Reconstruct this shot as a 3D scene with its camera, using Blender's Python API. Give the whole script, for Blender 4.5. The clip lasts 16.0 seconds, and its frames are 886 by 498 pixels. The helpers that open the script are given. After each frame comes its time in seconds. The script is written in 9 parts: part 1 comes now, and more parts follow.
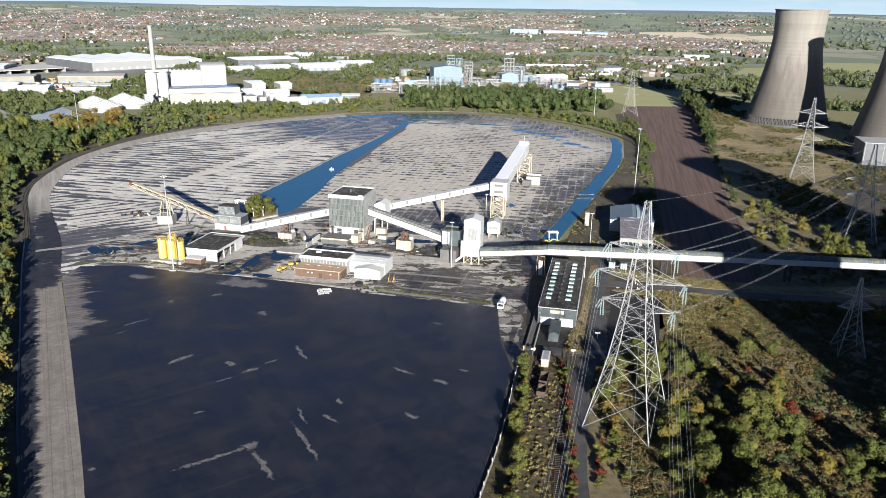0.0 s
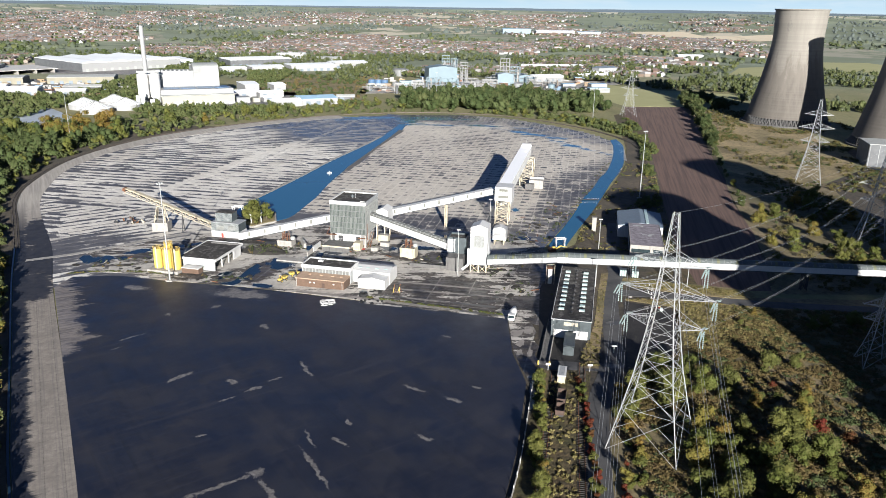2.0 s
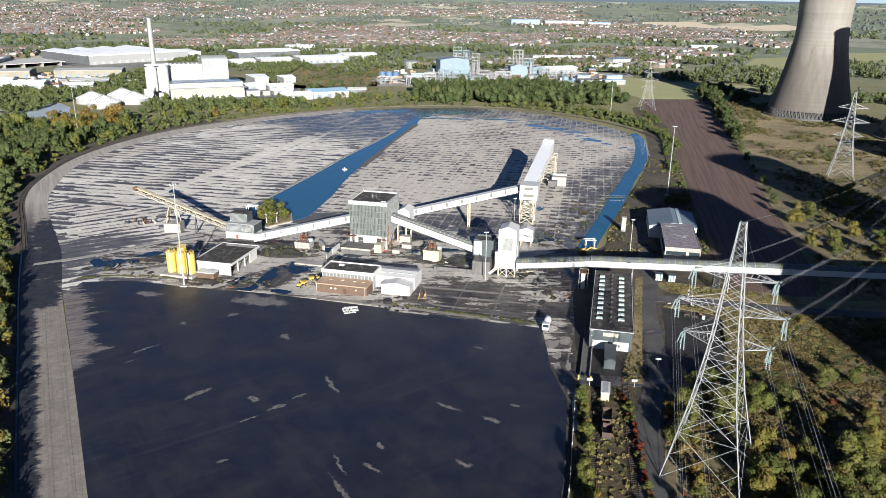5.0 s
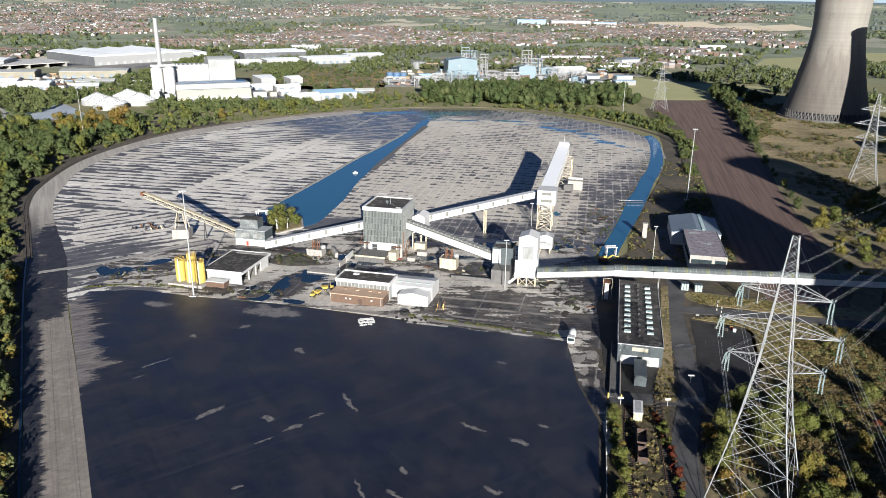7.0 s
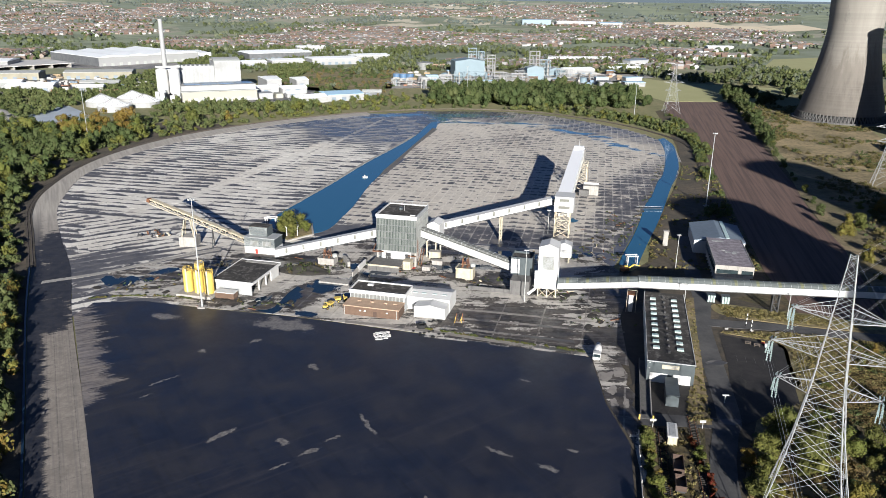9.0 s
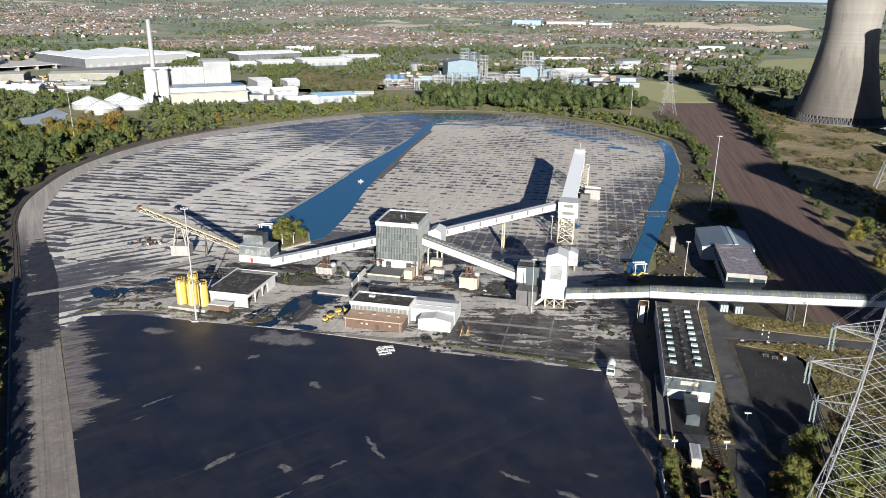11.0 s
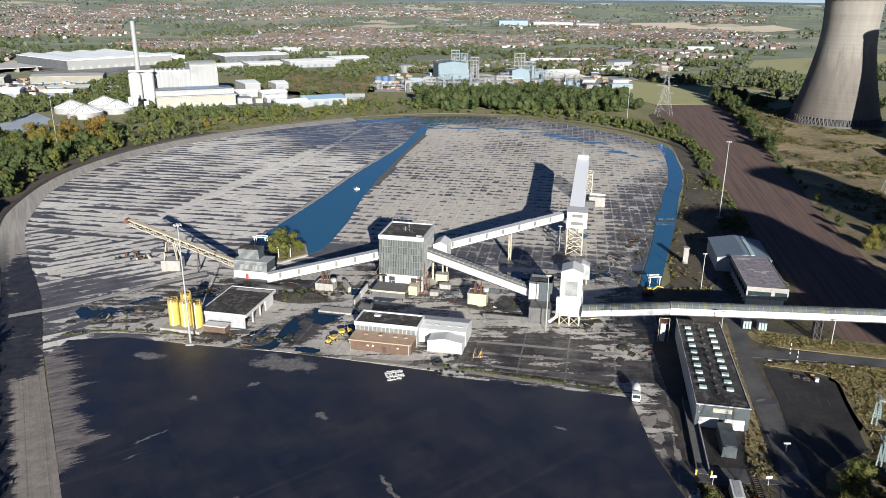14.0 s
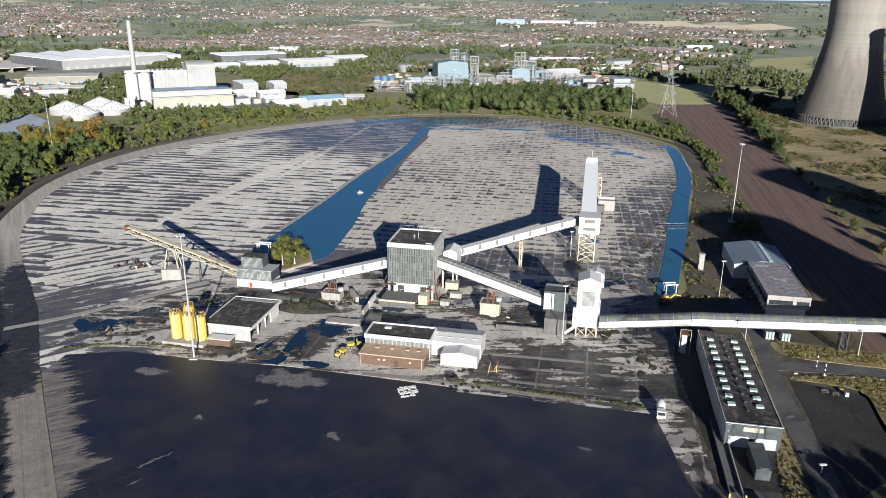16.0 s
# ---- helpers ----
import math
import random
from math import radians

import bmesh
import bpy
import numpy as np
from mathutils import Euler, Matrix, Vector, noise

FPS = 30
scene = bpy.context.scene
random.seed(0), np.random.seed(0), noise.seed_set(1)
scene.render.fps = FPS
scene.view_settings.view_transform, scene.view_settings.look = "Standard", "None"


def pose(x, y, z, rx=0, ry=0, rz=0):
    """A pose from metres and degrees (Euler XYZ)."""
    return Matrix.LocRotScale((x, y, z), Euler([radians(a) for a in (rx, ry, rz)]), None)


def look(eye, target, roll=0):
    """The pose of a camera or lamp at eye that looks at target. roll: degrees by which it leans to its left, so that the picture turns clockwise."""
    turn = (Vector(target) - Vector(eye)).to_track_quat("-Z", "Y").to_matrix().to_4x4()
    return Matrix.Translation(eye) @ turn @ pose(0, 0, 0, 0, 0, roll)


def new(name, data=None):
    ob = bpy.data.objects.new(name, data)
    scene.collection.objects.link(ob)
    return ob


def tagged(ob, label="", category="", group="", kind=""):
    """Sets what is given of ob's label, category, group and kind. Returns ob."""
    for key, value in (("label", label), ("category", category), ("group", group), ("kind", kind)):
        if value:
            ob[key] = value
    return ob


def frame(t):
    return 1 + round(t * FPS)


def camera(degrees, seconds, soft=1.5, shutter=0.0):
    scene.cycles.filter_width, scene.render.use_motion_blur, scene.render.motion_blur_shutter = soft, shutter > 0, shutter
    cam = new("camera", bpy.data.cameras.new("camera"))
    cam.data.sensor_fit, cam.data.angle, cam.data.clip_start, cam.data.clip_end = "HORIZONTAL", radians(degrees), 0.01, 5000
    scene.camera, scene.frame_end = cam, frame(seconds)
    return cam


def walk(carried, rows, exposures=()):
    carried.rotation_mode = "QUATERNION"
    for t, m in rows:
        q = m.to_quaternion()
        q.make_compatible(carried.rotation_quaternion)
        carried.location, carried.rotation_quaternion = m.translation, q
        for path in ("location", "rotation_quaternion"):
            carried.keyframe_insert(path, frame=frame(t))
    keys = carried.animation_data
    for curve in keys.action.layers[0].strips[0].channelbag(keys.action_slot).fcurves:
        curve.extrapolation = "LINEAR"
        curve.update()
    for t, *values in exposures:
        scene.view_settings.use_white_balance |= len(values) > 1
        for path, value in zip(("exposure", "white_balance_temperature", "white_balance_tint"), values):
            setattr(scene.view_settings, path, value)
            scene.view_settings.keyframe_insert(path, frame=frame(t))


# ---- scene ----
cam = camera(62.0, 16.0, soft=0.5)
# seconds, eye x y z, yaw, pitch, roll in degrees
PATH = [
    (0, 0.00, -0.00, 112.15, -0.000, -18.231, 0.850),
    (0.5, -1.62, 2.79, 112.21, -0.330, -18.244, 0.828),
    (1, -3.21, 5.59, 112.28, -0.563, -18.256, 0.842),
    (1.5, -4.79, 8.40, 112.34, -0.710, -18.245, 0.846),
    (2, -6.33, 11.16, 112.37, -0.680, -18.258, 0.839),
    (2.5, -7.78, 13.90, 112.39, -0.594, -18.289, 0.826),
    (3, -9.17, 16.58, 112.35, -0.515, -18.431, 0.745),
    (3.5, -10.53, 19.24, 112.31, -0.443, -18.634, 0.745),
    (4, -11.89, 21.89, 112.26, -0.350, -18.817, 0.688),
    (6.5, -19.03, 35.62, 111.75, 0.061, -18.939, 0.583),
    (7, -20.45, 38.37, 111.78, 0.141, -18.916, 0.561),
    (7.5, -21.86, 41.12, 111.80, 0.215, -18.913, 0.562),
    (8, -23.26, 43.88, 111.82, 0.287, -18.888, 0.503),
    (8.5, -24.65, 46.69, 111.85, 0.377, -18.879, 0.526),
    (9, -26.04, 49.50, 111.89, 0.390, -18.902, 0.543),
    (11.5, -32.95, 63.19, 111.64, -0.739, -18.840, 0.568),
    (12, -34.25, 65.88, 111.65, -0.928, -18.816, 0.570),
    (12.5, -35.55, 68.56, 111.68, -1.131, -18.817, 0.565),
    (13, -36.84, 71.21, 111.75, -1.322, -18.811, 0.582),
    (13.5, -38.17, 73.83, 111.88, -1.484, -18.818, 0.556),
    (14, -39.54, 76.42, 112.02, -1.611, -18.833, 0.533),
    (14.5, -40.92, 79.00, 112.15, -1.687, -18.882, 0.554),
    (15, -42.29, 81.56, 112.27, -1.761, -18.906, 0.514),
    (15.5, -43.65, 84.09, 112.34, -1.830, -18.920, 0.513),
    (16, -44.98, 86.58, 112.41, -1.949, -18.941, 0.479),
]


def aim(x, y, z, yaw, pitch, roll):
    return pose(x, y, z) @ pose(0, 0, 0, 0, 0, yaw) @ pose(0, 0, 0, 90 + pitch, 0, 0) @ pose(0, 0, 0, 0, 0, roll)


walk(cam, [(t, aim(x, y, z, yaw, pitch, roll)) for t, x, y, z, yaw, pitch, roll in PATH], [(0.0, 1.22, 6250, 9), (4.0, 1.19, 6250, 9), (9.0, 1.10, 6250, 9), (16.0, 0.97, 6250, 9)])

# ---- light ----
SUN_EL, SUN_AZ = 15.2, 7.5          # degrees; azimuth turns from straight behind towards the right
world = bpy.data.worlds.new("sky")
scene.world = world
world.use_nodes = True
wn = world.node_tree.nodes
sky = wn.new("ShaderNodeTexSky")
sky.sky_type = "NISHITA"
sky.sun_disc = False
sky.sun_elevation = radians(SUN_EL)
sky.sun_rotation = radians(180 - SUN_AZ)
sky.air_density, sky.dust_density, sky.ozone_density = 1.0, 0.0, 3.0
sky.altitude = 1500
cool = wn.new("ShaderNodeMix")
cool.data_type, cool.blend_type = "RGBA", "MULTIPLY"
cool.inputs[0].default_value = 1.0
cool.inputs[7].default_value = (0.90, 0.96, 1.27, 1.0)
world.node_tree.links.new(sky.outputs[0], cool.inputs[6])
world.node_tree.links.new(cool.outputs[2], wn["Background"].inputs[0])
wn["Background"].inputs[1].default_value = 0.0225
sun = new("sun", bpy.data.lights.new("sun", "SUN"))
sun.data.energy, sun.data.angle, sun.data.color = 5.0, radians(0.55), (1.0, 0.95, 0.88)
SUN_DIR = Vector((math.sin(radians(SUN_AZ)) * math.cos(radians(SUN_EL)), -math.cos(radians(SUN_AZ)) * math.cos(radians(SUN_EL)), math.sin(radians(SUN_EL))))
sun.matrix_world = look(SUN_DIR * 300, (0, 0, 0))


# ---- materials ----
class Mat:
    """A small wrapper round a node tree."""

    def __init__(self, name, rough=0.8, metal=0.0):
        self.m = bpy.data.materials.new(name)
        self.m.use_nodes = True
        self.t = self.m.node_tree
        self.b = self.t.nodes["Principled BSDF"]
        self.b.inputs["Roughness"].default_value = rough
        self.b.inputs["Metallic"].default_value = metal
        geo = self.t.nodes.new("ShaderNodeNewGeometry")
        self.pos = geo.outputs["Position"]
        self.island = geo.outputs["Random Per Island"]
        info = self.t.nodes.new("ShaderNodeObjectInfo")
        self.rand = info.outputs["Random"]
        tc = self.t.nodes.new("ShaderNodeTexCoord")
        self.obj = tc.outputs["Object"]

    def link(self, a, b):
        self.t.links.new(a, b)

    def put(self, sock, v):
        if isinstance(v, (int, float)):
            sock.default_value = v
        elif isinstance(v, (tuple, list)):
            sock.default_value = (*v, 1.0) if len(v) == 3 and len(sock.default_value) == 4 else v
        else:
            self.link(v, sock)

    def turned(self, vec, yaw=0.0, scale=(1, 1, 1), shift=(0, 0, 0)):
        n = self.t.nodes.new("ShaderNodeMapping")
        n.vector_type = "POINT"
        n.inputs["Rotation"].default_value = (0, 0, radians(yaw))
        n.inputs["Scale"].default_value = scale
        n.inputs["Location"].default_value = shift
        self.link(vec, n.inputs[0])
        return n.outputs[0]

    def grain(self, yaw, along, across):
        """Coordinates drawn out along a heading on the ground."""
        return self.turned(self.turned(self.pos, -yaw), 0.0, (along, across, 1.0))

    def noise(self, scale, detail=4, rough=0.55, vec=None, distort=0.0):
        n = self.t.nodes.new("ShaderNodeTexNoise")
        n.inputs["Scale"].default_value = scale
        n.inputs["Detail"].default_value = detail
        n.inputs["Roughness"].default_value = rough
        n.inputs["Distortion"].default_value = distort
        self.link(self.pos if vec is None else vec, n.inputs["Vector"])
        return n.outputs["Fac"]

    def voronoi(self, scale, vec=None, feature="F1"):
        n = self.t.nodes.new("ShaderNodeTexVoronoi")
        n.feature = feature
        n.inputs["Scale"].default_value = scale
        self.link(self.pos if vec is None else vec, n.inputs["Vector"])
        return n

    def brick(self, vec, w, h, mortar=0.02, offset=0.5):
        n = self.t.nodes.new("ShaderNodeTexBrick")
        n.offset = offset
        n.inputs["Color1"].default_value = (0, 0, 0, 1)
        n.inputs["Color2"].default_value = (1, 1, 1, 1)
        n.inputs["Mortar"].default_value = (0.5, 0.5, 0.5, 1)
        n.inputs["Scale"].default_value = 1.0
        n.inputs["Mortar Size"].default_value = mortar
        n.inputs["Brick Width"].default_value = w
        n.inputs["Row Height"].default_value = h
        self.link(vec, n.inputs["Vector"])
        return n.outputs["Color"], n.outputs["Fac"]

    def ramp(self, fac, *stops, ease="LINEAR"):
        n = self.t.nodes.new("ShaderNodeValToRGB")
        n.color_ramp.interpolation = ease
        els = n.color_ramp.elements
        for i, (p, c) in enumerate(stops):
            e = els[i] if i < 2 else els.new(p)
            e.position = p
            e.color = (c, c, c, 1) if isinstance(c, (int, float)) else (*c, 1)
        self.put(n.inputs[0], fac)
        return n.outputs[0]

    def mix(self, fac, a, b, how="MIX"):
        n = self.t.nodes.new("ShaderNodeMix")
        n.data_type = "RGBA"
        n.blend_type = how
        self.put(n.inputs[0], fac)
        self.put(n.inputs[6], a)
        self.put(n.inputs[7], b)
        return n.outputs[2]

    def math(self, op, a, b=0.0):
        n = self.t.nodes.new("ShaderNodeMath")
        n.operation = op
        self.put(n.inputs[0], a)
        self.put(n.inputs[1], b)
        return n.outputs[0]

    def sep(self, vec):
        n = self.t.nodes.new("ShaderNodeSeparateXYZ")
        self.link(vec, n.inputs[0])
        return n.outputs

    def warped(self, amount, scale):
        """The place, pushed about by noise."""
        n = self.t.nodes.new("ShaderNodeTexNoise")
        n.inputs["Scale"].default_value = scale
        n.inputs["Detail"].default_value = 5
        n.inputs["Roughness"].default_value = 0.65
        self.link(self.pos, n.inputs["Vector"])
        a = self.t.nodes.new("ShaderNodeVectorMath")
        a.operation = "SUBTRACT"
        self.link(n.outputs["Color"], a.inputs[0])
        a.inputs[1].default_value = (0.5, 0.5, 0.5)
        b = self.t.nodes.new("ShaderNodeVectorMath")
        b.operation = "MULTIPLY_ADD"
        self.link(a.outputs[0], b.inputs[0])
        b.inputs[1].default_value = (amount, amount, 0)
        self.link(self.pos, b.inputs[2])
        return b.outputs[0]

    def near(self, rows, place=None):
        """1 at the middle of the nearest ellipse (x, y, rx, ry, yaw), 0 on its outline, below 0 outside."""
        out = None
        for cx, cy, rx, ry, yaw in rows:
            n = self.t.nodes.new("ShaderNodeMapping")
            n.vector_type = "TEXTURE"
            n.inputs["Location"].default_value = (cx, cy, 0)
            n.inputs["Rotation"].default_value = (0, 0, radians(yaw))
            n.inputs["Scale"].default_value = (rx, ry, 1e6)
            self.link(place or self.pos, n.inputs[0])
            ln = self.t.nodes.new("ShaderNodeVectorMath")
            ln.operation = "LENGTH"
            self.link(n.outputs[0], ln.inputs[0])
            d = self.math("SUBTRACT", 1.0, ln.outputs["Value"])
            out = d if out is None else self.math("MAXIMUM", out, d)
        return out

    def clamp(self, v, lo=0.0, hi=1.0):
        return self.math("MINIMUM", self.math("MAXIMUM", v, lo), hi)

    def sum(self, *vs):
        out = vs[0]
        for v in vs[1:]:
            out = self.math("ADD", out, v)
        return out

    def times(self, a, b):
        return self.math("MULTIPLY", a, b)

    def vec(self, x, y, z=0.0):
        n = self.t.nodes.new("ShaderNodeCombineXYZ")
        self.put(n.inputs[0], x)
        self.put(n.inputs[1], y)
        self.put(n.inputs[2], z)
        return n.outputs[0]

    def color(self, v):
        self.put(self.b.inputs["Base Color"], v)
        return self

    def rough(self, v):
        self.put(self.b.inputs["Roughness"], v)
        return self

    def bump(self, h, strength=0.3, dist=0.05):
        n = self.t.nodes.new("ShaderNodeBump")
        n.inputs["Strength"].default_value = strength
        n.inputs["Distance"].default_value = dist
        self.link(h, n.inputs["Height"])
        self.link(n.outputs[0], self.b.inputs["Normal"])
        return self


def plain(name, c, rough=0.7, metal=0.0, vary=0.25, scale=0.6, dirt=None):
    """A painted or bare surface with two scales of wear."""
    k = Mat(name, rough, metal)
    dark = tuple(v * (1 - vary) for v in c)
    col = k.mix(k.ramp(k.noise(scale, 5), (0.35, 0.0), (0.7, 1.0)), c, dark)
    grain = k.noise(scale * 14, 3)
    col = k.mix(k.math("MULTIPLY", grain, 0.25), col, dark)
    if dirt:
        streak = k.noise(0.5, 4, vec=k.turned(k.pos, 0, (3.0, 3.0, 0.25)))
        col = k.mix(k.ramp(streak, (0.52, 0.0), (0.75, 0.75)), col, dirt)
    k.color(col)
    k.bump(grain, 0.15, 0.02)
    return k.m


PLANT = -13.5   # yaw of the coal plant's grid

# Pool colour with the reflected sky painted in.
SKYPOOL = (0.06, 0.165, 0.27)


# stock yard: poured slabs with coal dust lying against one joint of each row, wet in the far parts
def yard_concrete(name, yaw, along, across, fill, single):
    k = Mat(name, 0.8)
    x, y, z = k.sep(k.turned(k.pos, -yaw))
    rowp = k.times(y, 1.0 / across)
    row, f = k.math("FLOOR", rowp), k.math("FRACT", rowp)
    colp = k.times(x, 1.0 / along)
    if single:
        colp = k.math("ADD", k.math("FLOOR", colp), k.times(k.math("FRACT", colp), 0.35))
    run = k.noise(1.0, 3, 0.6, vec=k.vec(k.times(colp, 1.37 if single else 1.0), k.times(row, 3.71)))
    rag = k.noise(0.55, 7, 0.82, vec=k.turned(k.pos, -yaw, (0.42, 1.0, 1.0)))
    big = k.noise(0.012, 5, 0.6)
    wetfar = k.near([(0, 545, 114, 196, 0)]) if single else k.near([(-165, 470, 120, 190, 18)])
    wetfar = k.clamp(k.times(k.sum(k.times(wetfar, -1.0), k.times(k.math("SUBTRACT", big, 0.5), 1.2)), 4.5 if single else 2.5))
    dirty = k.clamp(k.times(k.near([(96, 490, 30, 95, -20), (68, 412, 26, 55, -18), (-20, 396, 90, 24, -8), (-150, 330, 40, 22, 0), (-172, 345, 30, 30, 0), (-20, 800, 60, 30, 0)], k.warped(14.0, 0.05)), 2.5))
    dirty = k.times(dirty, k.ramp(k.noise(0.07, 7, 0.7), (0.40, 0.15), (0.52, 1.0)))
    lane = k.clamp(k.times(k.near([(-150, 554, 6.5, 130, -16.6), (-112, 660, 3.0, 130, -13)]), 3.0))
    w = k.sum(k.times(k.math("SUBTRACT", run, 0.5), 2.6), k.times(k.math("SUBTRACT", rag, 0.5), 1.9), k.times(k.math("SUBTRACT", big, 0.5), 1.8), k.times(wetfar, 0.3), k.times(dirty, 0.75), k.times(lane, -0.6), fill)
    mask = k.ramp(k.math("SUBTRACT", w, f), (0.0, 0.0), (0.05, 1.0))
    each = k.math("FRACT", k.math("ADD", k.island, k.rand))
    pale = (0.68, 0.62, 0.53) if single else (0.86, 0.815, 0.73)
    tone = k.mix(k.ramp(rag, (0.3, 0.0), (0.7, 1.0)), pale, tuple(q * 0.66 for q in pale))
    tone = k.mix(k.times(each, 0.24), tone, (0.36, 0.335, 0.31))
    tone = k.mix(k.ramp(k.noise(0.03, 6, 0.65, vec=k.turned(k.pos, -yaw, (1.0, 0.35, 1.0))), (0.44, 0.0), (0.66, 0.5)), tone, (0.44, 0.385, 0.32))
    tone = k.mix(k.clamp(k.math("ADD", k.times(wetfar, 0.6), k.times(dirty, 0.8))), tone, (0.125, 0.125, 0.14))
    joint = k.math("GREATER_THAN", k.math("ABSOLUTE", k.math("SUBTRACT", k.math("FRACT", k.times(x, 1.0 / (39.2 if single else 17.6))), 0.5)), 0.4945 if single else 0.485)
    tone = k.mix(k.times(joint, k.times(k.ramp(rag, (0.35, 0.0), (0.6, 1.0)), 0.5 if single else 0.3)), tone, (0.10, 0.095, 0.09))
    soot = k.mix(k.ramp(k.noise(0.09, 5, 0.65), (0.38, 0.0), (0.62, 1.0)), (0.060, 0.060, 0.070) if single else (0.068, 0.068, 0.078), (0.128, 0.12, 0.117) if single else (0.125, 0.12, 0.122))
    soot = k.mix(k.ramp(rag, (0.5, 0.0), (0.75, 0.5)), soot, (0.20, 0.19, 0.18))
    col = k.mix(mask, tone, soot)
    if single:
        seam = k.math("GREATER_THAN", k.math("ABSOLUTE", k.math("SUBTRACT", k.math("FRACT", k.times(x, 1.0 / along)), 0.5)), 0.435)
        col = k.mix(k.times(seam, k.times(k.ramp(rag, (0.38, 0.25), (0.62, 0.9)), k.math("SUBTRACT", 1.0, k.times(dirty, 0.7)))), col, (0.68, 0.63, 0.55))
    pool = k.near([(-14, 786, 52, 17, -6), (-66, 788, 60, 9, 12), (-34, 766, 16, 34, 0), (-10, 745, 30, 7, -20), (42, 742, 56, 6, -20), (84, 694, 70, 8.0, -45), (116, 630, 50, 7.0, -62), (-95, 772, 34, 3, 22), (62, 500, 4, 12, -8), (40, 425, 3, 8, -10), (0, 374, 26, 7, -8)], k.warped(9.0, 0.05))
    pool = k.ramp(k.sum(k.times(pool, 0.7), k.times(k.math("SUBTRACT", k.noise(0.10, 6, 0.65, vec=k.turned(k.pos, -yaw, (0.22, 1.3, 1.0))), 0.5), 3.6)), (0.27, 0.0), (0.36, 1.0))
    k.color(k.mix(pool, col, SKYPOOL))
    rough = k.mix(wetfar, k.mix(mask, (0.85, 0.85, 0.85), (0.6, 0.6, 0.6)), k.mix(mask, (0.62, 0.62, 0.62), (0.27, 0.27, 0.27)))
    k.rough(k.mix(pool, rough, (0.07, 0.07, 0.07)))
    k.bump(rag, 0.12, 0.02)
    return k.m


YARD_LEFT = yard_concrete("stockyard_slabs", -11.5, 22.0, 7.5, 0.38, False)
YARD_RIGHT = yard_concrete("stockyard_grid_slabs", -11.5, 4.9, 7.5, 0.20, True)
YARD_NEAR = yard_concrete("near_stockyard_slabs", 34.0, 24.0, 6.2, 0.40, False)
YARD = yard_concrete("stockyard_base", -11.5, 30.0, 7.5, 0.75, False)

# coal pad: compacted black fines, damp in places, with scraped streaks that bare the concrete
k = Mat("coal_fines", 0.5)
x, y, z = k.sep(k.pos)
sweep = k.noise(1.0, 6, 0.65, vec=k.grain(-58.0, 0.014, 0.11), distort=0.9)
cross = k.noise(1.0, 6, 0.65, vec=k.grain(42.0, 0.016, 0.14), distort=0.6)
big = k.noise(0.022, 5, 0.6)
fine = k.noise(0.7, 6, 0.75)
# Blue in the darker tones stands in for sky sheen on the coal.
col = k.mix(k.ramp(big, (0.32, 0.0), (0.68, 1.0)), (0.0078, 0.0105, 0.0215), (0.0118, 0.0103, 0.0128))
col = k.mix(k.ramp(sweep, (0.50, 0.0), (0.80, 0.5)), col, (0.036, 0.029, 0.027))
col = k.mix(k.ramp(cross, (0.56, 0.0), (0.74, 0.45)), col, (0.034, 0.030, 0.031))
tracks = k.noise(1.0, 4, 0.7, vec=k.grain(-56.0, 0.010, 0.75), distort=0.3)
col = k.mix(k.ramp(tracks, (0.53, 0.0), (0.66, 0.7)), col, (0.006, 0.006, 0.008))
wheel_ = k.noise(1.0, 4, 0.7, vec=k.grain(36.0, 0.012, 0.9), distort=0.3)
col = k.mix(k.ramp(wheel_, (0.56, 0.0), (0.70, 0.55)), col, (0.040, 0.035, 0.036))
crumb = k.times(k.ramp(k.noise(1.0, 5, 0.8, vec=k.grain(40.0, 0.22, 0.9)), (0.66, 0.0), (0.74, 1.0)), k.ramp(k.noise(0.035, 4, 0.6), (0.50, 0.0), (0.62, 1.0)))
rag = k.sum(k.times(k.math("SUBTRACT", k.noise(0.22, 7, 0.72), 0.5), 2.4), k.times(k.math("SUBTRACT", fine, 0.5), 1.4))
bare = k.near([(-114.2, 239.8, 2.3, 0.6, 38), (-112.3, 249.0, 5.3, 0.72, 45), (-86.7, 219.2, 6.4, 1.08, 51), (-69.2, 217.1, 3.2, 1.44, -40), (-58.9, 164.2, 11.2, 0.96, 33), (-50.6, 170.0, 2.4, 2.64, 43), (-44.8, 161.1, 10.1, 1.08, -56), (-35.9, 171.7, 14.2, 0.72, -60), (-39.6, 185.6, 6.3, 0.54, -65), (-31.8, 184.7, 4.1, 0.6, -41), (-30.2, 194.0, 2.0, 0.84, -62), (-12.4, 213.9, 5.6, 0.96, -34), (-8.6, 186.9, 4.1, 1.08, -32), (-0.4, 207.3, 3.7, 1.2, -28), (-47.7, 226.2, 7.9, 0.84, -63), (-69.3, 186.9, 2.1, 0.48, 28), (-87.8, 158.8, 1.2, 1.08, -25), (-130.4, 295.7, 5.8, 2.16, -15), (-106.8, 269.0, 1.7, 1.8, -22), (-68.5, 258.7, 3.2, 1.92, -51), (-1.8, 251.6, 2.0, 0.72, -27), (7.2, 214.9, 1.8, 0.72, -22), (-84.5, 290.0, 15, 6.0, -16), (-128.5, 296, 7, 3.2, -12), (-91.0, 277, 2.6, 1.0, 40), (-61, 213, 4, 1.0, 36), (-68, 206, 3.6, 0.5, 38), (-56, 219, 3, 0.6, 30)], k.warped(3.6, 0.34))
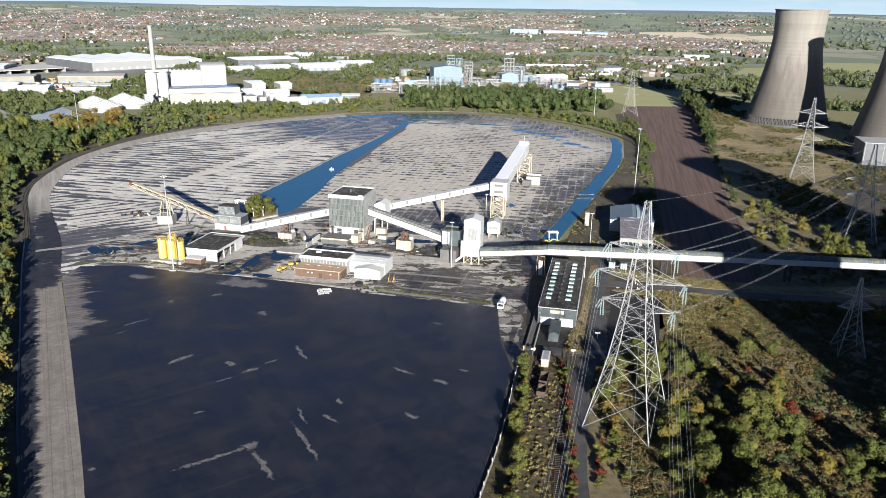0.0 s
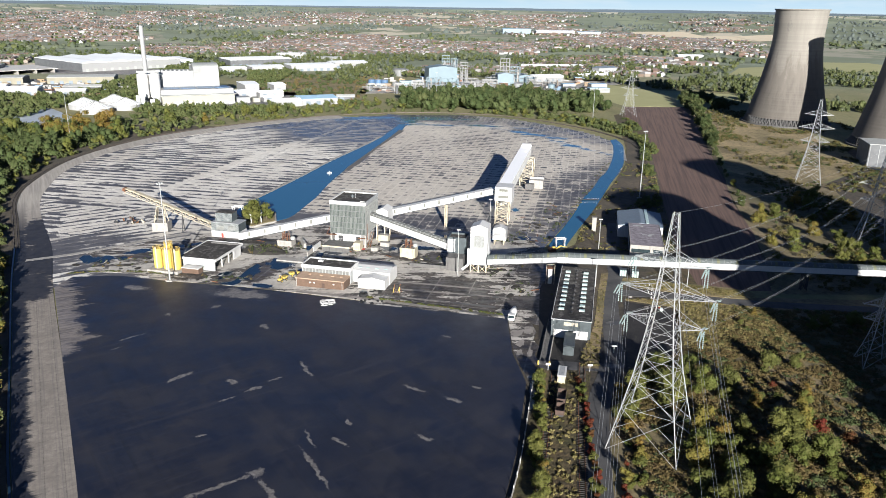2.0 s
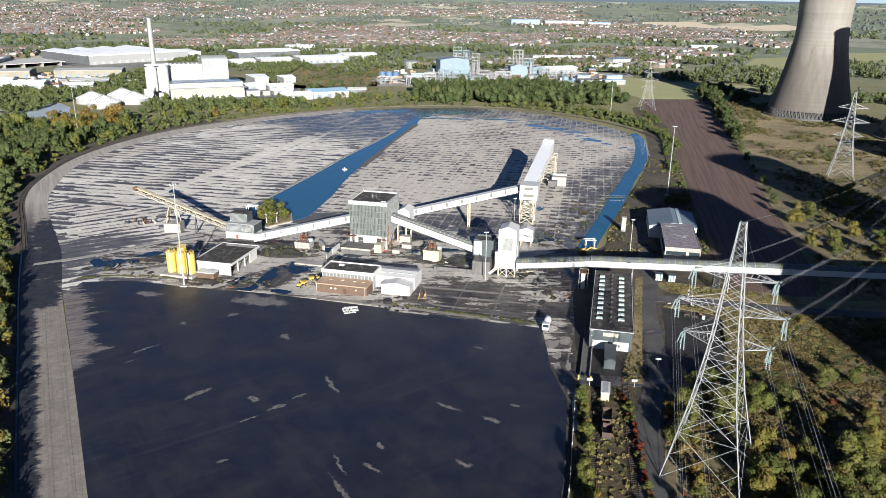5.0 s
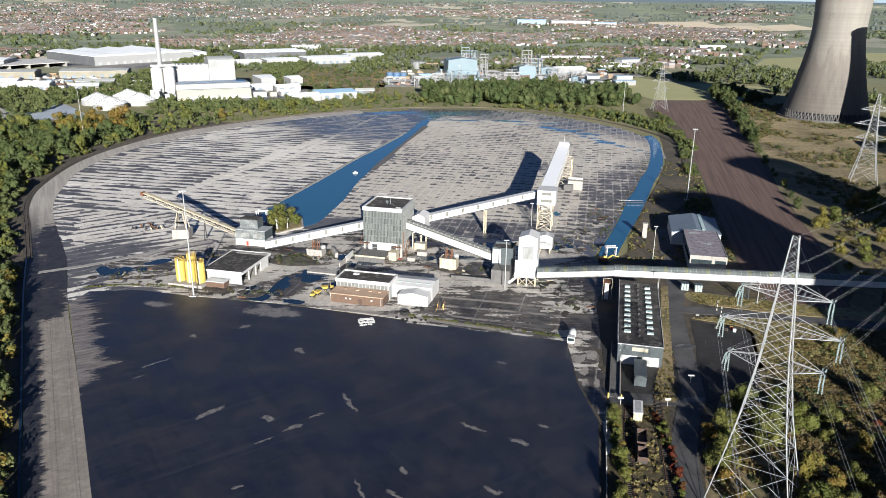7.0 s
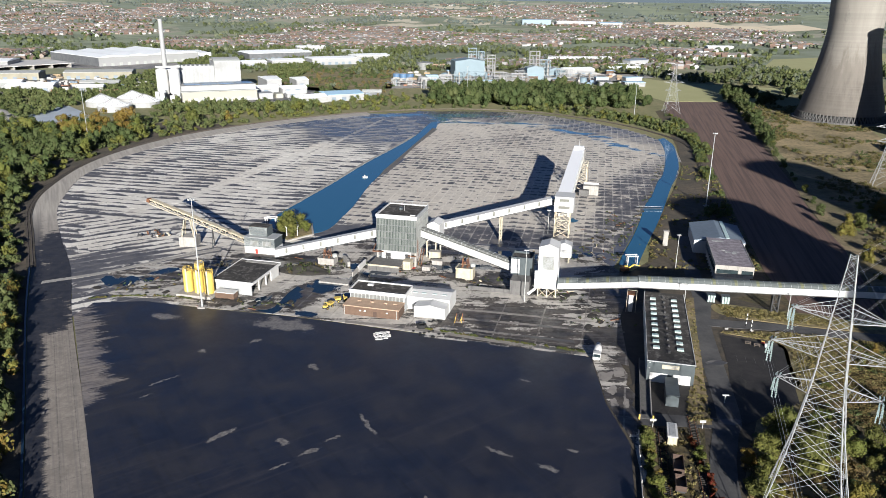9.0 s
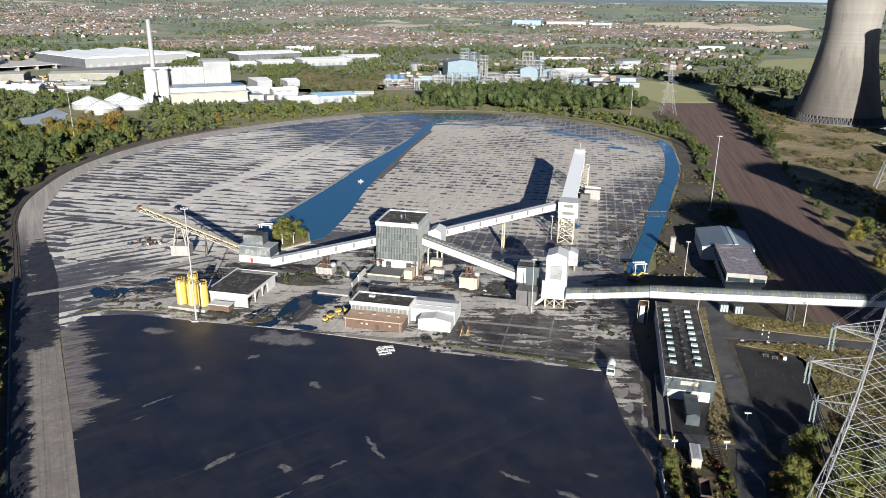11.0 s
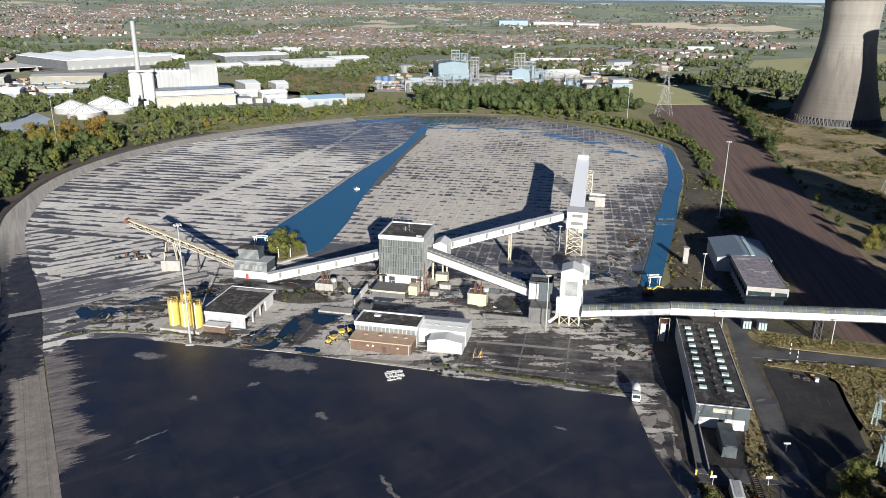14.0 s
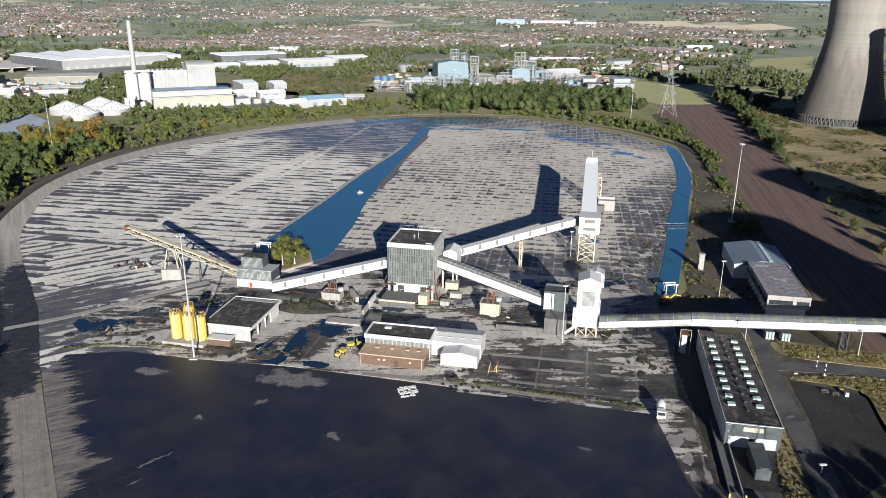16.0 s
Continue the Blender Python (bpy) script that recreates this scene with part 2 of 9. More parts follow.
comb = k.sum(k.times(k.noise(1.0, 3, 0.6, vec=k.grain(22.0, 0.03, 0.15)), 1.9), k.times(k.noise(1.0, 5, 0.75, vec=k.grain(26.0, 0.05, 0.62)), 3.2), -1.42)
side = k.times(k.sum(k.times(x, 0.883), k.times(y, 0.469), 5.0), 1.0 / 8.6)
comb = k.math("SUBTRACT", k.math("SUBTRACT", comb, side), k.math("MAXIMUM", k.times(k.math("SUBTRACT", 246.0, y), 0.07), 0.0))
front = k.times(k.sum(k.times(x, 0.2334), k.times(y, 0.9724), -276.5), 0.22)
front = k.math("SUBTRACT", front, k.math("ABSOLUTE", k.times(k.math("SUBTRACT", k.noise(0.16, 5, 0.7), 0.35), 4.0)))
bare = k.math("MAXIMUM", k.math("ADD", bare, k.times(rag, 0.9)), front)
comb = k.ramp(k.math("ADD", comb, k.times(rag, 0.3)), (0.2, 0.0), (0.36, 0.9))
pale = k.mix(k.ramp(fine, (0.34, 0.0), (0.62, 1.0)), (0.34, 0.31, 0.27), (0.10, 0.09, 0.082))
mott = k.noise(0.07, 7, 0.7)
col = k.mix(k.ramp(mott, (0.48, 0.0), (0.66, 0.35)), col, (0.022, 0.018, 0.019))
col = k.mix(k.ramp(mott, (0.30, 0.55), (0.44, 0.0)), col, (0.006, 0.0085, 0.016))
col = k.mix(k.times(crumb, 0.7), col, (0.16, 0.135, 0.115))
col = k.mix(comb, col, k.mix(k.ramp(k.noise(1.0, 6, 0.75, vec=k.grain(28.0, 0.12, 0.7)), (0.36, 0.0), (0.64, 1.0)), (0.30, 0.26, 0.22), (0.085, 0.072, 0.062)))
k.color(k.mix(k.ramp(bare, (0.2, 0.0), (0.36, 0.75)), col, pale))
k.rough(k.ramp(mott, (0.36, 0.38), (0.62, 0.58)))
k.b.inputs["Specular IOR Level"].default_value = 1.0
k.bump(k.noise(1.2, 6, 0.7), 0.14, 0.06)
COAL = k.m

# plant apron: pale slabs under ragged black mud, worse towards the tracks
k = Mat("plant_apron_concrete", 0.85)
vec = k.turned(k.pos, -PLANT)
f = k.noise(0.4, 7, 0.7)
patchy = k.noise(0.05, 8, 0.62, distort=1.2)
band = k.noise(1.0, 6, 0.68, vec=k.turned(k.pos, -PLANT, (0.03, 0.26, 1.0)), distort=0.4)
heavy = k.clamp(k.times(k.near([(24, 238, 9, 34, -8), (33, 258, 8, 18, -10), (-140, 338, 14, 7, 20), (4, 293, 40, 22, -14), (37, 265, 10, 60, -12), (-10, 335, 26, 12, -30), (-100, 356, 34, 14, 0), (-112, 318, 14, 14, 0), (-82, 318, 8, 20, -14), (40, 325, 14, 40, -10), (-30, 372, 50, 7, -10)], k.warped(10.0, 0.06)), 1.8))
d = k.sum(k.times(k.math("SUBTRACT", patchy, 0.5), 1.8), k.times(k.math("SUBTRACT", band, 0.5), 2.0), k.times(k.math("SUBTRACT", k.noise(0.7, 6, 0.8), 0.5), 0.9), k.times(heavy, 0.40), -0.03, k.times(k.math("SUBTRACT", k.rand, 0.5), 0.12))
col = k.mix(k.ramp(f, (0.3, 0.0), (0.72, 1.0)), (0.62, 0.575, 0.51), (0.36, 0.335, 0.30))
col = k.mix(k.times(k.rand, 0.3), col, (0.20, 0.19, 0.18))
mud = k.mix(k.ramp(k.noise(0.12, 6, 0.7), (0.4, 0.0), (0.62, 1.0)), (0.017, 0.0155, 0.016), (0.088, 0.074, 0.062))
brown = k.mix(0.6, mud, (0.17, 0.15, 0.13))
col = k.mix(k.ramp(d, (-0.25, 0.0), (0.02, 0.34)), col, brown)
col = k.mix(k.ramp(d, (0.03, 0.0), (0.09, 0.97)), col, mud)
gx, gy, gz = k.sep(vec)
lines = k.math("MAXIMUM", k.math("GREATER_THAN", k.math("ABSOLUTE", k.math("SUBTRACT", k.math("FRACT", k.times(gx, 1.0 / 15.2)), 0.5)), 0.482), k.math("GREATER_THAN", k.math("ABSOLUTE", k.math("SUBTRACT", k.math("FRACT", k.times(gy, 1.0 / 21.0)), 0.5)), 0.488))
col = k.mix(k.times(lines, k.ramp(f, (0.35, 0.0), (0.6, 0.7))), col, (0.24, 0.22, 0.195))
pool = k.near([(-86.5, 317, 19, 3.2, 74), (-73, 330, 11, 8, 20), (-98, 312, 7, 3.0, 80), (-56, 344, 8, 3.5, -10), (0, 369, 26, 6, -8), (31, 369, 14, 5, 5), (-66, 352, 7, 4, 0), (-30, 352, 8, 4, -20), (-92, 352, 9, 4, 10), (-64, 318, 5, 4, 30), (-78, 300, 8, 2.4, -15), (-160, 331, 11, 6, 0), (-146, 342, 9, 4, 20), (-12, 352, 10, 4, -15), (-124, 352, 9, 4, 10)], k.warped(7.0, 0.12))
pool = k.ramp(k.sum(k.times(pool, 0.8), k.times(k.math("SUBTRACT", k.noise(0.16, 6, 0.6), 0.5), 2.2)), (0.20, 0.0), (0.25, 1.0))
k.color(k.mix(pool, col, (0.012, 0.028, 0.05)))
k.rough(k.mix(pool, k.ramp(d, (0.05, 0.85), (0.55, 0.32)), (0.06, 0.06, 0.06)))
k.bump(f, 0.2, 0.03)
APRON = k.m

# perimeter road: two pale lanes, the outer strip buried in wet coal dirt, mud spilled over the junction
k = Mat("perimeter_road_concrete", 0.85)
x, y, z = k.sep(k.pos)
f = k.noise(0.6, 7, 0.72)
u = k.sum(k.times(x, 0.883), k.times(y, 0.469))
v = k.sum(k.times(x, -0.469), k.times(y, 0.883))
streak = k.noise(1.0, 6, 0.68, vec=k.grain(118.0, 0.022, 0.55), distort=0.3)
tyre = k.noise(1.0, 5, 0.7, vec=k.grain(118.0, 0.014, 1.6))
smear = k.noise(1.0, 6, 0.72, vec=k.grain(30.0, 0.05, 0.4), distort=0.4)
mott = k.noise(0.11, 7, 0.72)
clean = k.ramp(k.times(y, 0.002), (0.72, 0.0), (0.86, 1.0))
outer = k.sum(k.times(k.math("ADD", u, 14.2), -0.35), k.times(k.math("SUBTRACT", smear, 0.5), 3.4), k.times(k.math("SUBTRACT", f, 0.5), 1.0))
outer = k.times(k.ramp(outer, (0.0, 0.0), (0.4, 1.0)), k.math("SUBTRACT", 1.0, clean))
spill = k.near([(-184, 330, 33, 19, 118), (-172, 296, 22, 9, 118), (-207, 372, 30, 11, 118)], k.warped(5.0, 0.16))
spill = k.ramp(k.sum(k.times(spill, 1.8), k.times(k.math("SUBTRACT", mott, 0.5), 1.6), k.times(k.math("SUBTRACT", smear, 0.5), 2.6)), (0.22, 0.0), (0.36, 0.97))
col = k.mix(k.ramp(f, (0.3, 0.0), (0.72, 1.0)), (0.33, 0.29, 0.248), (0.20, 0.175, 0.148))
col = k.mix(k.ramp(mott, (0.40, 0.0), (0.66, 0.6)), col, (0.15, 0.13, 0.112))
col = k.mix(k.ramp(tyre, (0.5, 0.0), (0.68, 0.6)), col, (0.13, 0.122, 0.115))
col = k.mix(k.times(clean, 0.75), col, k.mix(k.ramp(streak, (0.35, 0.0), (0.65, 1.0)), (0.52, 0.475, 0.41), (0.30, 0.28, 0.25)))
seam = k.math("GREATER_THAN", k.math("ABSOLUTE", k.math("SUBTRACT", k.math("FRACT", k.times(k.math("ADD", u, 2.6), 1.0 / 4.6)), 0.5)), 0.472)
cross = k.math("GREATER_THAN", k.math("ABSOLUTE", k.math("SUBTRACT", k.math("FRACT", k.times(v, 1.0 / 6.1)), 0.5)), 0.484)
col = k.mix(k.times(k.times(k.math("MAXIMUM", seam, k.times(cross, 0.7)), k.math("SUBTRACT", 1.0, clean)), k.ramp(f, (0.35, 0.1), (0.6, 0.65))), col, (0.085, 0.08, 0.076))
mud = k.mix(k.ramp(k.noise(0.3, 6, 0.7), (0.4, 0.0), (0.65, 1.0)), (0.011, 0.013, 0.02), (0.04, 0.039, 0.043))
dirt = k.math("MAXIMUM", outer, spill)
k.color(k.mix(dirt, col, mud))
k.rough(k.ramp(dirt, (0.0, 0.88), (1.0, 0.6)))
k.bump(f, 0.2, 0.03)
STRIP = k.m


def concrete(name, c=(0.36, 0.34, 0.32), dust=0.55, yaw=PLANT, w=6.0, h=6.0, amount=0.5):
    k = Mat(name, 0.85)
    f = k.noise(0.25, 7, 0.65)
    bc, bm_ = k.brick(k.turned(k.pos, -yaw), w, h, 0.07, 0.0)
    col = k.mix(k.ramp(f, (0.3, 0.0), (0.75, 1.0)), c, tuple(q * 0.62 for q in c))
    col = k.mix(k.math("MULTIPLY", bc, 0.25), col, tuple(q * 0.55 for q in c))
    d = k.math("ADD", k.noise(0.05, 7, 0.72), k.math("MULTIPLY", k.math("SUBTRACT", k.rand, 0.5), 0.06))
    col = k.mix(k.math("MULTIPLY", k.rand, 0.35), col, tuple(q * 0.5 for q in c))
    col = k.mix(k.ramp(d, (amount - 0.01, 0.0), (amount + 0.035, 0.9)), col, (0.045, 0.044, 0.045))
    col = k.mix(k.math("MULTIPLY", bm_, dust), col, (0.07, 0.068, 0.06))
    k.color(col)
    k.rough(k.ramp(d, (amount - 0.02, 0.85), (amount + 0.05, 0.4)))
    k.bump(f, 0.2, 0.03)
    return k.m


YARDCONC = concrete("works_yard_concrete", (0.36, 0.34, 0.32), amount=0.50)
PALEPATCH = concrete("dusty_pale_patch", (0.22, 0.21, 0.20), amount=0.40)
EDGECONC = concrete("muddy_pale_concrete", (0.33, 0.30, 0.27), 0.3, -13.5, 7.6, 7.6, 0.50)
CONC = plain("cast_concrete", (0.36, 0.34, 0.31), 0.9, dirt=(0.16, 0.15, 0.135))
DARKCONC = plain("sooty_concrete", (0.13, 0.125, 0.12), 0.9, dirt=(0.05, 0.05, 0.05))

k = Mat("water", 0.06)
# The blue base colour stands in for sky reflected by the water.
k.color((0.03, 0.115, 0.205))
k.b.inputs["IOR"].default_value = 1.333
k.bump(k.noise(0.5, 3), 0.04, 0.05)
WATER = k.m

k = Mat("dark_water", 0.12)
k.color((0.012, 0.03, 0.055))
k.b.inputs["IOR"].default_value = 1.333
k.bump(k.noise(0.8, 3), 0.05, 0.05)
DARKWATER = k.m

k = Mat("asphalt", 0.78)
f = k.noise(0.12, 7, 0.7)
g = k.noise(0.9, 6, 0.75)
crack = k.voronoi(0.16, k.turned(k.pos, 0, (1, 1, 0)), "DISTANCE_TO_EDGE").outputs["Distance"]
col = k.mix(k.ramp(f, (0.38, 0.0), (0.66, 1.0)), (0.010, 0.0098, 0.010), (0.032, 0.028, 0.026))
col = k.mix(k.ramp(g, (0.55, 0.0), (0.8, 0.4)), col, (0.058, 0.049, 0.041))
k.color(k.mix(k.ramp(crack, (0.0, 0.4), (0.012, 0.0)), col, (0.07, 0.065, 0.045)))
k.bump(g, 0.3, 0.02)
ASPHALT = k.m

k = Mat("worn_road_asphalt", 0.8)
f = k.noise(0.1, 7, 0.7)
g = k.noise(0.9, 6, 0.75)
col = k.mix(k.ramp(f, (0.36, 0.0), (0.64, 1.0)), (0.040, 0.040, 0.042), (0.092, 0.089, 0.087))
k.color(k.mix(k.ramp(g, (0.55, 0.0), (0.8, 0.5)), col, (0.11, 0.10, 0.09)))
k.bump(g, 0.3, 0.02)
ROADWAY = k.m

k = Mat("bare_brown_soil", 0.95)
row = k.noise(1.0, 4, 0.6, vec=k.grain(77.0, 0.012, 0.5))
f = k.noise(0.02, 6, 0.6)
col = k.mix(f, (0.118, 0.070, 0.054), (0.160, 0.100, 0.077))
col = k.mix(k.ramp(row, (0.45, 0.0), (0.62, 0.7)), col, (0.066, 0.042, 0.035))
k.color(col)
k.bump(k.noise(0.8, 5), 0.5, 0.2)
SOIL = k.m

# open ground: rough grass near, a patchwork of fields beyond
k = Mat("rough_ground", 0.95)
g1 = k.noise(0.02, 8, 0.62)
g2 = k.noise(0.25, 6, 0.65)
grass = k.mix(k.ramp(g1, (0.35, 0.0), (0.65, 1.0)), (0.165, 0.175, 0.07), (0.27, 0.24, 0.115))
grass = k.mix(k.ramp(g2, (0.42, 0.0), (0.7, 0.8)), grass, (0.13, 0.11, 0.05))
cell = k.voronoi(0.0042, k.turned(k.pos, 20, (1.0, 0.5, 0.0)))
tint = k.sep(cell.outputs["Color"])
# Far field and copse tones are lightened and greyed to hold distance haze.
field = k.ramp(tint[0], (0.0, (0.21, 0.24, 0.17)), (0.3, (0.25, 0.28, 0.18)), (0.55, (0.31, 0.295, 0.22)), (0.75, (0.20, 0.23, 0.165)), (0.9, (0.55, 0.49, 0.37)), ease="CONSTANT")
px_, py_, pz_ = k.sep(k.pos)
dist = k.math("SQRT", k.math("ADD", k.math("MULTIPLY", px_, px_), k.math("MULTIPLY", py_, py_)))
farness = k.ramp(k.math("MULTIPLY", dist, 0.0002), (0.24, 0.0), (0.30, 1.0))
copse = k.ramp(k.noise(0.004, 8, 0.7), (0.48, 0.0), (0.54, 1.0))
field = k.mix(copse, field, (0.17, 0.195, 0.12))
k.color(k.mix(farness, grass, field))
k.bump(g2, 0.6, 0.3)
GROUND = k.m

k = Mat("scrub_floor", 0.95)
g1 = k.noise(0.09, 7, 0.65)
g2 = k.noise(0.5, 6, 0.7)
col = k.mix(k.ramp(g1, (0.35, 0.0), (0.62, 1.0)), (0.07, 0.066, 0.022), (0.13, 0.09, 0.045))
k.color(k.mix(k.ramp(g2, (0.40, 0.0), (0.66, 0.9)), col, (0.026, 0.023, 0.012)))
k.bump(g2, 1.0, 0.5)
SCRUB = k.m

k = Mat("ballast", 0.95)
f = k.noise(0.3, 7, 0.7)
k.color(k.mix(k.ramp(f, (0.35, 0.0), (0.65, 1.0)), (0.03, 0.026, 0.022), (0.085, 0.068, 0.045)))
k.bump(k.noise(4, 4), 0.6, 0.1)
BALLAST = k.m

k = Mat("dry_grass", 0.95)
f = k.noise(0.4, 7, 0.7)
h = k.noise(0.06, 5)
col = k.mix(k.ramp(h, (0.35, 0.0), (0.65, 1.0)), (0.26, 0.20, 0.10), (0.15, 0.135, 0.055))
k.color(k.mix(k.ramp(f, (0.45, 0.0), (0.75, 0.8)), col, (0.075, 0.06, 0.028)))
k.bump(f, 0.8, 0.3)
GRASS = k.m
k = Mat("tan_waste_grass", 0.95)
f = k.noise(0.3, 7, 0.72)
h = k.noise(0.03, 6, 0.6)
col = k.mix(k.ramp(h, (0.38, 0.0), (0.62, 1.0)), (0.25, 0.19, 0.105), (0.12, 0.105, 0.045))
k.color(k.mix(k.ramp(f, (0.45, 0.0), (0.7, 0.85)), col, (0.055, 0.045, 0.025)))
k.bump(f, 0.8, 0.3)
TANGRASS = k.m
# Brown soil tone, set darker to hold shadow on bank and verge.
k = Mat("weedy_brown_bank", 0.95)
f = k.noise(0.3, 7, 0.72)
col = k.mix(k.ramp(k.noise(0.05, 6, 0.6), (0.38, 0.0), (0.62, 1.0)), (0.115, 0.088, 0.058), (0.06, 0.052, 0.036))
k.color(k.mix(k.ramp(f, (0.45, 0.0), (0.7, 0.85)), col, (0.035, 0.03, 0.022)))
k.bump(f, 0.8, 0.3)
BANKSOIL = k.m
k = Mat("straw_grass", 0.95)
f = k.noise(0.25, 7, 0.72)
h = k.noise(0.025, 6, 0.62)
col = k.mix(k.ramp(h, (0.38, 0.0), (0.62, 1.0)), (0.36, 0.275, 0.145), (0.185, 0.15, 0.07))
k.color(k.mix(k.ramp(f, (0.46, 0.0), (0.66, 0.85)), col, (0.095, 0.075, 0.04)))
k.bump(f, 0.8, 0.3)
STRAW = k.m
k = Mat("pasture", 0.95)
f = k.noise(0.03, 7, 0.65)
k.color(k.mix(f, (0.27, 0.28, 0.11), (0.40, 0.37, 0.19)))
PASTURE = k.m
k = Mat("stubble", 0.95)
f = k.noise(0.02, 6, 0.6)
k.color(k.mix(f, (0.74, 0.64, 0.47), (0.62, 0.52, 0.36)))
STUBBLE = k.m

# Roof white is raised in colour to make up for low sun on flats.
LIFTEDWHITE = plain("bright_white_roof_sheet", (0.96, 0.96, 0.95), 0.4, vary=0.02, scale=0.2)
WHITE = plain("white_cladding", (0.55, 0.545, 0.53), 0.5, vary=0.08, scale=0.15, dirt=(0.62, 0.60, 0.55))
GREYCLAD = plain("grey_cladding", (0.36, 0.37, 0.37), 0.6, vary=0.2, dirt=(0.2, 0.2, 0.2))
DARKCLAD = plain("slate_cladding", (0.075, 0.09, 0.095), 0.5, vary=0.3)
k = Mat("roof_felt", 0.9)
f = k.noise(0.35, 6, 0.75)
col = k.mix(k.ramp(k.noise(0.12, 6, 0.7), (0.35, 0.0), (0.65, 1.0)), (0.022, 0.020, 0.018), (0.055, 0.048, 0.042))
col = k.mix(k.ramp(f, (0.52, 0.0), (0.60, 0.8)), col, (0.15, 0.14, 0.125))
k.color(k.mix(k.ramp(f, (0.3, 0.6), (0.4, 0.0)), col, (0.05, 0.055, 0.025)))
k.bump(f, 0.2, 0.02)
FELT = k.m
LOUVRE = plain("louvre_grey", (0.42, 0.43, 0.41), 0.6)
YELLOW = plain("yellow_paint", (0.62, 0.44, 0.10), 0.5, vary=0.2)
CREAM = plain("cream_painted_steel", (0.50, 0.445, 0.33), 0.55, vary=0.25, dirt=(0.30, 0.20, 0.1))
BRICKC = plain("red_brick", (0.135, 0.085, 0.058), 0.9, vary=0.3, scale=0.8)
CLAYROOF = plain("brown_roofing", (0.44, 0.31, 0.215), 0.85, vary=0.25)
STEEL = plain("galvanised_steel", (0.46, 0.47, 0.47), 0.45, 0.35, vary=0.2)
DARKSTEEL = plain("dark_steel", (0.05, 0.05, 0.05), 0.6, 0.2)
RUST = plain("rusty_steel", (0.18, 0.08, 0.04), 0.9, vary=0.4)
GLASS = plain("window_glass", (0.03, 0.045, 0.05), 0.12, vary=0.4, scale=0.8)
SKYLIGHT = plain("skylight_sheet", (0.50, 0.62, 0.58), 0.35, vary=0.2)
LILACROOF = plain("weathered_lilac_roof", (0.32, 0.285, 0.31), 0.8, vary=0.6, scale=0.5)
BLUEROOF = plain("blue_grey_sheet_roof", (0.17, 0.21, 0.25), 0.55, vary=0.2)
PANEL = plain("grey_louvre_panel", (0.17, 0.17, 0.145), 0.6, vary=0.2)
RIBROOF = plain("ribbed_grey_roof", (0.19, 0.195, 0.18), 0.7, vary=0.35, scale=0.4, dirt=(0.10, 0.10, 0.09))
k = Mat("far_white_cladding", 0.6)
seam = k.noise(1.0, 3, 0.6, vec=k.turned(k.pos, 20, (0.35, 0.35, 0.012)))
col = k.mix(k.ramp(seam, (0.42, 0.0), (0.62, 1.0)), (0.31, 0.31, 0.303), (0.27, 0.273, 0.27))
k.color(k.mix(k.ramp(k.noise(0.05, 5, 0.7), (0.5, 0.0), (0.72, 0.6)), col, (0.18, 0.178, 0.165)))
FARWHITE = k.m
SLATEROOF = plain("slate_grey_sheet_roof", (0.105, 0.12, 0.118), 0.6, vary=0.3, scale=0.3)
MOSSLIGHT = plain("mossy_rooflight", (0.15, 0.155, 0.085), 0.6, vary=0.3)
WINDOWBAND = plain("dusty_window_band", (0.20, 0.205, 0.195), 0.35, vary=0.4, scale=1.2)
RED = plain("red_paint", (0.55, 0.06, 0.04), 0.5)
RAILTOP = plain("worn_rail_steel", (0.16, 0.13, 0.11), 0.6, 0.3)
TYRE = plain("black_rubber", (0.02, 0.02, 0.02), 0.9)
INSUL = plain("glass_insulator", (0.30, 0.38, 0.37), 0.3)

k = Mat("tower_concrete", 0.9)
x, y, z = k.sep(k.pos)
streak = k.noise(1.0, 6, 0.65, vec=k.turned(k.pos, 0, (0.16, 0.16, 0.012)))
lift = k.noise(1.0, 2, vec=k.turned(k.pos, 0, (0.003, 0.003, 0.6)))
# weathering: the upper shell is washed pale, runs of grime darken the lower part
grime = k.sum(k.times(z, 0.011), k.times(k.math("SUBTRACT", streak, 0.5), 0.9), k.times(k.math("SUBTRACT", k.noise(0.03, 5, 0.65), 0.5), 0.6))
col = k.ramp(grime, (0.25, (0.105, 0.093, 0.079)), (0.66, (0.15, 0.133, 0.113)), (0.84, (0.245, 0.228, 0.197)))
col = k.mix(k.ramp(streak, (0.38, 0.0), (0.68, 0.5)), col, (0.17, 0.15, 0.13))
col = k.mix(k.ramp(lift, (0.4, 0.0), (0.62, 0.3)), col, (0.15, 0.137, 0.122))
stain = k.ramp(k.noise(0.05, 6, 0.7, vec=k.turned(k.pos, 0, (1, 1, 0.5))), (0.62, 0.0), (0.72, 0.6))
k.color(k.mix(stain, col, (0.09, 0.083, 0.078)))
k.bump(lift, 0.3, 0.15)
TOWER = k.m


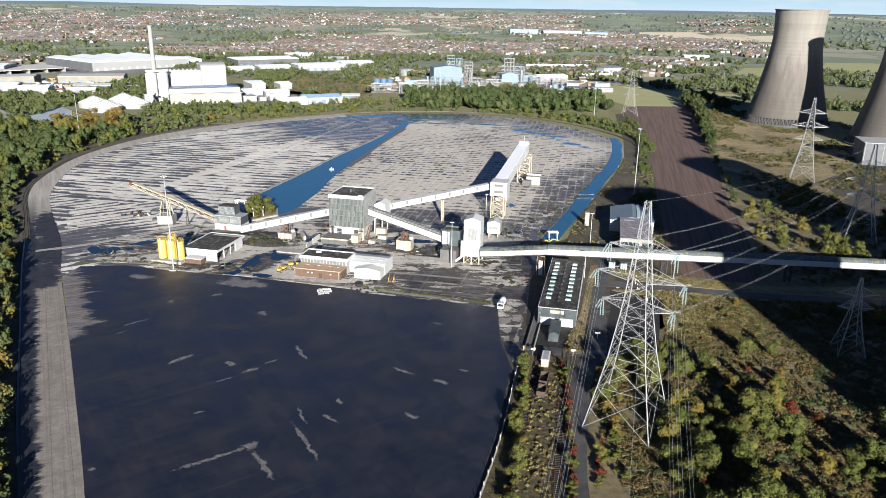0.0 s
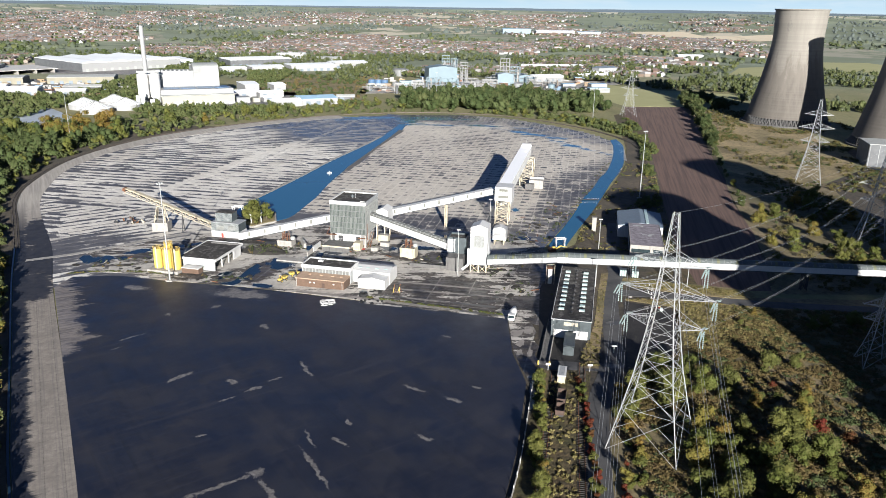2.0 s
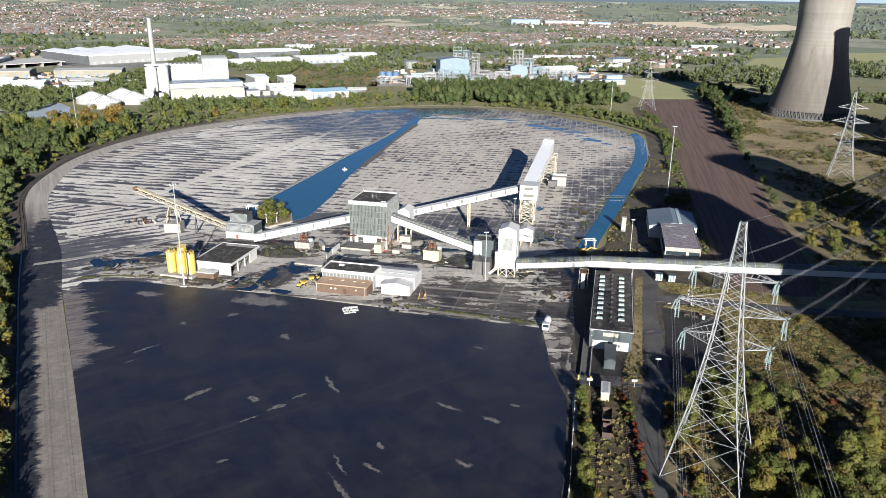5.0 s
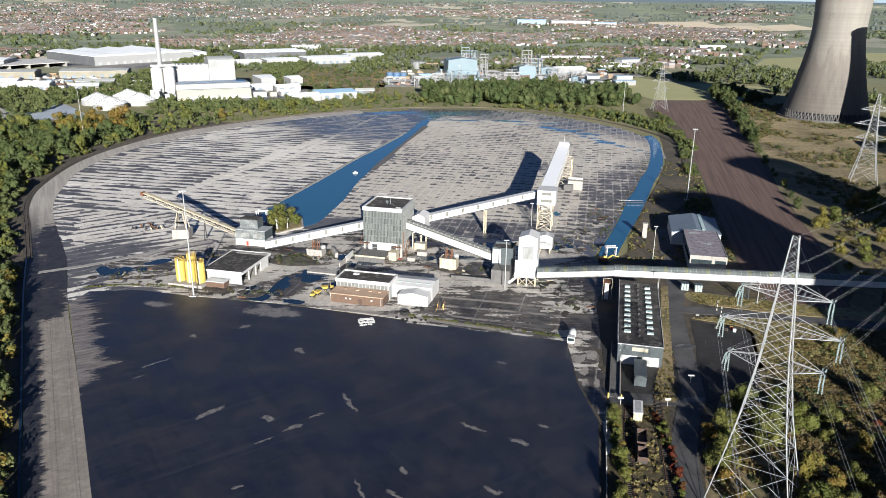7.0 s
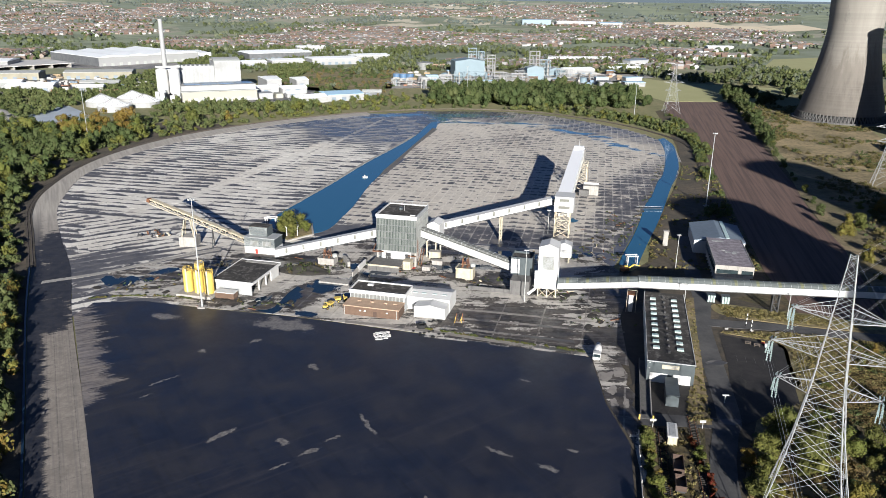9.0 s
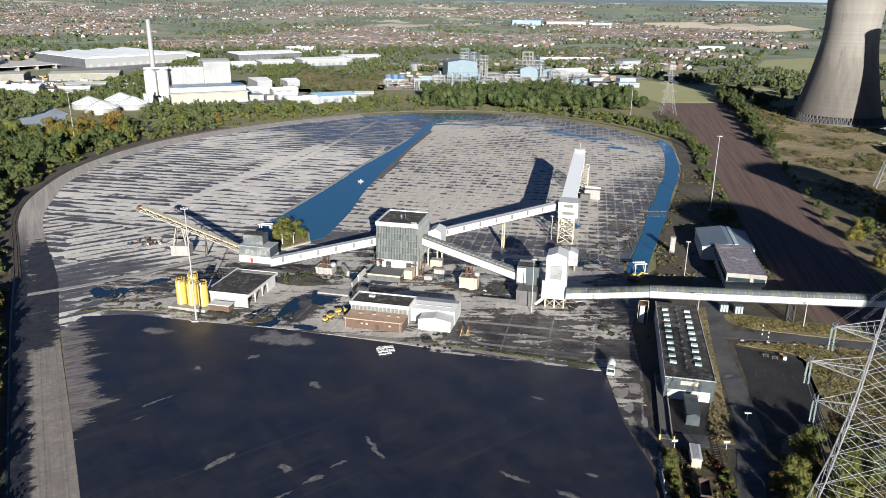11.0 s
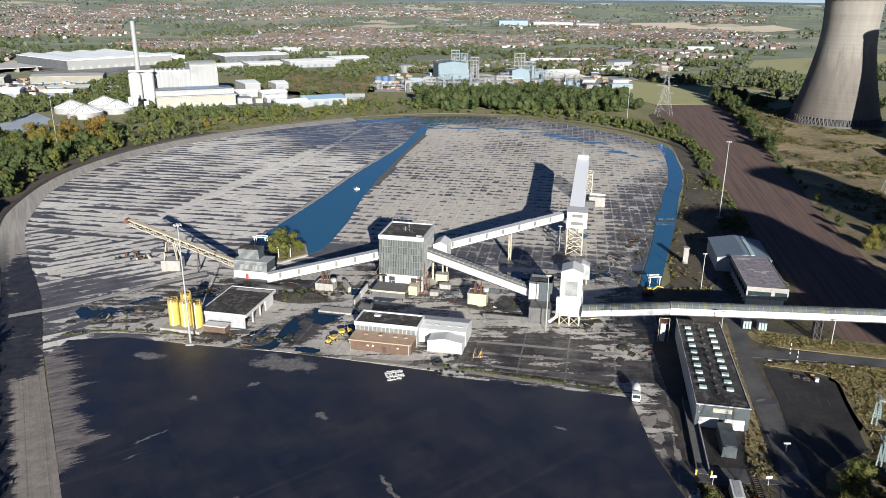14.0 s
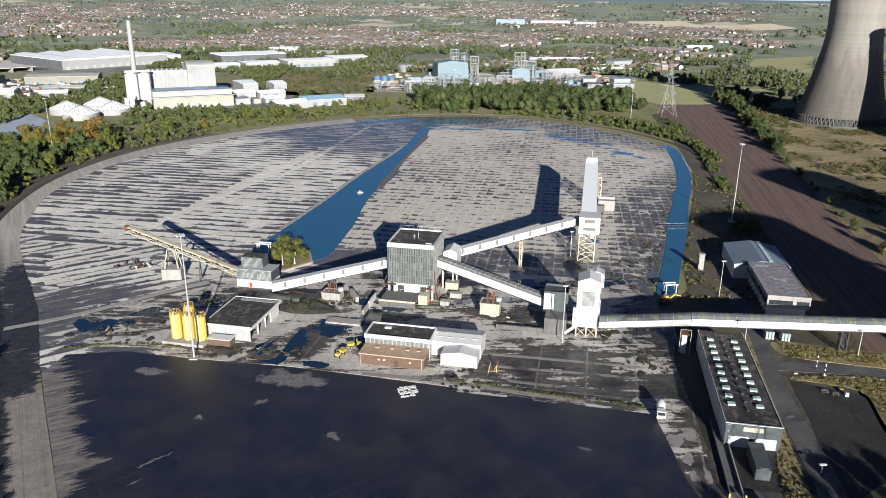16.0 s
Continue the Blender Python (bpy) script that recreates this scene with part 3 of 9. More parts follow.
def leaves(name, *tones):
    k = Mat(name, 0.7)
    n = len(tones)
    per = k.ramp(k.math("FRACT", k.math("ADD", k.rand, k.math("MULTIPLY", k.island, 0.45))), *[(i / n, c) for i, c in enumerate(tones)])
    shade = k.mix(k.math("MULTIPLY", k.island, 0.4), per, tuple(v * 0.55 for v in tones[0]))
    k.color(shade)
    k.b.inputs["Specular IOR Level"].default_value = 0.2
    tr = k.t.nodes.new("ShaderNodeBsdfTranslucent")
    k.link(shade, tr.inputs[0])
    ms = k.t.nodes.new("ShaderNodeMixShader")
    ms.inputs[0].default_value = 0.25
    k.link(k.b.outputs[0], ms.inputs[1])
    k.link(tr.outputs[0], ms.inputs[2])
    k.link(ms.outputs[0], k.t.nodes["Material Output"].inputs[0])
    return k.m


LEAF = leaves("green_foliage", (0.095, 0.116, 0.026), (0.128, 0.145, 0.034), (0.16, 0.155, 0.04), (0.112, 0.116, 0.034))
LEAF_DARK = leaves("dark_green_foliage", (0.055, 0.08, 0.028), (0.078, 0.104, 0.035), (0.098, 0.11, 0.042))
LEAF_GOLD = leaves("autumn_gold_foliage", (0.20, 0.15, 0.035), (0.19, 0.17, 0.04), (0.17, 0.165, 0.04), (0.22, 0.14, 0.035))
LEAF_RED = leaves("red_autumn_foliage", (0.16, 0.02, 0.015), (0.13, 0.04, 0.02), (0.10, 0.06, 0.02))
# Both distant leaf tones carry haze in their colour: greyer and bluer.
LEAF_FAR = leaves("far_hazed_foliage", (0.105, 0.13, 0.084), (0.135, 0.162, 0.098), (0.165, 0.178, 0.11), (0.11, 0.13, 0.088))
LEAF_RIM = leaves("haze_tinted_foliage", (0.10, 0.125, 0.118), (0.125, 0.15, 0.136), (0.14, 0.162, 0.142))
LEAF_MID = leaves("mixed_green_foliage", (0.08, 0.106, 0.038), (0.108, 0.132, 0.048), (0.135, 0.146, 0.055), (0.085, 0.104, 0.042))
DRY = leaves("dry_grass_tufts", (0.28, 0.22, 0.09), (0.22, 0.20, 0.08), (0.33, 0.26, 0.12))
OLDRUST = plain("old_dark_rust", (0.085, 0.055, 0.042), 0.9, vary=0.4)
SPOIL = plain("coal_dirt", (0.045, 0.04, 0.034), 0.95, vary=0.6, scale=0.8)
BRACKEN = leaves("brown_bracken", (0.17, 0.132, 0.053), (0.145, 0.128, 0.05), (0.19, 0.135, 0.062))
HEATH = leaves("olive_heath", (0.135, 0.115, 0.042), (0.115, 0.112, 0.038), (0.15, 0.11, 0.046))
BARK = plain("bark", (0.11, 0.09, 0.065), 0.95, vary=0.4)

WALLS = Mat("house_walls", 0.85)
WALLS.color(WALLS.ramp(WALLS.island, (0.0, (0.115, 0.075, 0.055)), (0.36, (0.15, 0.11, 0.085)), (0.56, (0.40, 0.395, 0.38)), (0.86, (0.24, 0.20, 0.165)), ease="CONSTANT"))
WALLS = WALLS.m
ROOFS = Mat("house_roofs", 0.85)
ROOFS.color(ROOFS.ramp(ROOFS.island, (0.0, (0.15, 0.105, 0.085)), (0.28, (0.125, 0.112, 0.105)), (0.55, (0.13, 0.128, 0.132)), (0.74, (0.205, 0.135, 0.10)), (0.9, (0.34, 0.335, 0.33)), ease="CONSTANT"))
ROOFS = ROOFS.m


# ---- building helpers ----
def part(name, bm, material, parent=None, label="", smooth=False):
    """Links a bmesh as one mesh object under a thing or a part."""
    me = bpy.data.meshes.new(name)
    bmesh.ops.recalc_face_normals(bm, faces=bm.faces)
    bm.to_mesh(me)
    bm.free()
    me.materials.append(material)
    if smooth:
        me.polygons.foreach_set("use_smooth", [True] * len(me.polygons))
    ob = new(name, me)
    if parent is not None:
        ob.parent = parent
    return tagged(ob, label)


def thing(name, x, y, z=0.0, yaw=0.0, label="", category="", group="", kind=""):
    ob = new(name)
    ob.empty_display_size = 1.0
    ob.matrix_basis = pose(x, y, z, 0, 0, yaw)
    return tagged(ob, label, category, group, kind)


def box(bm, x0, x1, y0, y1, z0, z1, bevel=0.0):
    vs = [bm.verts.new(p) for p in ((x0, y0, z0), (x1, y0, z0), (x1, y1, z0), (x0, y1, z0), (x0, y0, z1), (x1, y0, z1), (x1, y1, z1), (x0, y1, z1))]
    for f in ((0, 3, 2, 1), (4, 5, 6, 7), (0, 1, 5, 4), (1, 2, 6, 5), (2, 3, 7, 6), (3, 0, 4, 7)):
        bm.faces.new([vs[i] for i in f])
    return bm


def boxes(*rows):
    bm = bmesh.new()
    for r in rows:
        box(bm, *r)
    return bm


def prism(bm, pts, z0, z1):
    """Upright solid over a plan outline."""
    lo = [bm.verts.new((*p[:2], z0)) for p in pts]
    hi = [bm.verts.new((*p[:2], z1)) for p in pts]
    bm.faces.new(hi)
    bm.faces.new(lo[::-1])
    for i in range(len(pts)):
        j = (i + 1) % len(pts)
        bm.faces.new((lo[i], lo[j], hi[j], hi[i]))
    return bm


def gable(bm, x0, x1, y0, y1, z0, z1, z2, along="x"):
    """A block with a pitched top; along: the axis of its ridge."""
    if along == "x":
        prof = [(y0, z0), (y1, z0), (y1, z1), ((y0 + y1) / 2, z2), (y0, z1)]
        a = [bm.verts.new((x0, p, q)) for p, q in prof]
        b = [bm.verts.new((x1, p, q)) for p, q in prof]
    else:
        prof = [(x0, z0), (x1, z0), (x1, z1), ((x0 + x1) / 2, z2), (x0, z1)]
        a = [bm.verts.new((p, y0, q)) for p, q in prof]
        b = [bm.verts.new((p, y1, q)) for p, q in prof]
    bm.faces.new(a)
    bm.faces.new(b[::-1])
    for i in range(5):
        j = (i + 1) % 5
        bm.faces.new((a[i], b[i], b[j], a[j]))
    return bm


def beam(bm, p, q, w, h=None):
    """A straight bar of square section from p to q."""
    p, q = Vector(p), Vector(q)
    h = w if h is None else h
    d = (q - p).normalized()
    s = d.cross(Vector((0, 0, 1)))
    if s.length < 1e-3:
        s = Vector((1, 0, 0))
    s.normalize()
    u = s.cross(d)
    ring = [(-1, -1), (1, -1), (1, 1), (-1, 1)]
    a = [bm.verts.new(p + s * i * w / 2 + u * j * h / 2) for i, j in ring]
    b = [bm.verts.new(q + s * i * w / 2 + u * j * h / 2) for i, j in ring]
    bm.faces.new(a)
    bm.faces.new(b[::-1])
    for i in range(4):
        j = (i + 1) % 4
        bm.faces.new((a[i], b[i], b[j], a[j]))
    return bm


def beams(rows, w):
    bm = bmesh.new()
    for p, q in rows:
        beam(bm, p, q, w)
    return bm


def lathe(bm, prof, n=24, cx=0.0, cy=0.0, cap=True):
    """A turned body; prof: radius and height from the bottom up."""
    rings = [[bm.verts.new((cx + r * math.cos(2 * math.pi * i / n), cy + r * math.sin(2 * math.pi * i / n), z)) for i in range(n)] for r, z in prof]
    for a, b in zip(rings, rings[1:]):
        for i in range(n):
            j = (i + 1) % n
            bm.faces.new((a[i], a[j], b[j], b[i]))
    if cap:
        bm.faces.new(rings[0][::-1])
        bm.faces.new(rings[-1])
    return bm


def spline(pts, n=8, closed=False):
    """Points along a smooth curve through pts."""
    out, m = [], len(pts)
    for i in range(m if closed else m - 1):
        p = [Vector(pts[(i + k) % m] if closed else pts[min(max(i + k, 0), m - 1)]) for k in (-1, 0, 1, 2)]
        for s in range(n):
            t = s / n
            out.append(0.5 * (2 * p[1] + (p[2] - p[0]) * t + (2 * p[0] - 5 * p[1] + 4 * p[2] - p[3]) * t * t + (3 * p[1] - p[0] - 3 * p[2] + p[3]) * t ** 3))
    if not closed:
        out.append(Vector(pts[-1]))
    return out


def sheet(name, pts, z, material, label, category, depth=0.6):
    """A piece of surfaced ground with an edge."""
    bm = bmesh.new()
    prism(bm, pts, z - depth, z)
    bmesh.ops.triangulate(bm, faces=[f for f in bm.faces if len(f.verts) > 4])
    return tagged(part(name, bm, material), label, category, kind="structure")


def ribbon(name, a, b, z, material, label, category, n=8, depth=0.6):
    """A strip of surfaced ground between two smooth edges."""
    a, b = spline(a, n), spline(b, n)
    bm = bmesh.new()
    rows = []
    for p, q in zip(a, b):
        rows.append([bm.verts.new((p.x, p.y, z - depth)), bm.verts.new((p.x, p.y, z)), bm.verts.new((q.x, q.y, z)), bm.verts.new((q.x, q.y, z - depth))])
    for r, s in zip(rows, rows[1:]):
        for i in range(3):
            bm.faces.new((r[i], r[i + 1], s[i + 1], s[i]))
    return tagged(part(name, bm, material), label, category, kind="structure")


def path_edges(line, w):
    """The two edges of a road of width w along a line."""
    line = [Vector(p) for p in line]
    a, b = [], []
    for i, p in enumerate(line):
        d = (line[min(i + 1, len(line) - 1)] - line[max(i - 1, 0)]).normalized()
        s = Vector((-d.y, d.x)) * w / 2
        a.append(tuple(p + s))
        b.append(tuple(p - s))
    return a, b


def soup(name, verts, faces, materials, index=None, label="", category="", parent=None, kind="stuff"):
    """One mesh from computed arrays."""
    me = bpy.data.meshes.new(name)
    me.from_pydata(verts, [], faces)
    for m in materials:
        me.materials.append(m)
    if index is not None:
        me.polygons.foreach_set("material_index", index)
    ob = new(name, me)
    if parent is not None:
        ob.parent = parent
    return tagged(ob, label, category, kind=kind)


def rise(x, y):
    """Height of the open country: flat, with hills at the rim."""
    d = math.hypot(x, y)
    if d < 2500:
        return 0.0
    s = (d - 2500) / 2350
    roll = noise.noise(Vector((x * 0.0011, y * 0.0011, 3.0))) * 9 + noise.noise(Vector((x * 0.004, y * 0.004, 7.0))) * 3
    return 90 * s ** 1.3 + roll * min(1, s * 1.4)


# ---- ground ----
bm = bmesh.new()
radii = [0, 60, 150, 300, 500, 800, 1200, 1700, 2300, 2500, 2700, 2900, 3100, 3300, 3500, 3700, 3900, 4100, 4300, 4500, 4650, 4800, 4880, 4940]
rings = []
for r in radii[1:]:
    rings.append([bm.verts.new((r * math.cos(2 * math.pi * i / 240), r * math.sin(2 * math.pi * i / 240), rise(r * math.cos(2 * math.pi * i / 240), r * math.sin(2 * math.pi * i / 240)) - (14 if r == 4940 else 0))) for i in range(240)])
mid = bm.verts.new((0, 0, 0))
for i in range(240):
    j = (i + 1) % 240
    bm.faces.new((mid, rings[0][i], rings[0][j]))
    for a, b in zip(rings, rings[1:]):
        bm.faces.new((a[i], b[i], b[j], a[j]))
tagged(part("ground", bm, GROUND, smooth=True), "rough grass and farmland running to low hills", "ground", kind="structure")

# backdrop rings on the horizon: hills with haze in their colour, glowing pale sky
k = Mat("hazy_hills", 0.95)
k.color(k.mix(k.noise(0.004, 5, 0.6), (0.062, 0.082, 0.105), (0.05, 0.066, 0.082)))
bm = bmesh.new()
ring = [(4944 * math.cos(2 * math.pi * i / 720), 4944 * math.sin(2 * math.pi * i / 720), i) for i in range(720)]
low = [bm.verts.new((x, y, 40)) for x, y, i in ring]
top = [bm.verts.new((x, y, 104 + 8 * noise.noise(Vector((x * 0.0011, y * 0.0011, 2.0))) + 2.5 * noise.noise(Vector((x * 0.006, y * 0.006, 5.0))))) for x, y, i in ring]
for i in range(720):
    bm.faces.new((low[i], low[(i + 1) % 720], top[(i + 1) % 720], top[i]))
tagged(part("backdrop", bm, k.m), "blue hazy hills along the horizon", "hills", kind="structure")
k = Mat("pale_horizon_sky", 1.0)
x, y, z = k.sep(k.pos)
glow = k.t.nodes.new("ShaderNodeEmission")
cloud = k.noise(0.0012, 5, 0.6, vec=k.turned(k.pos, 0, (1, 1, 6.0)))
k.link(k.mix(k.ramp(cloud, (0.46, 0.0), (0.62, 0.55)), k.ramp(k.times(z, 1.0 / 320), (0.30, (0.29, 0.36, 0.40)), (0.52, (0.235, 0.32, 0.385)), (0.95, (0.17, 0.26, 0.36))), (0.35, 0.385, 0.40)), glow.inputs[0])
k.link(glow.outputs[0], k.t.nodes["Material Output"].inputs[0])
bm = bmesh.new()
low = [bm.verts.new((x * 1.001, y * 1.001, 60)) for x, y, i in ring]
top = [bm.verts.new((x * 1.001, y * 1.001, 300)) for x, y, i in ring]
for i in range(720):
    bm.faces.new((low[i], low[(i + 1) % 720], top[(i + 1) % 720], top[i]))
tagged(part("backdrop", bm, k.m), "pale bright sky low over the horizon", "sky", kind="structure")

OUTER = [(-76, 100), (-99, 147), (-117, 179), (-146, 233), (-182, 300), (-205, 345), (-230, 390), (-252, 430), (-268, 475), (-278, 546), (-270, 610), (-249, 665), (-212, 717), (-167, 762), (-110, 802), (-42, 827), (15, 828), (69, 810), (112, 770), (143, 725), (163, 671), (165, 623), (150, 555)]
INNER = [(-62, 100), (-84, 147), (-106, 189), (-130, 234), (-163, 295), (-188, 345), (-212, 385), (-236, 428), (-250, 465), (-263, 520), (-259, 585), (-235, 645), (-200, 698), (-158, 743), (-104, 785), (-40, 812), (15, 813), (62, 797), (102, 758), (131, 715), (149, 665), (150, 625), (136, 560)]
yard = [tuple(p) for p in spline(INNER[4:], 6)] + [(126, 530), (104, 480), (83, 448), (66, 400), (46, 352), (40, 322), (30, 300), (-40, 300), (-120, 306), (-161, 310)]
sheet("stockyard", yard, 0.02, YARD, "wet concrete stockyard streaked with coal dust", "yard")
sheet("coal_pad", [(-64, 96), (-84, 147), (-106, 189), (-130, 234), (-163, 296), (-161, 308), (-142, 310), (-120, 304.5), (-86, 298), (-63, 292), (-19, 279.5), (21.6, 268), (20.6, 239), (23, 218), (16, 180), (8.5, 149.5), (-3, 96)], 0.10, COAL, "flat black coal fines with scraped pale streaks", "coal yard")
sheet("plant_apron", [(-128, 307), (-120, 305), (-86, 298.6), (-63, 292.6), (-19, 280.1), (21.6, 268.6), (33, 262), (44, 310), (50, 345), (40, 372), (-60, 392), (-128, 372), (-138, 340)], 0.09, APRON, "coal-stained concrete apron of the plant", "apron")
ribbon("perimeter_road", OUTER[:15], INNER[:15], 0.14, STRIP, "worn pale concrete perimeter road", "road")
a, b = path_edges(OUTER[5:], 3.6)
ribbon("rail_bed", a, b, 0.30, BALLAST, "dark ballast of the old rail loop", "rail bed")
ribbon("channel", [(x - 1.3, y + 0.5) for x, y in OUTER[:6]], [(x - 0.6, y + 0.5) for x, y in OUTER[:6]], 0.34, DARKWATER, "narrow dark water channel beside the road", "channel")
loop = thing("loop_railway", 0, 0, 0, 0, "rusty rails of the old coal loop", "railway track")
for off in (-0.75, 0.75):
    bm = bmesh.new()
    ea, eb = path_edges([tuple(q) for q in spline(OUTER[5:], 5)], 2 * abs(off))
    line_ = eb if off > 0 else ea
    for q0, q1 in zip(line_, line_[1:]):
        beam(bm, (q0[0], q0[1], 0.4), (q1[0], q1[1], 0.4), 0.2)
    part("rail", bm, RAILTOP, loop)
# flooded cut through the yard and the moat beside the tracks
CANAL_LEFT = [(-118, 412), (-118, 428), (-113.7, 445), (-111, 455), (-98.2, 503.5), (-85, 559), (-66.5, 623.5), (-55, 668.5), (-47.6, 714), (-43.5, 738)]
CANAL_RIGHT = [(-38.5, 748), (-37, 735.5), (-38.6, 705.5), (-45.4, 673.5), (-58.1, 605), (-67.1, 549.5), (-74.6, 504), (-77.2, 476.5), (-79, 452), (-82, 430), (-88, 402), (-104, 396)]
sheet("canal_water", [tuple(p) for p in spline(CANAL_LEFT + CANAL_RIGHT, 5, True)], 0.12, WATER, "still blue floodwater in the yard", "water")
ribbon("canal_kerb", [(x - 2.6, y + 0.6) for x, y in CANAL_LEFT[2:8]], [(x - 0.3, y) for x, y in CANAL_LEFT[2:8]], 0.17, CONC, "pale stone kerb along the floodwater", "kerb")
ribbon("yard_kerb", [(-192, 329.5), (-175.6, 339), (-162.5, 349.5), (-146.8, 363.5), (-132, 374)], [(-191, 326.5), (-174.6, 336), (-161.5, 346.5), (-145.8, 360.5), (-131, 371)], 0.16, CONC, "pale raised kerb between the yard and the mud", "kerb")
sheet("wet_bank", [(-36, 706), (-41, 711), (-47, 672), (-58.5, 606), (-70, 540), (-72, 520), (-64, 548), (-54, 618), (-44, 668)], 0.155, DARKCONC, "dark wet silt bank beside the water", "bank")
ribbon("moat_water", [(149.6, 668), (144.2, 631), (132.6, 583), (117.6, 535), (108.5, 514), (97, 482), (85.6, 455), (74.5, 422), (62.9, 391), (54.3, 370), (49.8, 357)], [(156, 672), (154.8, 641), (146, 601), (137, 565), (123.7, 527), (111, 494), (96.8, 455), (84.2, 422), (70, 387), (61, 364), (58, 355)], 0.16, WATER, "still blue water in the moat", "water")
sheet("site_ground", [(0, 96), (62, 96), (70, 200), (110, 300), (60, 345), (24, 300), (18, 220), (4, 140)], 0.035, BALLAST, "dark weedy ground of the site", "ground")
FIELD_Y = [300, 349, 385, 447, 512, 550, 662, 702, 774, 818, 905]
FIELD_LEFT = [106, 111.5, 119.5, 133, 149, 157, 184, 193, 200, 199, 220]
FIELD_RIGHT = [136, 152, 163, 176, 195, 204, 233, 243, 262, 272, 291]
sheet("brown_field", list(zip(FIELD_LEFT, FIELD_Y)) + list(zip(FIELD_RIGHT, FIELD_Y))[::-1], 0.08, SOIL, "bare brown soil strip marked by wheels", "field")
sheet("scrub_ground", [(60, 120), (170, 120), (190, 290), (128, 292), (98, 298), (92, 292), (104, 283), (98, 262), (76, 246), (62, 232), (48, 204), (39, 175), (33, 120)], 0.07, TANGRASS, "bramble and rough grass under scrub", "ground")
sheet("bank_ground", [(50, 345), (66, 362), (78, 400), (95, 447), (116, 500), (138, 560), (156, 630), (170, 690), (190, 690), (180, 610), (152, 508), (134, 452), (122, 402), (106, 330), (84, 318), (74, 300), (62, 300)], 0.055, BANKSOIL, "dark weedy ballast between moat and field", "ground")
sheet("waste_ground", [(132, 296), (145, 315), (167, 405), (186, 481), (204, 540), (235, 520), (262, 505), (250, 400), (330, 350), (330, 300)], 0.05, TANGRASS, "rough brown waste ground with brambles", "ground")
sheet("car_park", [(70, 286.5), (86, 279), (88, 276), (84, 263), (80.5, 250), (77.5, 240), (67, 234.5), (57, 228), (58, 240), (65, 264)], 0.11, ASPHALT, "cracked dark car park asphalt", "car park")
a, b = path_edges([(27, 110), (33.3, 155), (41.8, 200), (49.4, 222), (54, 232), (59.5, 260), (62.8, 278), (67, 297), (74, 318), (80, 350), (92, 400)], 6.6)
ribbon("service_road", a, b, 0.13, ROADWAY, "worn grey asphalt service road", "road")
a, b = path_edges([(68, 297), (79, 295), (90.6, 293.3), (121, 286), (143.6, 282.8), (166, 280.4), (180, 278.5), (300, 265)], 6.5)
ribbon("cross_road", a, b, 0.15, ROADWAY, "worn grey asphalt cross road", "road")


# ---- cooling towers ----
SHELL = [(39.6, 7), (36.2, 20), (31.0, 41), (25.9, 68), (24.4, 82), (24.2, 92), (25.2, 114)]


def cooling_tower(x, y):
    t = thing("cooling_tower", x, y, 0, 0, "tall pale concrete hyperbolic cooling tower with stained rim", "cooling tower", "cooling towers")
    zs = [7 + (114 - 7) * i / 30 for i in range(31)]
    pr = [tuple(p) for p in spline([(r, z) for r, z in SHELL], 6)]
    bm = bmesh.new()
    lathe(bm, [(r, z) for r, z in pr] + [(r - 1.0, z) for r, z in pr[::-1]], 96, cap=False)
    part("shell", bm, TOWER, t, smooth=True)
    bm = bmesh.new()
    lathe(bm, [(25.2, 112.8), (26.0, 113.0), (26.0, 114.2), (24.4, 114.2), (24.4, 112.8)], 96, cap=False)
    part("rim", bm, TOWER, t, smooth=False)
    bm = bmesh.new()
    for i in range(144):
        a0, a1 = 2 * math.pi * (i // 2) / 72, 2 * math.pi * (i // 2 + (0.5 if i % 2 else -0.5)) / 72
        beam(bm, (41.8 * math.cos(a0), 41.8 * math.sin(a0), 0), (39.4 * math.cos(a1), 39.4 * math.sin(a1), 7.6), 0.7)
    part("column_ring", bm, DARKCONC, t, "crossed raking concrete columns")
    bm = bmesh.new()
    lathe(bm, [(44.0, 0), (44.0, 1.4), (42.8, 1.4), (42.8, 0)], 64, cap=False)
    part("basin", bm, DARKCONC, t)
    bm = bmesh.new()
    lathe(bm, [(36, 0.2), (36, 7.2)], 48)
    part("packing", bm, DARKSTEEL, t, "dark packing behind the columns")
    return t


for x, y in ((363.5, 793), (404, 655), (262, 144), (180, 38)):
    cooling_tower(x, y)
# Unseen block added to throw shadow over the road and conveyor.
t = thing("shade_block", 172, 152, 0, 0, "tall grey block, unseen, added to shade the road", "industrial building")
part("wall", boxes((0, 48, 0, 37, 0, 36.4)), GREYCLAD, t)
part("roof", boxes((-0.4, 48.4, -0.4, 37.4, 36.4, 37.2)), FELT, t)
for q in range(4):
    part("louvre", boxes((3 + q * 11.4, 10.8 + q * 11.4, 37, 37.25, 29, 33)), LOUVRE, t)
    part("window", boxes((3 + q * 11.4, 10.8 + q * 11.4, 37, 37.15, 8, 26)), GLASS, t)


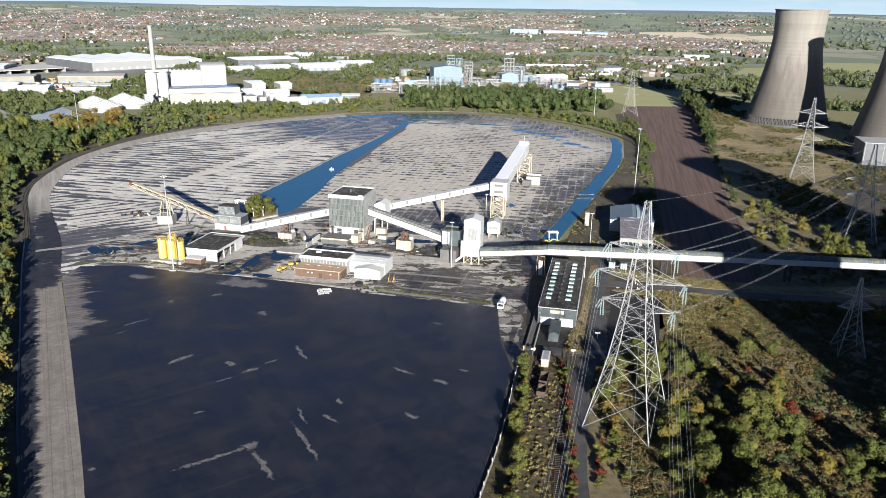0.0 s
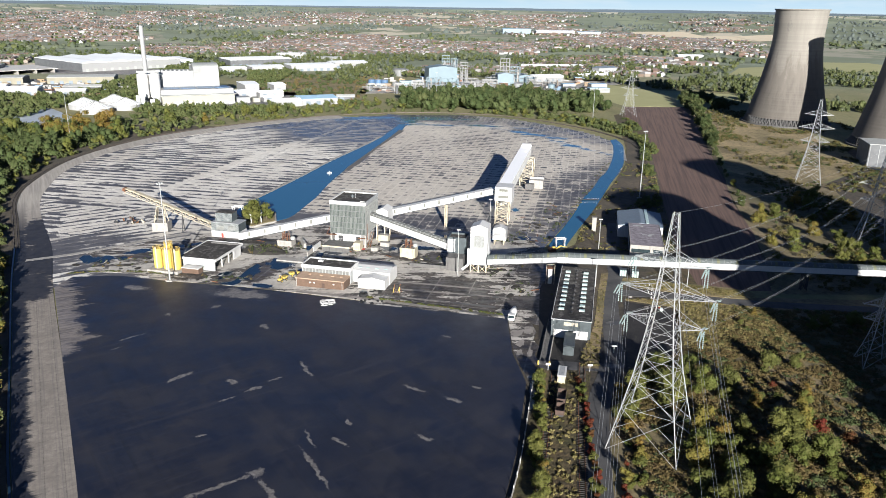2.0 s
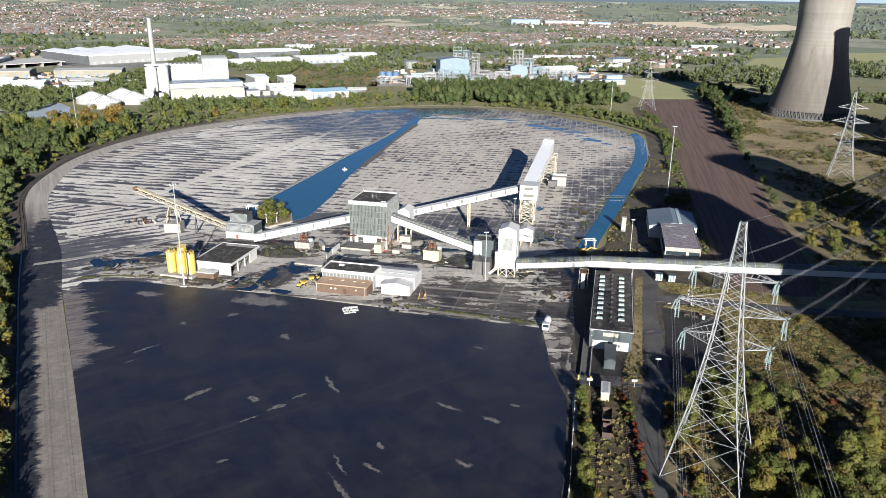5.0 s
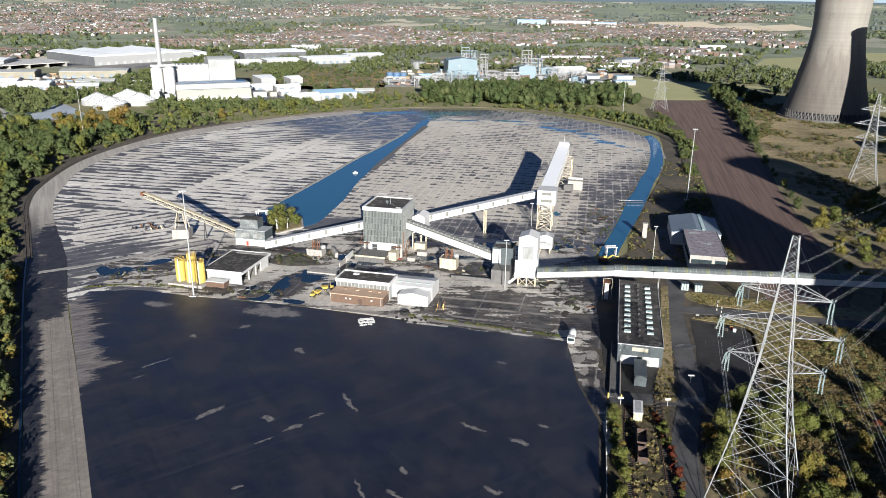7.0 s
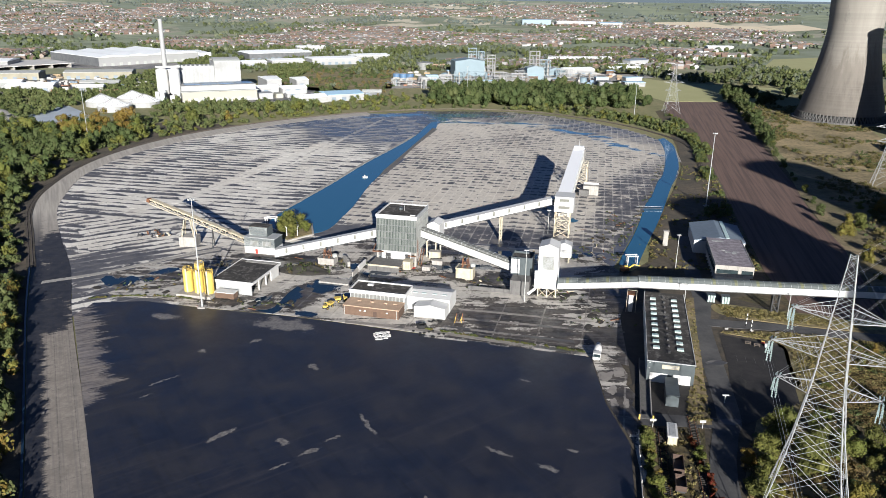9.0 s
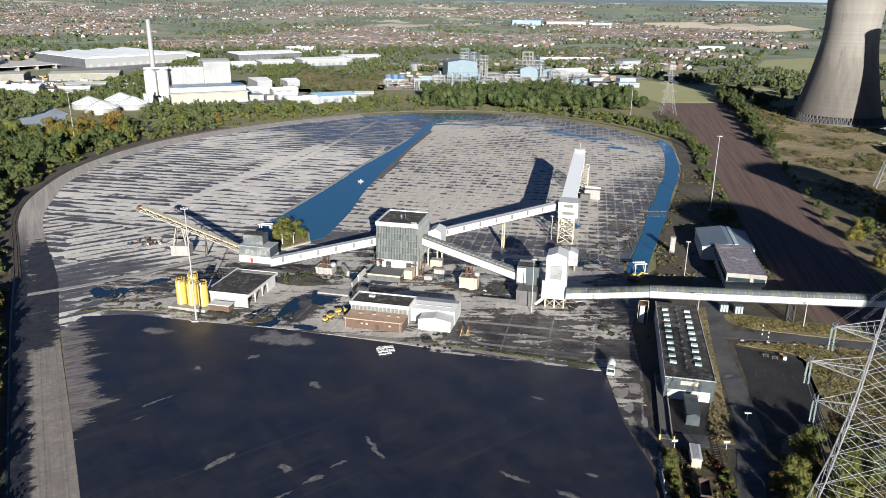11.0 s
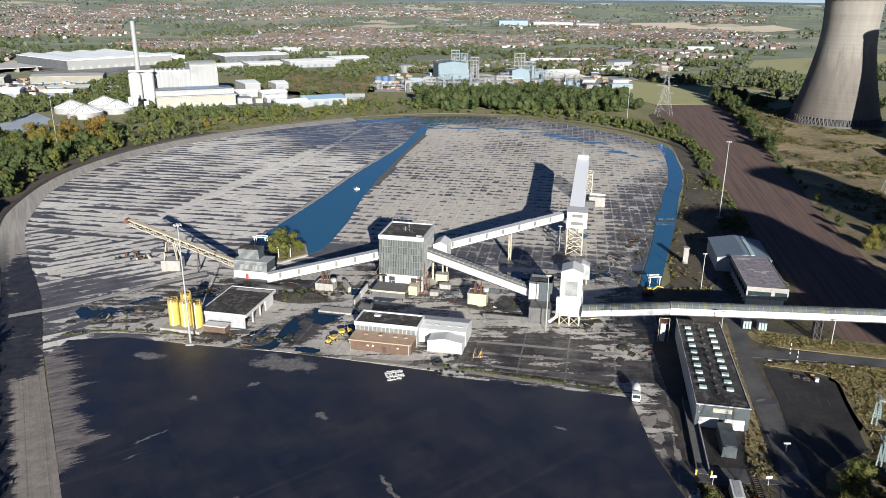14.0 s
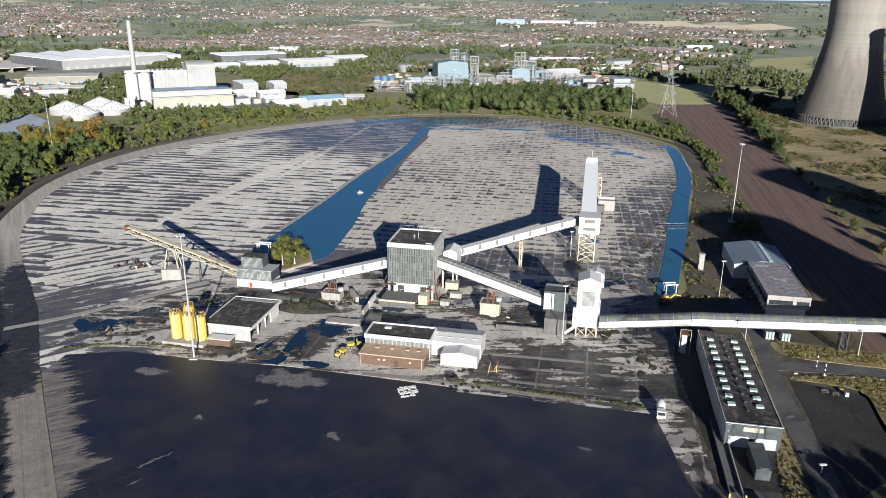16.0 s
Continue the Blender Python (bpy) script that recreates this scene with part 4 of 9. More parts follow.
# ---- pylons ----
def pylon(name, x, y, yaw, height, base, label, arms, thick=1.0, group="pylons"):
    """A lattice pylon; arms: height and half-length of each pair."""
    t = thing(name, x, y, 0, yaw, label, "pylon", group)
    waist = height * 0.78

    def half(z):
        w = np.interp(z, [0, height * 0.30, height * 0.56, waist, height], [base / 2, base * 0.29, base * 0.165, base * 0.10, base * 0.035])
        return float(w)

    levels = [0.0]
    while levels[-1] < height - 0.5:
        levels.append(min(height, levels[-1] + max(2.1, half(levels[-1]) * 1.3)))
    for sx, sy in ((-1, -1), (1, -1), (1, 1), (-1, 1)):
        bm = bmesh.new()
        for a, b in zip(levels, levels[1:]):
            beam(bm, (sx * half(a), sy * half(a), a), (sx * half(b), sy * half(b), b), 0.26 * thick if a < waist else 0.18 * thick)
        part("leg", bm, STEEL, t)
    for face in range(4):
        bm = bmesh.new()
        c, s = round(math.cos(face * math.pi / 2)), round(math.sin(face * math.pi / 2))
        rot = lambda px, py, pz: (px * c - py * s, px * s + py * c, pz)
        for a, b in zip(levels, levels[1:]):
            ha, hb = half(a), half(b)
            w = (0.10 if a < waist else 0.075) * thick
            beam(bm, rot(-ha, -ha, a), rot(hb, -hb, b), w)
            beam(bm, rot(ha, -ha, a), rot(-hb, -hb, b), w)
            if ha > 4.0:
                beam(bm, rot(-hb, -hb, b), rot(hb, -hb, b), w)
                m, zc = (ha + hb) / 2, (a + b) / 2
                for sg in (-1, 1):
                    beam(bm, rot(sg * m, -m, zc), rot(sg * ha * 0.5, -(ha + (hb - ha) * 0.25), a + (b - a) * 0.25), w * 0.8)
                    beam(bm, rot(sg * m, -m, zc), rot(sg * hb * 0.5, -(hb + (ha - hb) * 0.25), b - (b - a) * 0.25), w * 0.8)
        part("bracing", bm, STEEL, t)
    for z, ln in arms:
        for sg in (-1, 1):
            bm = bmesh.new()
            h0, h1 = half(z), half(z + 3.2)
            tip = (sg * ln, 0, z + 0.6)
            for sy in (-1, 1):
                beam(bm, (sg * h0, sy * h0, z), tip, 0.17 * thick)
                beam(bm, (sg * h1, sy * h1, z + 3.2), tip, 0.12 * thick)
                n = 6
                for i in range(n):
                    f, g = i / n, (i + 1) / n
                    lo = lambda q: Vector((sg * h0, sy * h0, z)).lerp(Vector(tip), q)
                    hi = lambda q: Vector((sg * h1, sy * h1, z + 3.2)).lerp(Vector(tip), q)
                    beam(bm, lo(f), hi(g), 0.07 * thick)
                    beam(bm, lo(f), Vector((lo(g).x, -lo(g).y, lo(g).z)), 0.07 * thick)
            beam(bm, (sg * ln, -0.9, z + 0.6), (sg * ln, 0.9, z + 0.6), 0.2 * thick)
            part("crossarm", bm, STEEL, t)
    return t


def insulators(t, arms, sag=4.6, sides=(1, -1)):
    for z, ln in arms:
        for sg in (-1, 1):
            for end in sides:
                bm = bmesh.new()
                for off in (-0.35, 0.35):
                    p, q = Vector((sg * ln + off, end * 0.9, z + 0.5)), Vector((sg * ln + off, end * 4.6, z - 0.6))
                    beam(bm, p, q, 0.10)
                    for i in range(9):
                        a = p.lerp(q, (i + 0.5) / 9)
                        beam(bm, a, a + (q - p) * 0.045, 0.27)
                part("insulator", bm, INSUL, t, "pale green glass insulator string")
            bm = bmesh.new()
            for off in (-0.3, 0.3):
                p, q = Vector((sg * ln + off, 0.0, z + 0.4)), Vector((sg * ln + off * 1.3, 0.3, z - sag))
                beam(bm, p, q, 0.10)
                for i in range(9):
                    a = p.lerp(q, (i + 0.5) / 9)
                    beam(bm, a, a + (q - p) * 0.045, 0.27)
            part("insulator", bm, INSUL, t, "pale green glass insulator string")


ARMS1 = [(35.3, 9.8), (43.4, 12.0), (51.6, 9.0)]
P1 = pylon("transmission_pylon", 52.9, 185.2, -31, 65.0, 18.9, "tall galvanised lattice transmission pylon standing in scrub", ARMS1, 0.8)
insulators(P1, ARMS1)
pylon("transmission_pylon", 215, 366, -20, 50, 15.5, "galvanised lattice pylon on shaded waste ground", [(23, 8.5), (31, 10.5), (38.5, 8.0)])
pylon("transmission_pylon", 251, 508, -25, 57, 16, "galvanised lattice pylon before a cooling tower", [(28, 9), (37, 11), (46, 8.5)])
pylon("transmission_pylon", 204.5, 824, -5, 49.5, 16, "grey lattice pylon at the end of a brown field", [(22, 8), (30, 10), (38, 7.5)], 0.6)
pylon("transmission_pylon", 141, 233, -10, 27.5, 9, "small lattice pylon in shadow among scrub", [(16, 5.5), (21, 6.5)], 0.8)



# ---- overhead lines ----
def line_span(p, q, sag, label, r=0.022):
    cu = bpy.data.curves.new("overhead_line", "CURVE")
    cu.dimensions = "3D"
    cu.bevel_depth, cu.bevel_resolution = r, 1
    sp = cu.splines.new("POLY")
    sp.points.add(28)
    for i in range(29):
        s = i / 28
        c = Vector(p).lerp(Vector(q), s)
        sp.points[i].co = (c.x, c.y, c.z - 4 * sag * s * (1 - s), 1)
    cu.materials.append(STEEL)
    tagged(new("overhead_line", cu), label, "power line", "overhead lines")


def tip(px, py, yaw, sg, ln, z, off=0.0, end=0.0):
    m = pose(px, py, 0, 0, 0, yaw)
    return m @ Vector((sg * ln + off, end, z))


FAR_ARMS = [(23, 8.5), (31, 10.5), (38.5, 8.0)]
for (z, ln), (z2, ln2) in zip(ARMS1, FAR_ARMS):
    for sg in (-1, 1):
        for off in (-0.3, 0.3):
            line_span(tip(52.9, 185.2, -31, sg, ln, z - 0.6, off, 4.6), tip(215, 366, -20, sg, ln2, z2, off), 6.0, "grey twin conductor slung between two pylons")
            line_span(tip(52.9, 185.2, -31, sg, ln, z - 0.6, off, -4.6), tip(-32, -125, -15, sg, ln, z - 2, off), 7.0, "grey twin conductor running off over scrub")
line_span((52.9, 185.2, 65), (215, 366, 50), 4.0, "thin grey earth wire from the pylon top", 0.018)
line_span((52.9, 185.2, 65), (-32, -125, 62), 6.0, "thin grey earth wire from the pylon top", 0.018)
for (z, ln) in FAR_ARMS:
    for sg in (-1, 1):
        line_span(tip(215, 366, -20, sg, ln, z), tip(330, 520, -20, sg, 9, 16), 3.0, "grey conductor dropping to the substation")


# ---- coal plant ----
def at_plant(x, y, name, label, category, group=""):
    return thing(name, x, y, 0.05, PLANT, label, category, group)


def gallery(name, p, q, w, h, label, group="conveyors", roof=None, windows=0, roof_windows=0):
    """A boxed conveyor gallery from p to q (centres of the floor)."""
    p, q = Vector(p), Vector(q)
    t = thing(name, p.x, p.y, 0, math.degrees(math.atan2(q.y - p.y, q.x - p.x)), label, "conveyor gallery", group)
    ln = math.hypot(q.x - p.x, q.y - p.y)
    f = lambda s: p.z + (q.z - p.z) * s / ln

    def slab(s0, s1, y0, y1, z0, z1):
        bm = bmesh.new()
        vs = [bm.verts.new(c) for c in ((s0, y0, f(s0) + z0), (s1, y0, f(s1) + z0), (s1, y1, f(s1) + z0), (s0, y1, f(s0) + z0), (s0, y0, f(s0) + z1), (s1, y0, f(s1) + z1), (s1, y1, f(s1) + z1), (s0, y1, f(s0) + z1))]
        for c in ((0, 3, 2, 1), (4, 5, 6, 7), (0, 1, 5, 4), (1, 2, 6, 5), (2, 3, 7, 6), (3, 0, 4, 7)):
            bm.faces.new([vs[i] for i in c])
        return bm

    part("casing", slab(0, ln, -w / 2, w / 2, 0, h), WHITE, t)
    part("roof", slab(0, ln, -w / 2 - 0.15, w / 2 + 0.15, h + 0.003, h + 0.18), roof or WHITE, t)
    if roof is SLATEROOF:
        arch = ((-w / 2 - 0.1, h + 0.19), (-w * 0.36, h + 1.0), (-w * 0.14, h + 1.45), (w * 0.14, h + 1.45), (w * 0.36, h + 1.0), (w / 2 + 0.1, h + 0.19))

        def arched(s0, s1, lift):
            bm = bmesh.new()
            ends = [[bm.verts.new((q, y * (1 + lift * 0.5), f(q) + z + (lift if 0 < i < 5 else 0))) for i, (y, z) in enumerate(arch)] for q in (s0, s1)]
            for i in range(6):
                j = (i + 1) % 6
                bm.faces.new((ends[0][i], ends[0][j], ends[1][j], ends[1][i]))
            bm.faces.new(ends[0][::-1])
            bm.faces.new(ends[1])
            return bm

        part("arched_roof", arched(0, ln, 0.0), SLATEROOF, t)
        for i in range(roof_windows):
            q_ = ln * (i + 0.5) / roof_windows
            part("rooflight", arched(q_ - 0.55, q_ + 0.55, 0.05), MOSSLIGHT, t, "mossy rooflight")
        for i in range(int(ln // 2.4)):
            part("roof_seam", arched(i * 2.4 + 0.2, i * 2.4 + 0.26, 0.03), GREYCLAD, t)
        roof_windows = 0
    if roof is RIBROOF:
        part("arched_roof", slab(0, ln, -w * 0.36, w * 0.36, h + 0.183, h + 0.95), RIBROOF, t)
        for i in range(int(ln // 2.2)):
            part("roof_rib", slab(i * 2.2 + 0.6, i * 2.2 + 0.75, -w * 0.4, w * 0.4, h + 0.184, h + 1.05), GREYCLAD, t)
    part("floor_beam", slab(0, ln, -w / 2 + 0.3, w / 2 - 0.3, -0.45, -0.003), DARKSTEEL, t)
    n = int(ln // 6.0)
    for i in range(1, n):
        q_ = ln * i / n
        part("cover_strip", beam(bmesh.new(), (q_, -w / 2 - 0.04, f(q_) + 0.02), (q_, -w / 2 - 0.04, f(q_) + h), 0.08), LOUVRE, t)
    for i in range(windows):
        s = ln * (i + 0.7) / windows
        part("window", slab(s - 0.5, s + 0.5, -w / 2 - 0.07, -w / 2 - 0.01, h * 0.3, h * 0.98), PANEL, t, "grey louvre panel")
    for i in range(roof_windows):
        s = ln * (i + 0.5) / roof_windows
        part("rooflight", slab(s - 0.45, s + 0.45, -w / 2 - 0.1, w * 0.1, h + 0.185, h + 0.24), MOSSLIGHT, t, "mossy rooflight")
    return t


def trestle(name, x, y, w, d, z0, z1, material, label, yaw=PLANT, bays=2, size=0.4):
    t = thing(name, x, y, 0, yaw, label, "trestle", "conveyor trestles")
    for sx in (-1, 1):
        for sy in (-1, 1):
            part("post", beams([((sx * w / 2, sy * d / 2, z0), (sx * w / 2, sy * d / 2, z1))], size), material, t)
    for i in range(bays):
        a, b = z0 + (z1 - z0) * i / bays, z0 + (z1 - z0) * (i + 1) / bays
        for sx, sy, ex, ey in ((-1, -1, 1, -1), (1, -1, 1, 1), (1, 1, -1, 1), (-1, 1, -1, -1)):
            part("brace", beams([((sx * w / 2, sy * d / 2, a), (ex * w / 2, ey * d / 2, b)), ((ex * w / 2, ey * d / 2, a), (sx * w / 2, sy * d / 2, b)), ((sx * w / 2, sy * d / 2, b), (ex * w / 2, ey * d / 2, b))], size * 0.55), material, t)
    return t


def pane_wall(parent, x0, x1, y, z0, z1, cols, rows, axis="x", frame_mat=None, gap=0.0):
    """A glazed curtain wall: panes between mullions, on the plane y (or x)."""
    frame_mat = frame_mat or MULLION
    for i in range(cols + 1):
        s = x0 + (x1 - x0) * i / cols
        part("mullion", boxes((*((s - 0.09, s + 0.09, y - 0.16, y) if axis == "x" else (y, y + 0.16, s - 0.09, s + 0.09)), z0, z1)), frame_mat, parent)
    for j in range(rows + 1):
        s = z0 + (z1 - z0) * j / rows
        part("rail", boxes((*((x0, x1, y - 0.12, y) if axis == "x" else (y, y + 0.12, x0, x1)), s - 0.07, s + 0.07)), frame_mat, parent)


MULLION = plain("weathered_grey_mullion", (0.20, 0.205, 0.195), 0.6, vary=0.35)
# crusher house
t = at_plant(-57.3, 355.5, "crusher_house", "tall crusher house with dark glazed walls and white parapet", "industrial building")
W_, D_ = 18.2, 19.5
part("base_wall", boxes((2.2, W_ - 2.6, 0.4, D_ - 0.4, 0, 6.4)), WHITE, t, "white rendered ground storey")
part("column", boxes((0.0, 0.9, 0.0, 0.9, 0, 6.4)), CONC, t)
part("column", boxes((W_ - 0.9, W_, 0.0, 0.9, 0, 6.4)), CONC, t)
part("column", boxes((W_ - 0.9, W_, D_ - 0.9, D_, 0, 6.4)), CONC, t)
part("column", boxes((0.0, 0.9, D_ - 0.9, D_, 0, 6.4)), CONC, t)
part("core", boxes((0.1, W_ - 0.1, 0.1, D_ - 0.1, 6.4, 21.1)), DARKCLAD, t, "dark glazed storeys")
part("parapet", boxes((-0.1, W_ + 0.1, -0.1, 0.5, 21.1, 22.8), (-0.1, W_ + 0.1, D_ - 0.5, D_ + 0.1, 21.1, 22.8), (-0.1, 0.5, 0.5, D_ - 0.5, 21.1, 22.8)), WHITE, t)
# Right parapet is grey where the others are white: dimmer light as colour.
part("parapet", boxes((W_ - 0.5, W_ + 0.1, 0.5, D_ - 0.5, 21.1, 22.8)), GREYCLAD, t)
part("roof", boxes((0.5, W_ - 0.5, 0.5, D_ - 0.5, 21.1, 22.3)), FELT, t)
part("roof_vent", boxes((7.5, 8.9, 10.0, 11.2, 22.3, 23.3)), DARKCLAD, t)
part("roof_post", beams([((10.2, 9.0, 22.3), (10.2, 9.0, 25.2)), ((8.8, 8.2, 22.3), (8.8, 8.2, 24.4))], 0.12), STEEL, t)
part("roof_vent", boxes((14.6, 17.0, 2.6, 3.2, 22.3, 22.7)), LOUVRE, t)
pane_wall(t, 0.2, W_ - 0.2, 0.1, 6.5, 21.0, 26, 5)
pane_wall(t, 0.2, D_ - 0.2, W_ - 0.1, 6.5, 21.0, 24, 5, axis="y")
rnd = random.Random(4)
glaze = bpy.data.meshes.new("pane")
glaze_bm = boxes((-0.26, 0.26, -0.04, 0.04, -1.2, 1.2))
glaze_bm.to_mesh(glaze)
glaze_bm.free()
k = Mat("crusher_glazing", 0.25)
k.color(k.ramp(k.rand, (0.0, (0.06, 0.072, 0.066)), (0.25, (0.085, 0.098, 0.09)), (0.55, (0.105, 0.118, 0.108)), (0.88, (0.15, 0.162, 0.148)), ease="CONSTANT"))
glaze.materials.append(k.m)
for j in range(5):
    for i in range(26):
        ob = new("pane", glaze)
        ob.parent = t
        ob.matrix_basis = pose(0.2 + (W_ - 0.4) * (i + 0.5) / 26, 0.05, 6.5 + 14.5 * (j + 0.5) / 5)
part("canopy", boxes((-1.6, 3.4, -1.4, -0.02, 5.9, 6.15)), RUST, t)
part("canopy", boxes((14.6, 18.0, -1.2, -0.02, 5.0, 5.2)), RUST, t)
part("shutter", boxes((4.0, 6.4, 0.28, 0.39, 0.3, 5.4)), DARKSTEEL, t)
part("shutter", boxes((13.0, 15.2, 0.28, 0.39, 0.3, 5.4)), DARKSTEEL, t)
part("deck", boxes((-0.6, 13.2, -9.6, -0.2, 2.5, 3.0)), DARKCONC, t, "stained concrete deck")
part("deck_wall", boxes((-0.4, 13.0, -9.3, -9.0, 0, 2.5), (-0.4, 0.0, -9.0, -0.3, 0, 2.5)), DARKCONC, t)
part("deck_edge", boxes((-0.7, 13.3, -9.75, -9.6, 2.45, 3.15)), CREAM, t)
part("side_wall", boxes((13.3, 16.8, -4.6, -0.2, 0.0, 3.8)), CREAM, t, "flaking cream concrete side wall")
for i in range(8):
    part("rail_post", boxes((-0.5 + i * 1.9, -0.4 + i * 1.9, -0.9, -0.8, 3.0, 4.1)), STEEL, t)
part("rail", boxes((-0.5, 13.0, -0.9, -0.8, 4.1, 4.2)), STEEL, t)
for i in range(11):
    part("roof_rail_post", boxes((0.3 + i * 1.76, 0.38 + i * 1.76, D_ - 0.3, D_ - 0.2, 22.8, 24.0)), STEEL, t)
part("roof_rail", boxes((0.3, W_ - 0.3, D_ - 0.3, D_ - 0.2, 24.0, 24.1)), STEEL, t)
part("steel_stair", beams([((W_ + 0.6, 0.4, 0.2), (W_ + 0.6, 7.0, 6.4)), ((W_ + 1.8, 0.4, 0.2), (W_ + 1.8, 7.0, 6.4))], 0.25), RUST, t)
part("hanging_pipe", beams([((W_ + 0.4, 1.0, 12.0), (W_ + 0.4, 1.0, 4.0)), ((-0.5, 1.0, 9.0), (-1.6, -0.6, 6.0))], 0.22), RUST, t)
part("sign_disc", lathe(bmesh.new(), [(1.1, 0), (1.1, 0.1)], 20, 17.3, -1.5), RED, t)
part("annex", gable(bmesh.new(), W_ + 0.6, W_ + 6.4, 15.0, 24.0, 7.5, 15.2, 16.6, "y"), WHITE, t, "white transfer annex")
for lx, ly in ((0.5, 14.3), (4.6, 14.3), (4.6, 23.0)):
    part("annex_leg", boxes((W_ + lx, W_ + lx + 0.6, ly, ly + 0.6, 0, 7.5)), CREAM, t)

gallery("conveyor_gallery", (-103.5, 362.0, 0.6), (-57.4, 362.5, 10.6), 3.4, 3.2, "white boxed conveyor gallery climbing to the crusher house", windows=6)
gallery("conveyor_gallery", (-38.0, 360.0, 12.0), (2.5, 331.0, 6.2), 3.4, 3.0, "white conveyor gallery with ribbed grey roof sloping down", roof=RIBROOF)
gallery("conveyor_gallery", (-33.0, 374.5, 9.6), (27.5, 404.0, 15.6), 3.2, 3.0, "white conveyor gallery with louvre panels on a single trestle", windows=8)
trestle("conveyor_trestle", -0.5, 390.5, 1.0, 1.4, 0.05, 12.2, CREAM, "slim cream steel trestle under the gallery", bays=3, size=0.35)

# transfer house beside the boom stacker
t = at_plant(-119.0, 368.0, "transfer_house", "dark slatted transfer house on a white plinth", "industrial building")
part("plinth", boxes((0, 15.2, 0, 8.0, 0, 3.2)), WHITE, t)
part("upper_wall", boxes((0.05, 15.1, 0.05, 7.9, 3.2, 7.4)), DARKCLAD, t)
part("roof", boxes((-0.1, 15.3, -0.1, 8.1, 7.4, 7.7)), GREYCLAD, t)
part("penthouse", boxes((1.5, 10.5, 2.5, 8.0, 7.7, 11.9)), DARKCLAD, t)
part("penthouse_roof", boxes((1.4, 10.6, 2.4, 8.1, 11.9, 12.1)), FELT, t)
bm = bmesh.new()
for i in range(31):
    box(bm, 0.2 + i * 0.49 - 0.06, 0.2 + i * 0.49 + 0.06, -0.06, 0.05, 3.3, 7.3)
part("slats", bm, LOUVRE, t)
bm = bmesh.new()
for i in range(19):
    box(bm, 1.6 + i * 0.49 - 0.06, 1.6 + i * 0.49 + 0.06, 2.4, 2.5, 7.8, 11.8)
part("slats", bm, LOUVRE, t)
part("louvre_window", boxes((3.0, 7.0, -0.12, -0.02, 4.0, 6.2)), PANEL, t)
for i in range(7):
    part("louvre_slat", boxes((3.1 + i * 0.57, 3.35 + i * 0.57, -0.2, -0.12, 4.05, 6.15)), GREYCLAD, t)
part("louvre_window", boxes((9.2, 13.4, -0.12, -0.02, 4.0, 6.2)), PANEL, t)
for i in range(7):
    part("louvre_slat", boxes((9.3 + i * 0.58, 9.55 + i * 0.58, -0.2, -0.12, 4.05, 6.15)), GREYCLAD, t)
part("door", boxes((5.4, 6.6, -0.06, 0.0, 0.0, 2.1)), RED, t)

# yellow boom stacker
t = thing("boom_stacker", -147.5, 378.0, 0.05, 0, "yellow lattice boom stacker on a concrete pier", "stacker")
A, B = Vector((28.5, -7.0, 4.0)), Vector((-19.0, 6.5, 18.4))
dirn = (B - A).normalized()
sidev = dirn.cross(Vector((0, 0, 1))).normalized()
upv = sidev.cross(dirn)
for s in (-1, 1):
    bm = bmesh.new()
    n = 20
    for j in range(n):
        p, q = A.lerp(B, j / n), A.lerp(B, (j + 1) / n)
        o = sidev * s * 1.3
        beam(bm, p + o, q + o, 0.28)
        beam(bm, p + o + upv * 2.0, q + o + upv * 2.0, 0.28)
        beam(bm, p + o + (upv * 2.0 if j % 2 else upv * 0), q + o + (upv * 0 if j % 2 else upv * 2.0), 0.2)
        beam(bm, p + o, p + o + upv * 2.0, 0.16)
    part("boom_truss", bm, CREAM, t)
part("belt_cover", beam(bmesh.new(), A + upv * 2.1, B + upv * 2.1, 2.3, 0.35), CREAM, t)
part("belt", beam(bmesh.new(), A + upv * 0.9, B + upv * 0.9, 1.6, 0.3), DARKSTEEL, t)
part("head_pulley", beam(bmesh.new(), B + upv * 1.2, B + dirn * 1.6 + upv * 1.2, 2.6, 1.6), RUST, t)
part("pier", boxes((-4.0, 4.0, -3.0, 3.5, 0, 4.6)), CONC, t, "pale concrete pier")
for sx in (-1, 1):
    part("tower_leg", beams([((sx * 2.8, -2, 4.6), (sx * 1.4, -1.2, 12.5)), ((sx * 2.8, 2.4, 4.6), (sx * 1.4, 1.4, 12.5)), ((sx * 2.8, -2, 4.6), (sx * 1.4, 1.4, 12.5)), ((sx * 2.8, -2, 8), (-sx * 2.2, -2, 8))], 0.4), CREAM, t)
part("tail_leg", beams([((12, -5, 0), (12, -2.6, 9.0)), ((12, -1, 0), (12, -2.6, 9.0))], 0.35), DARKSTEEL, t)

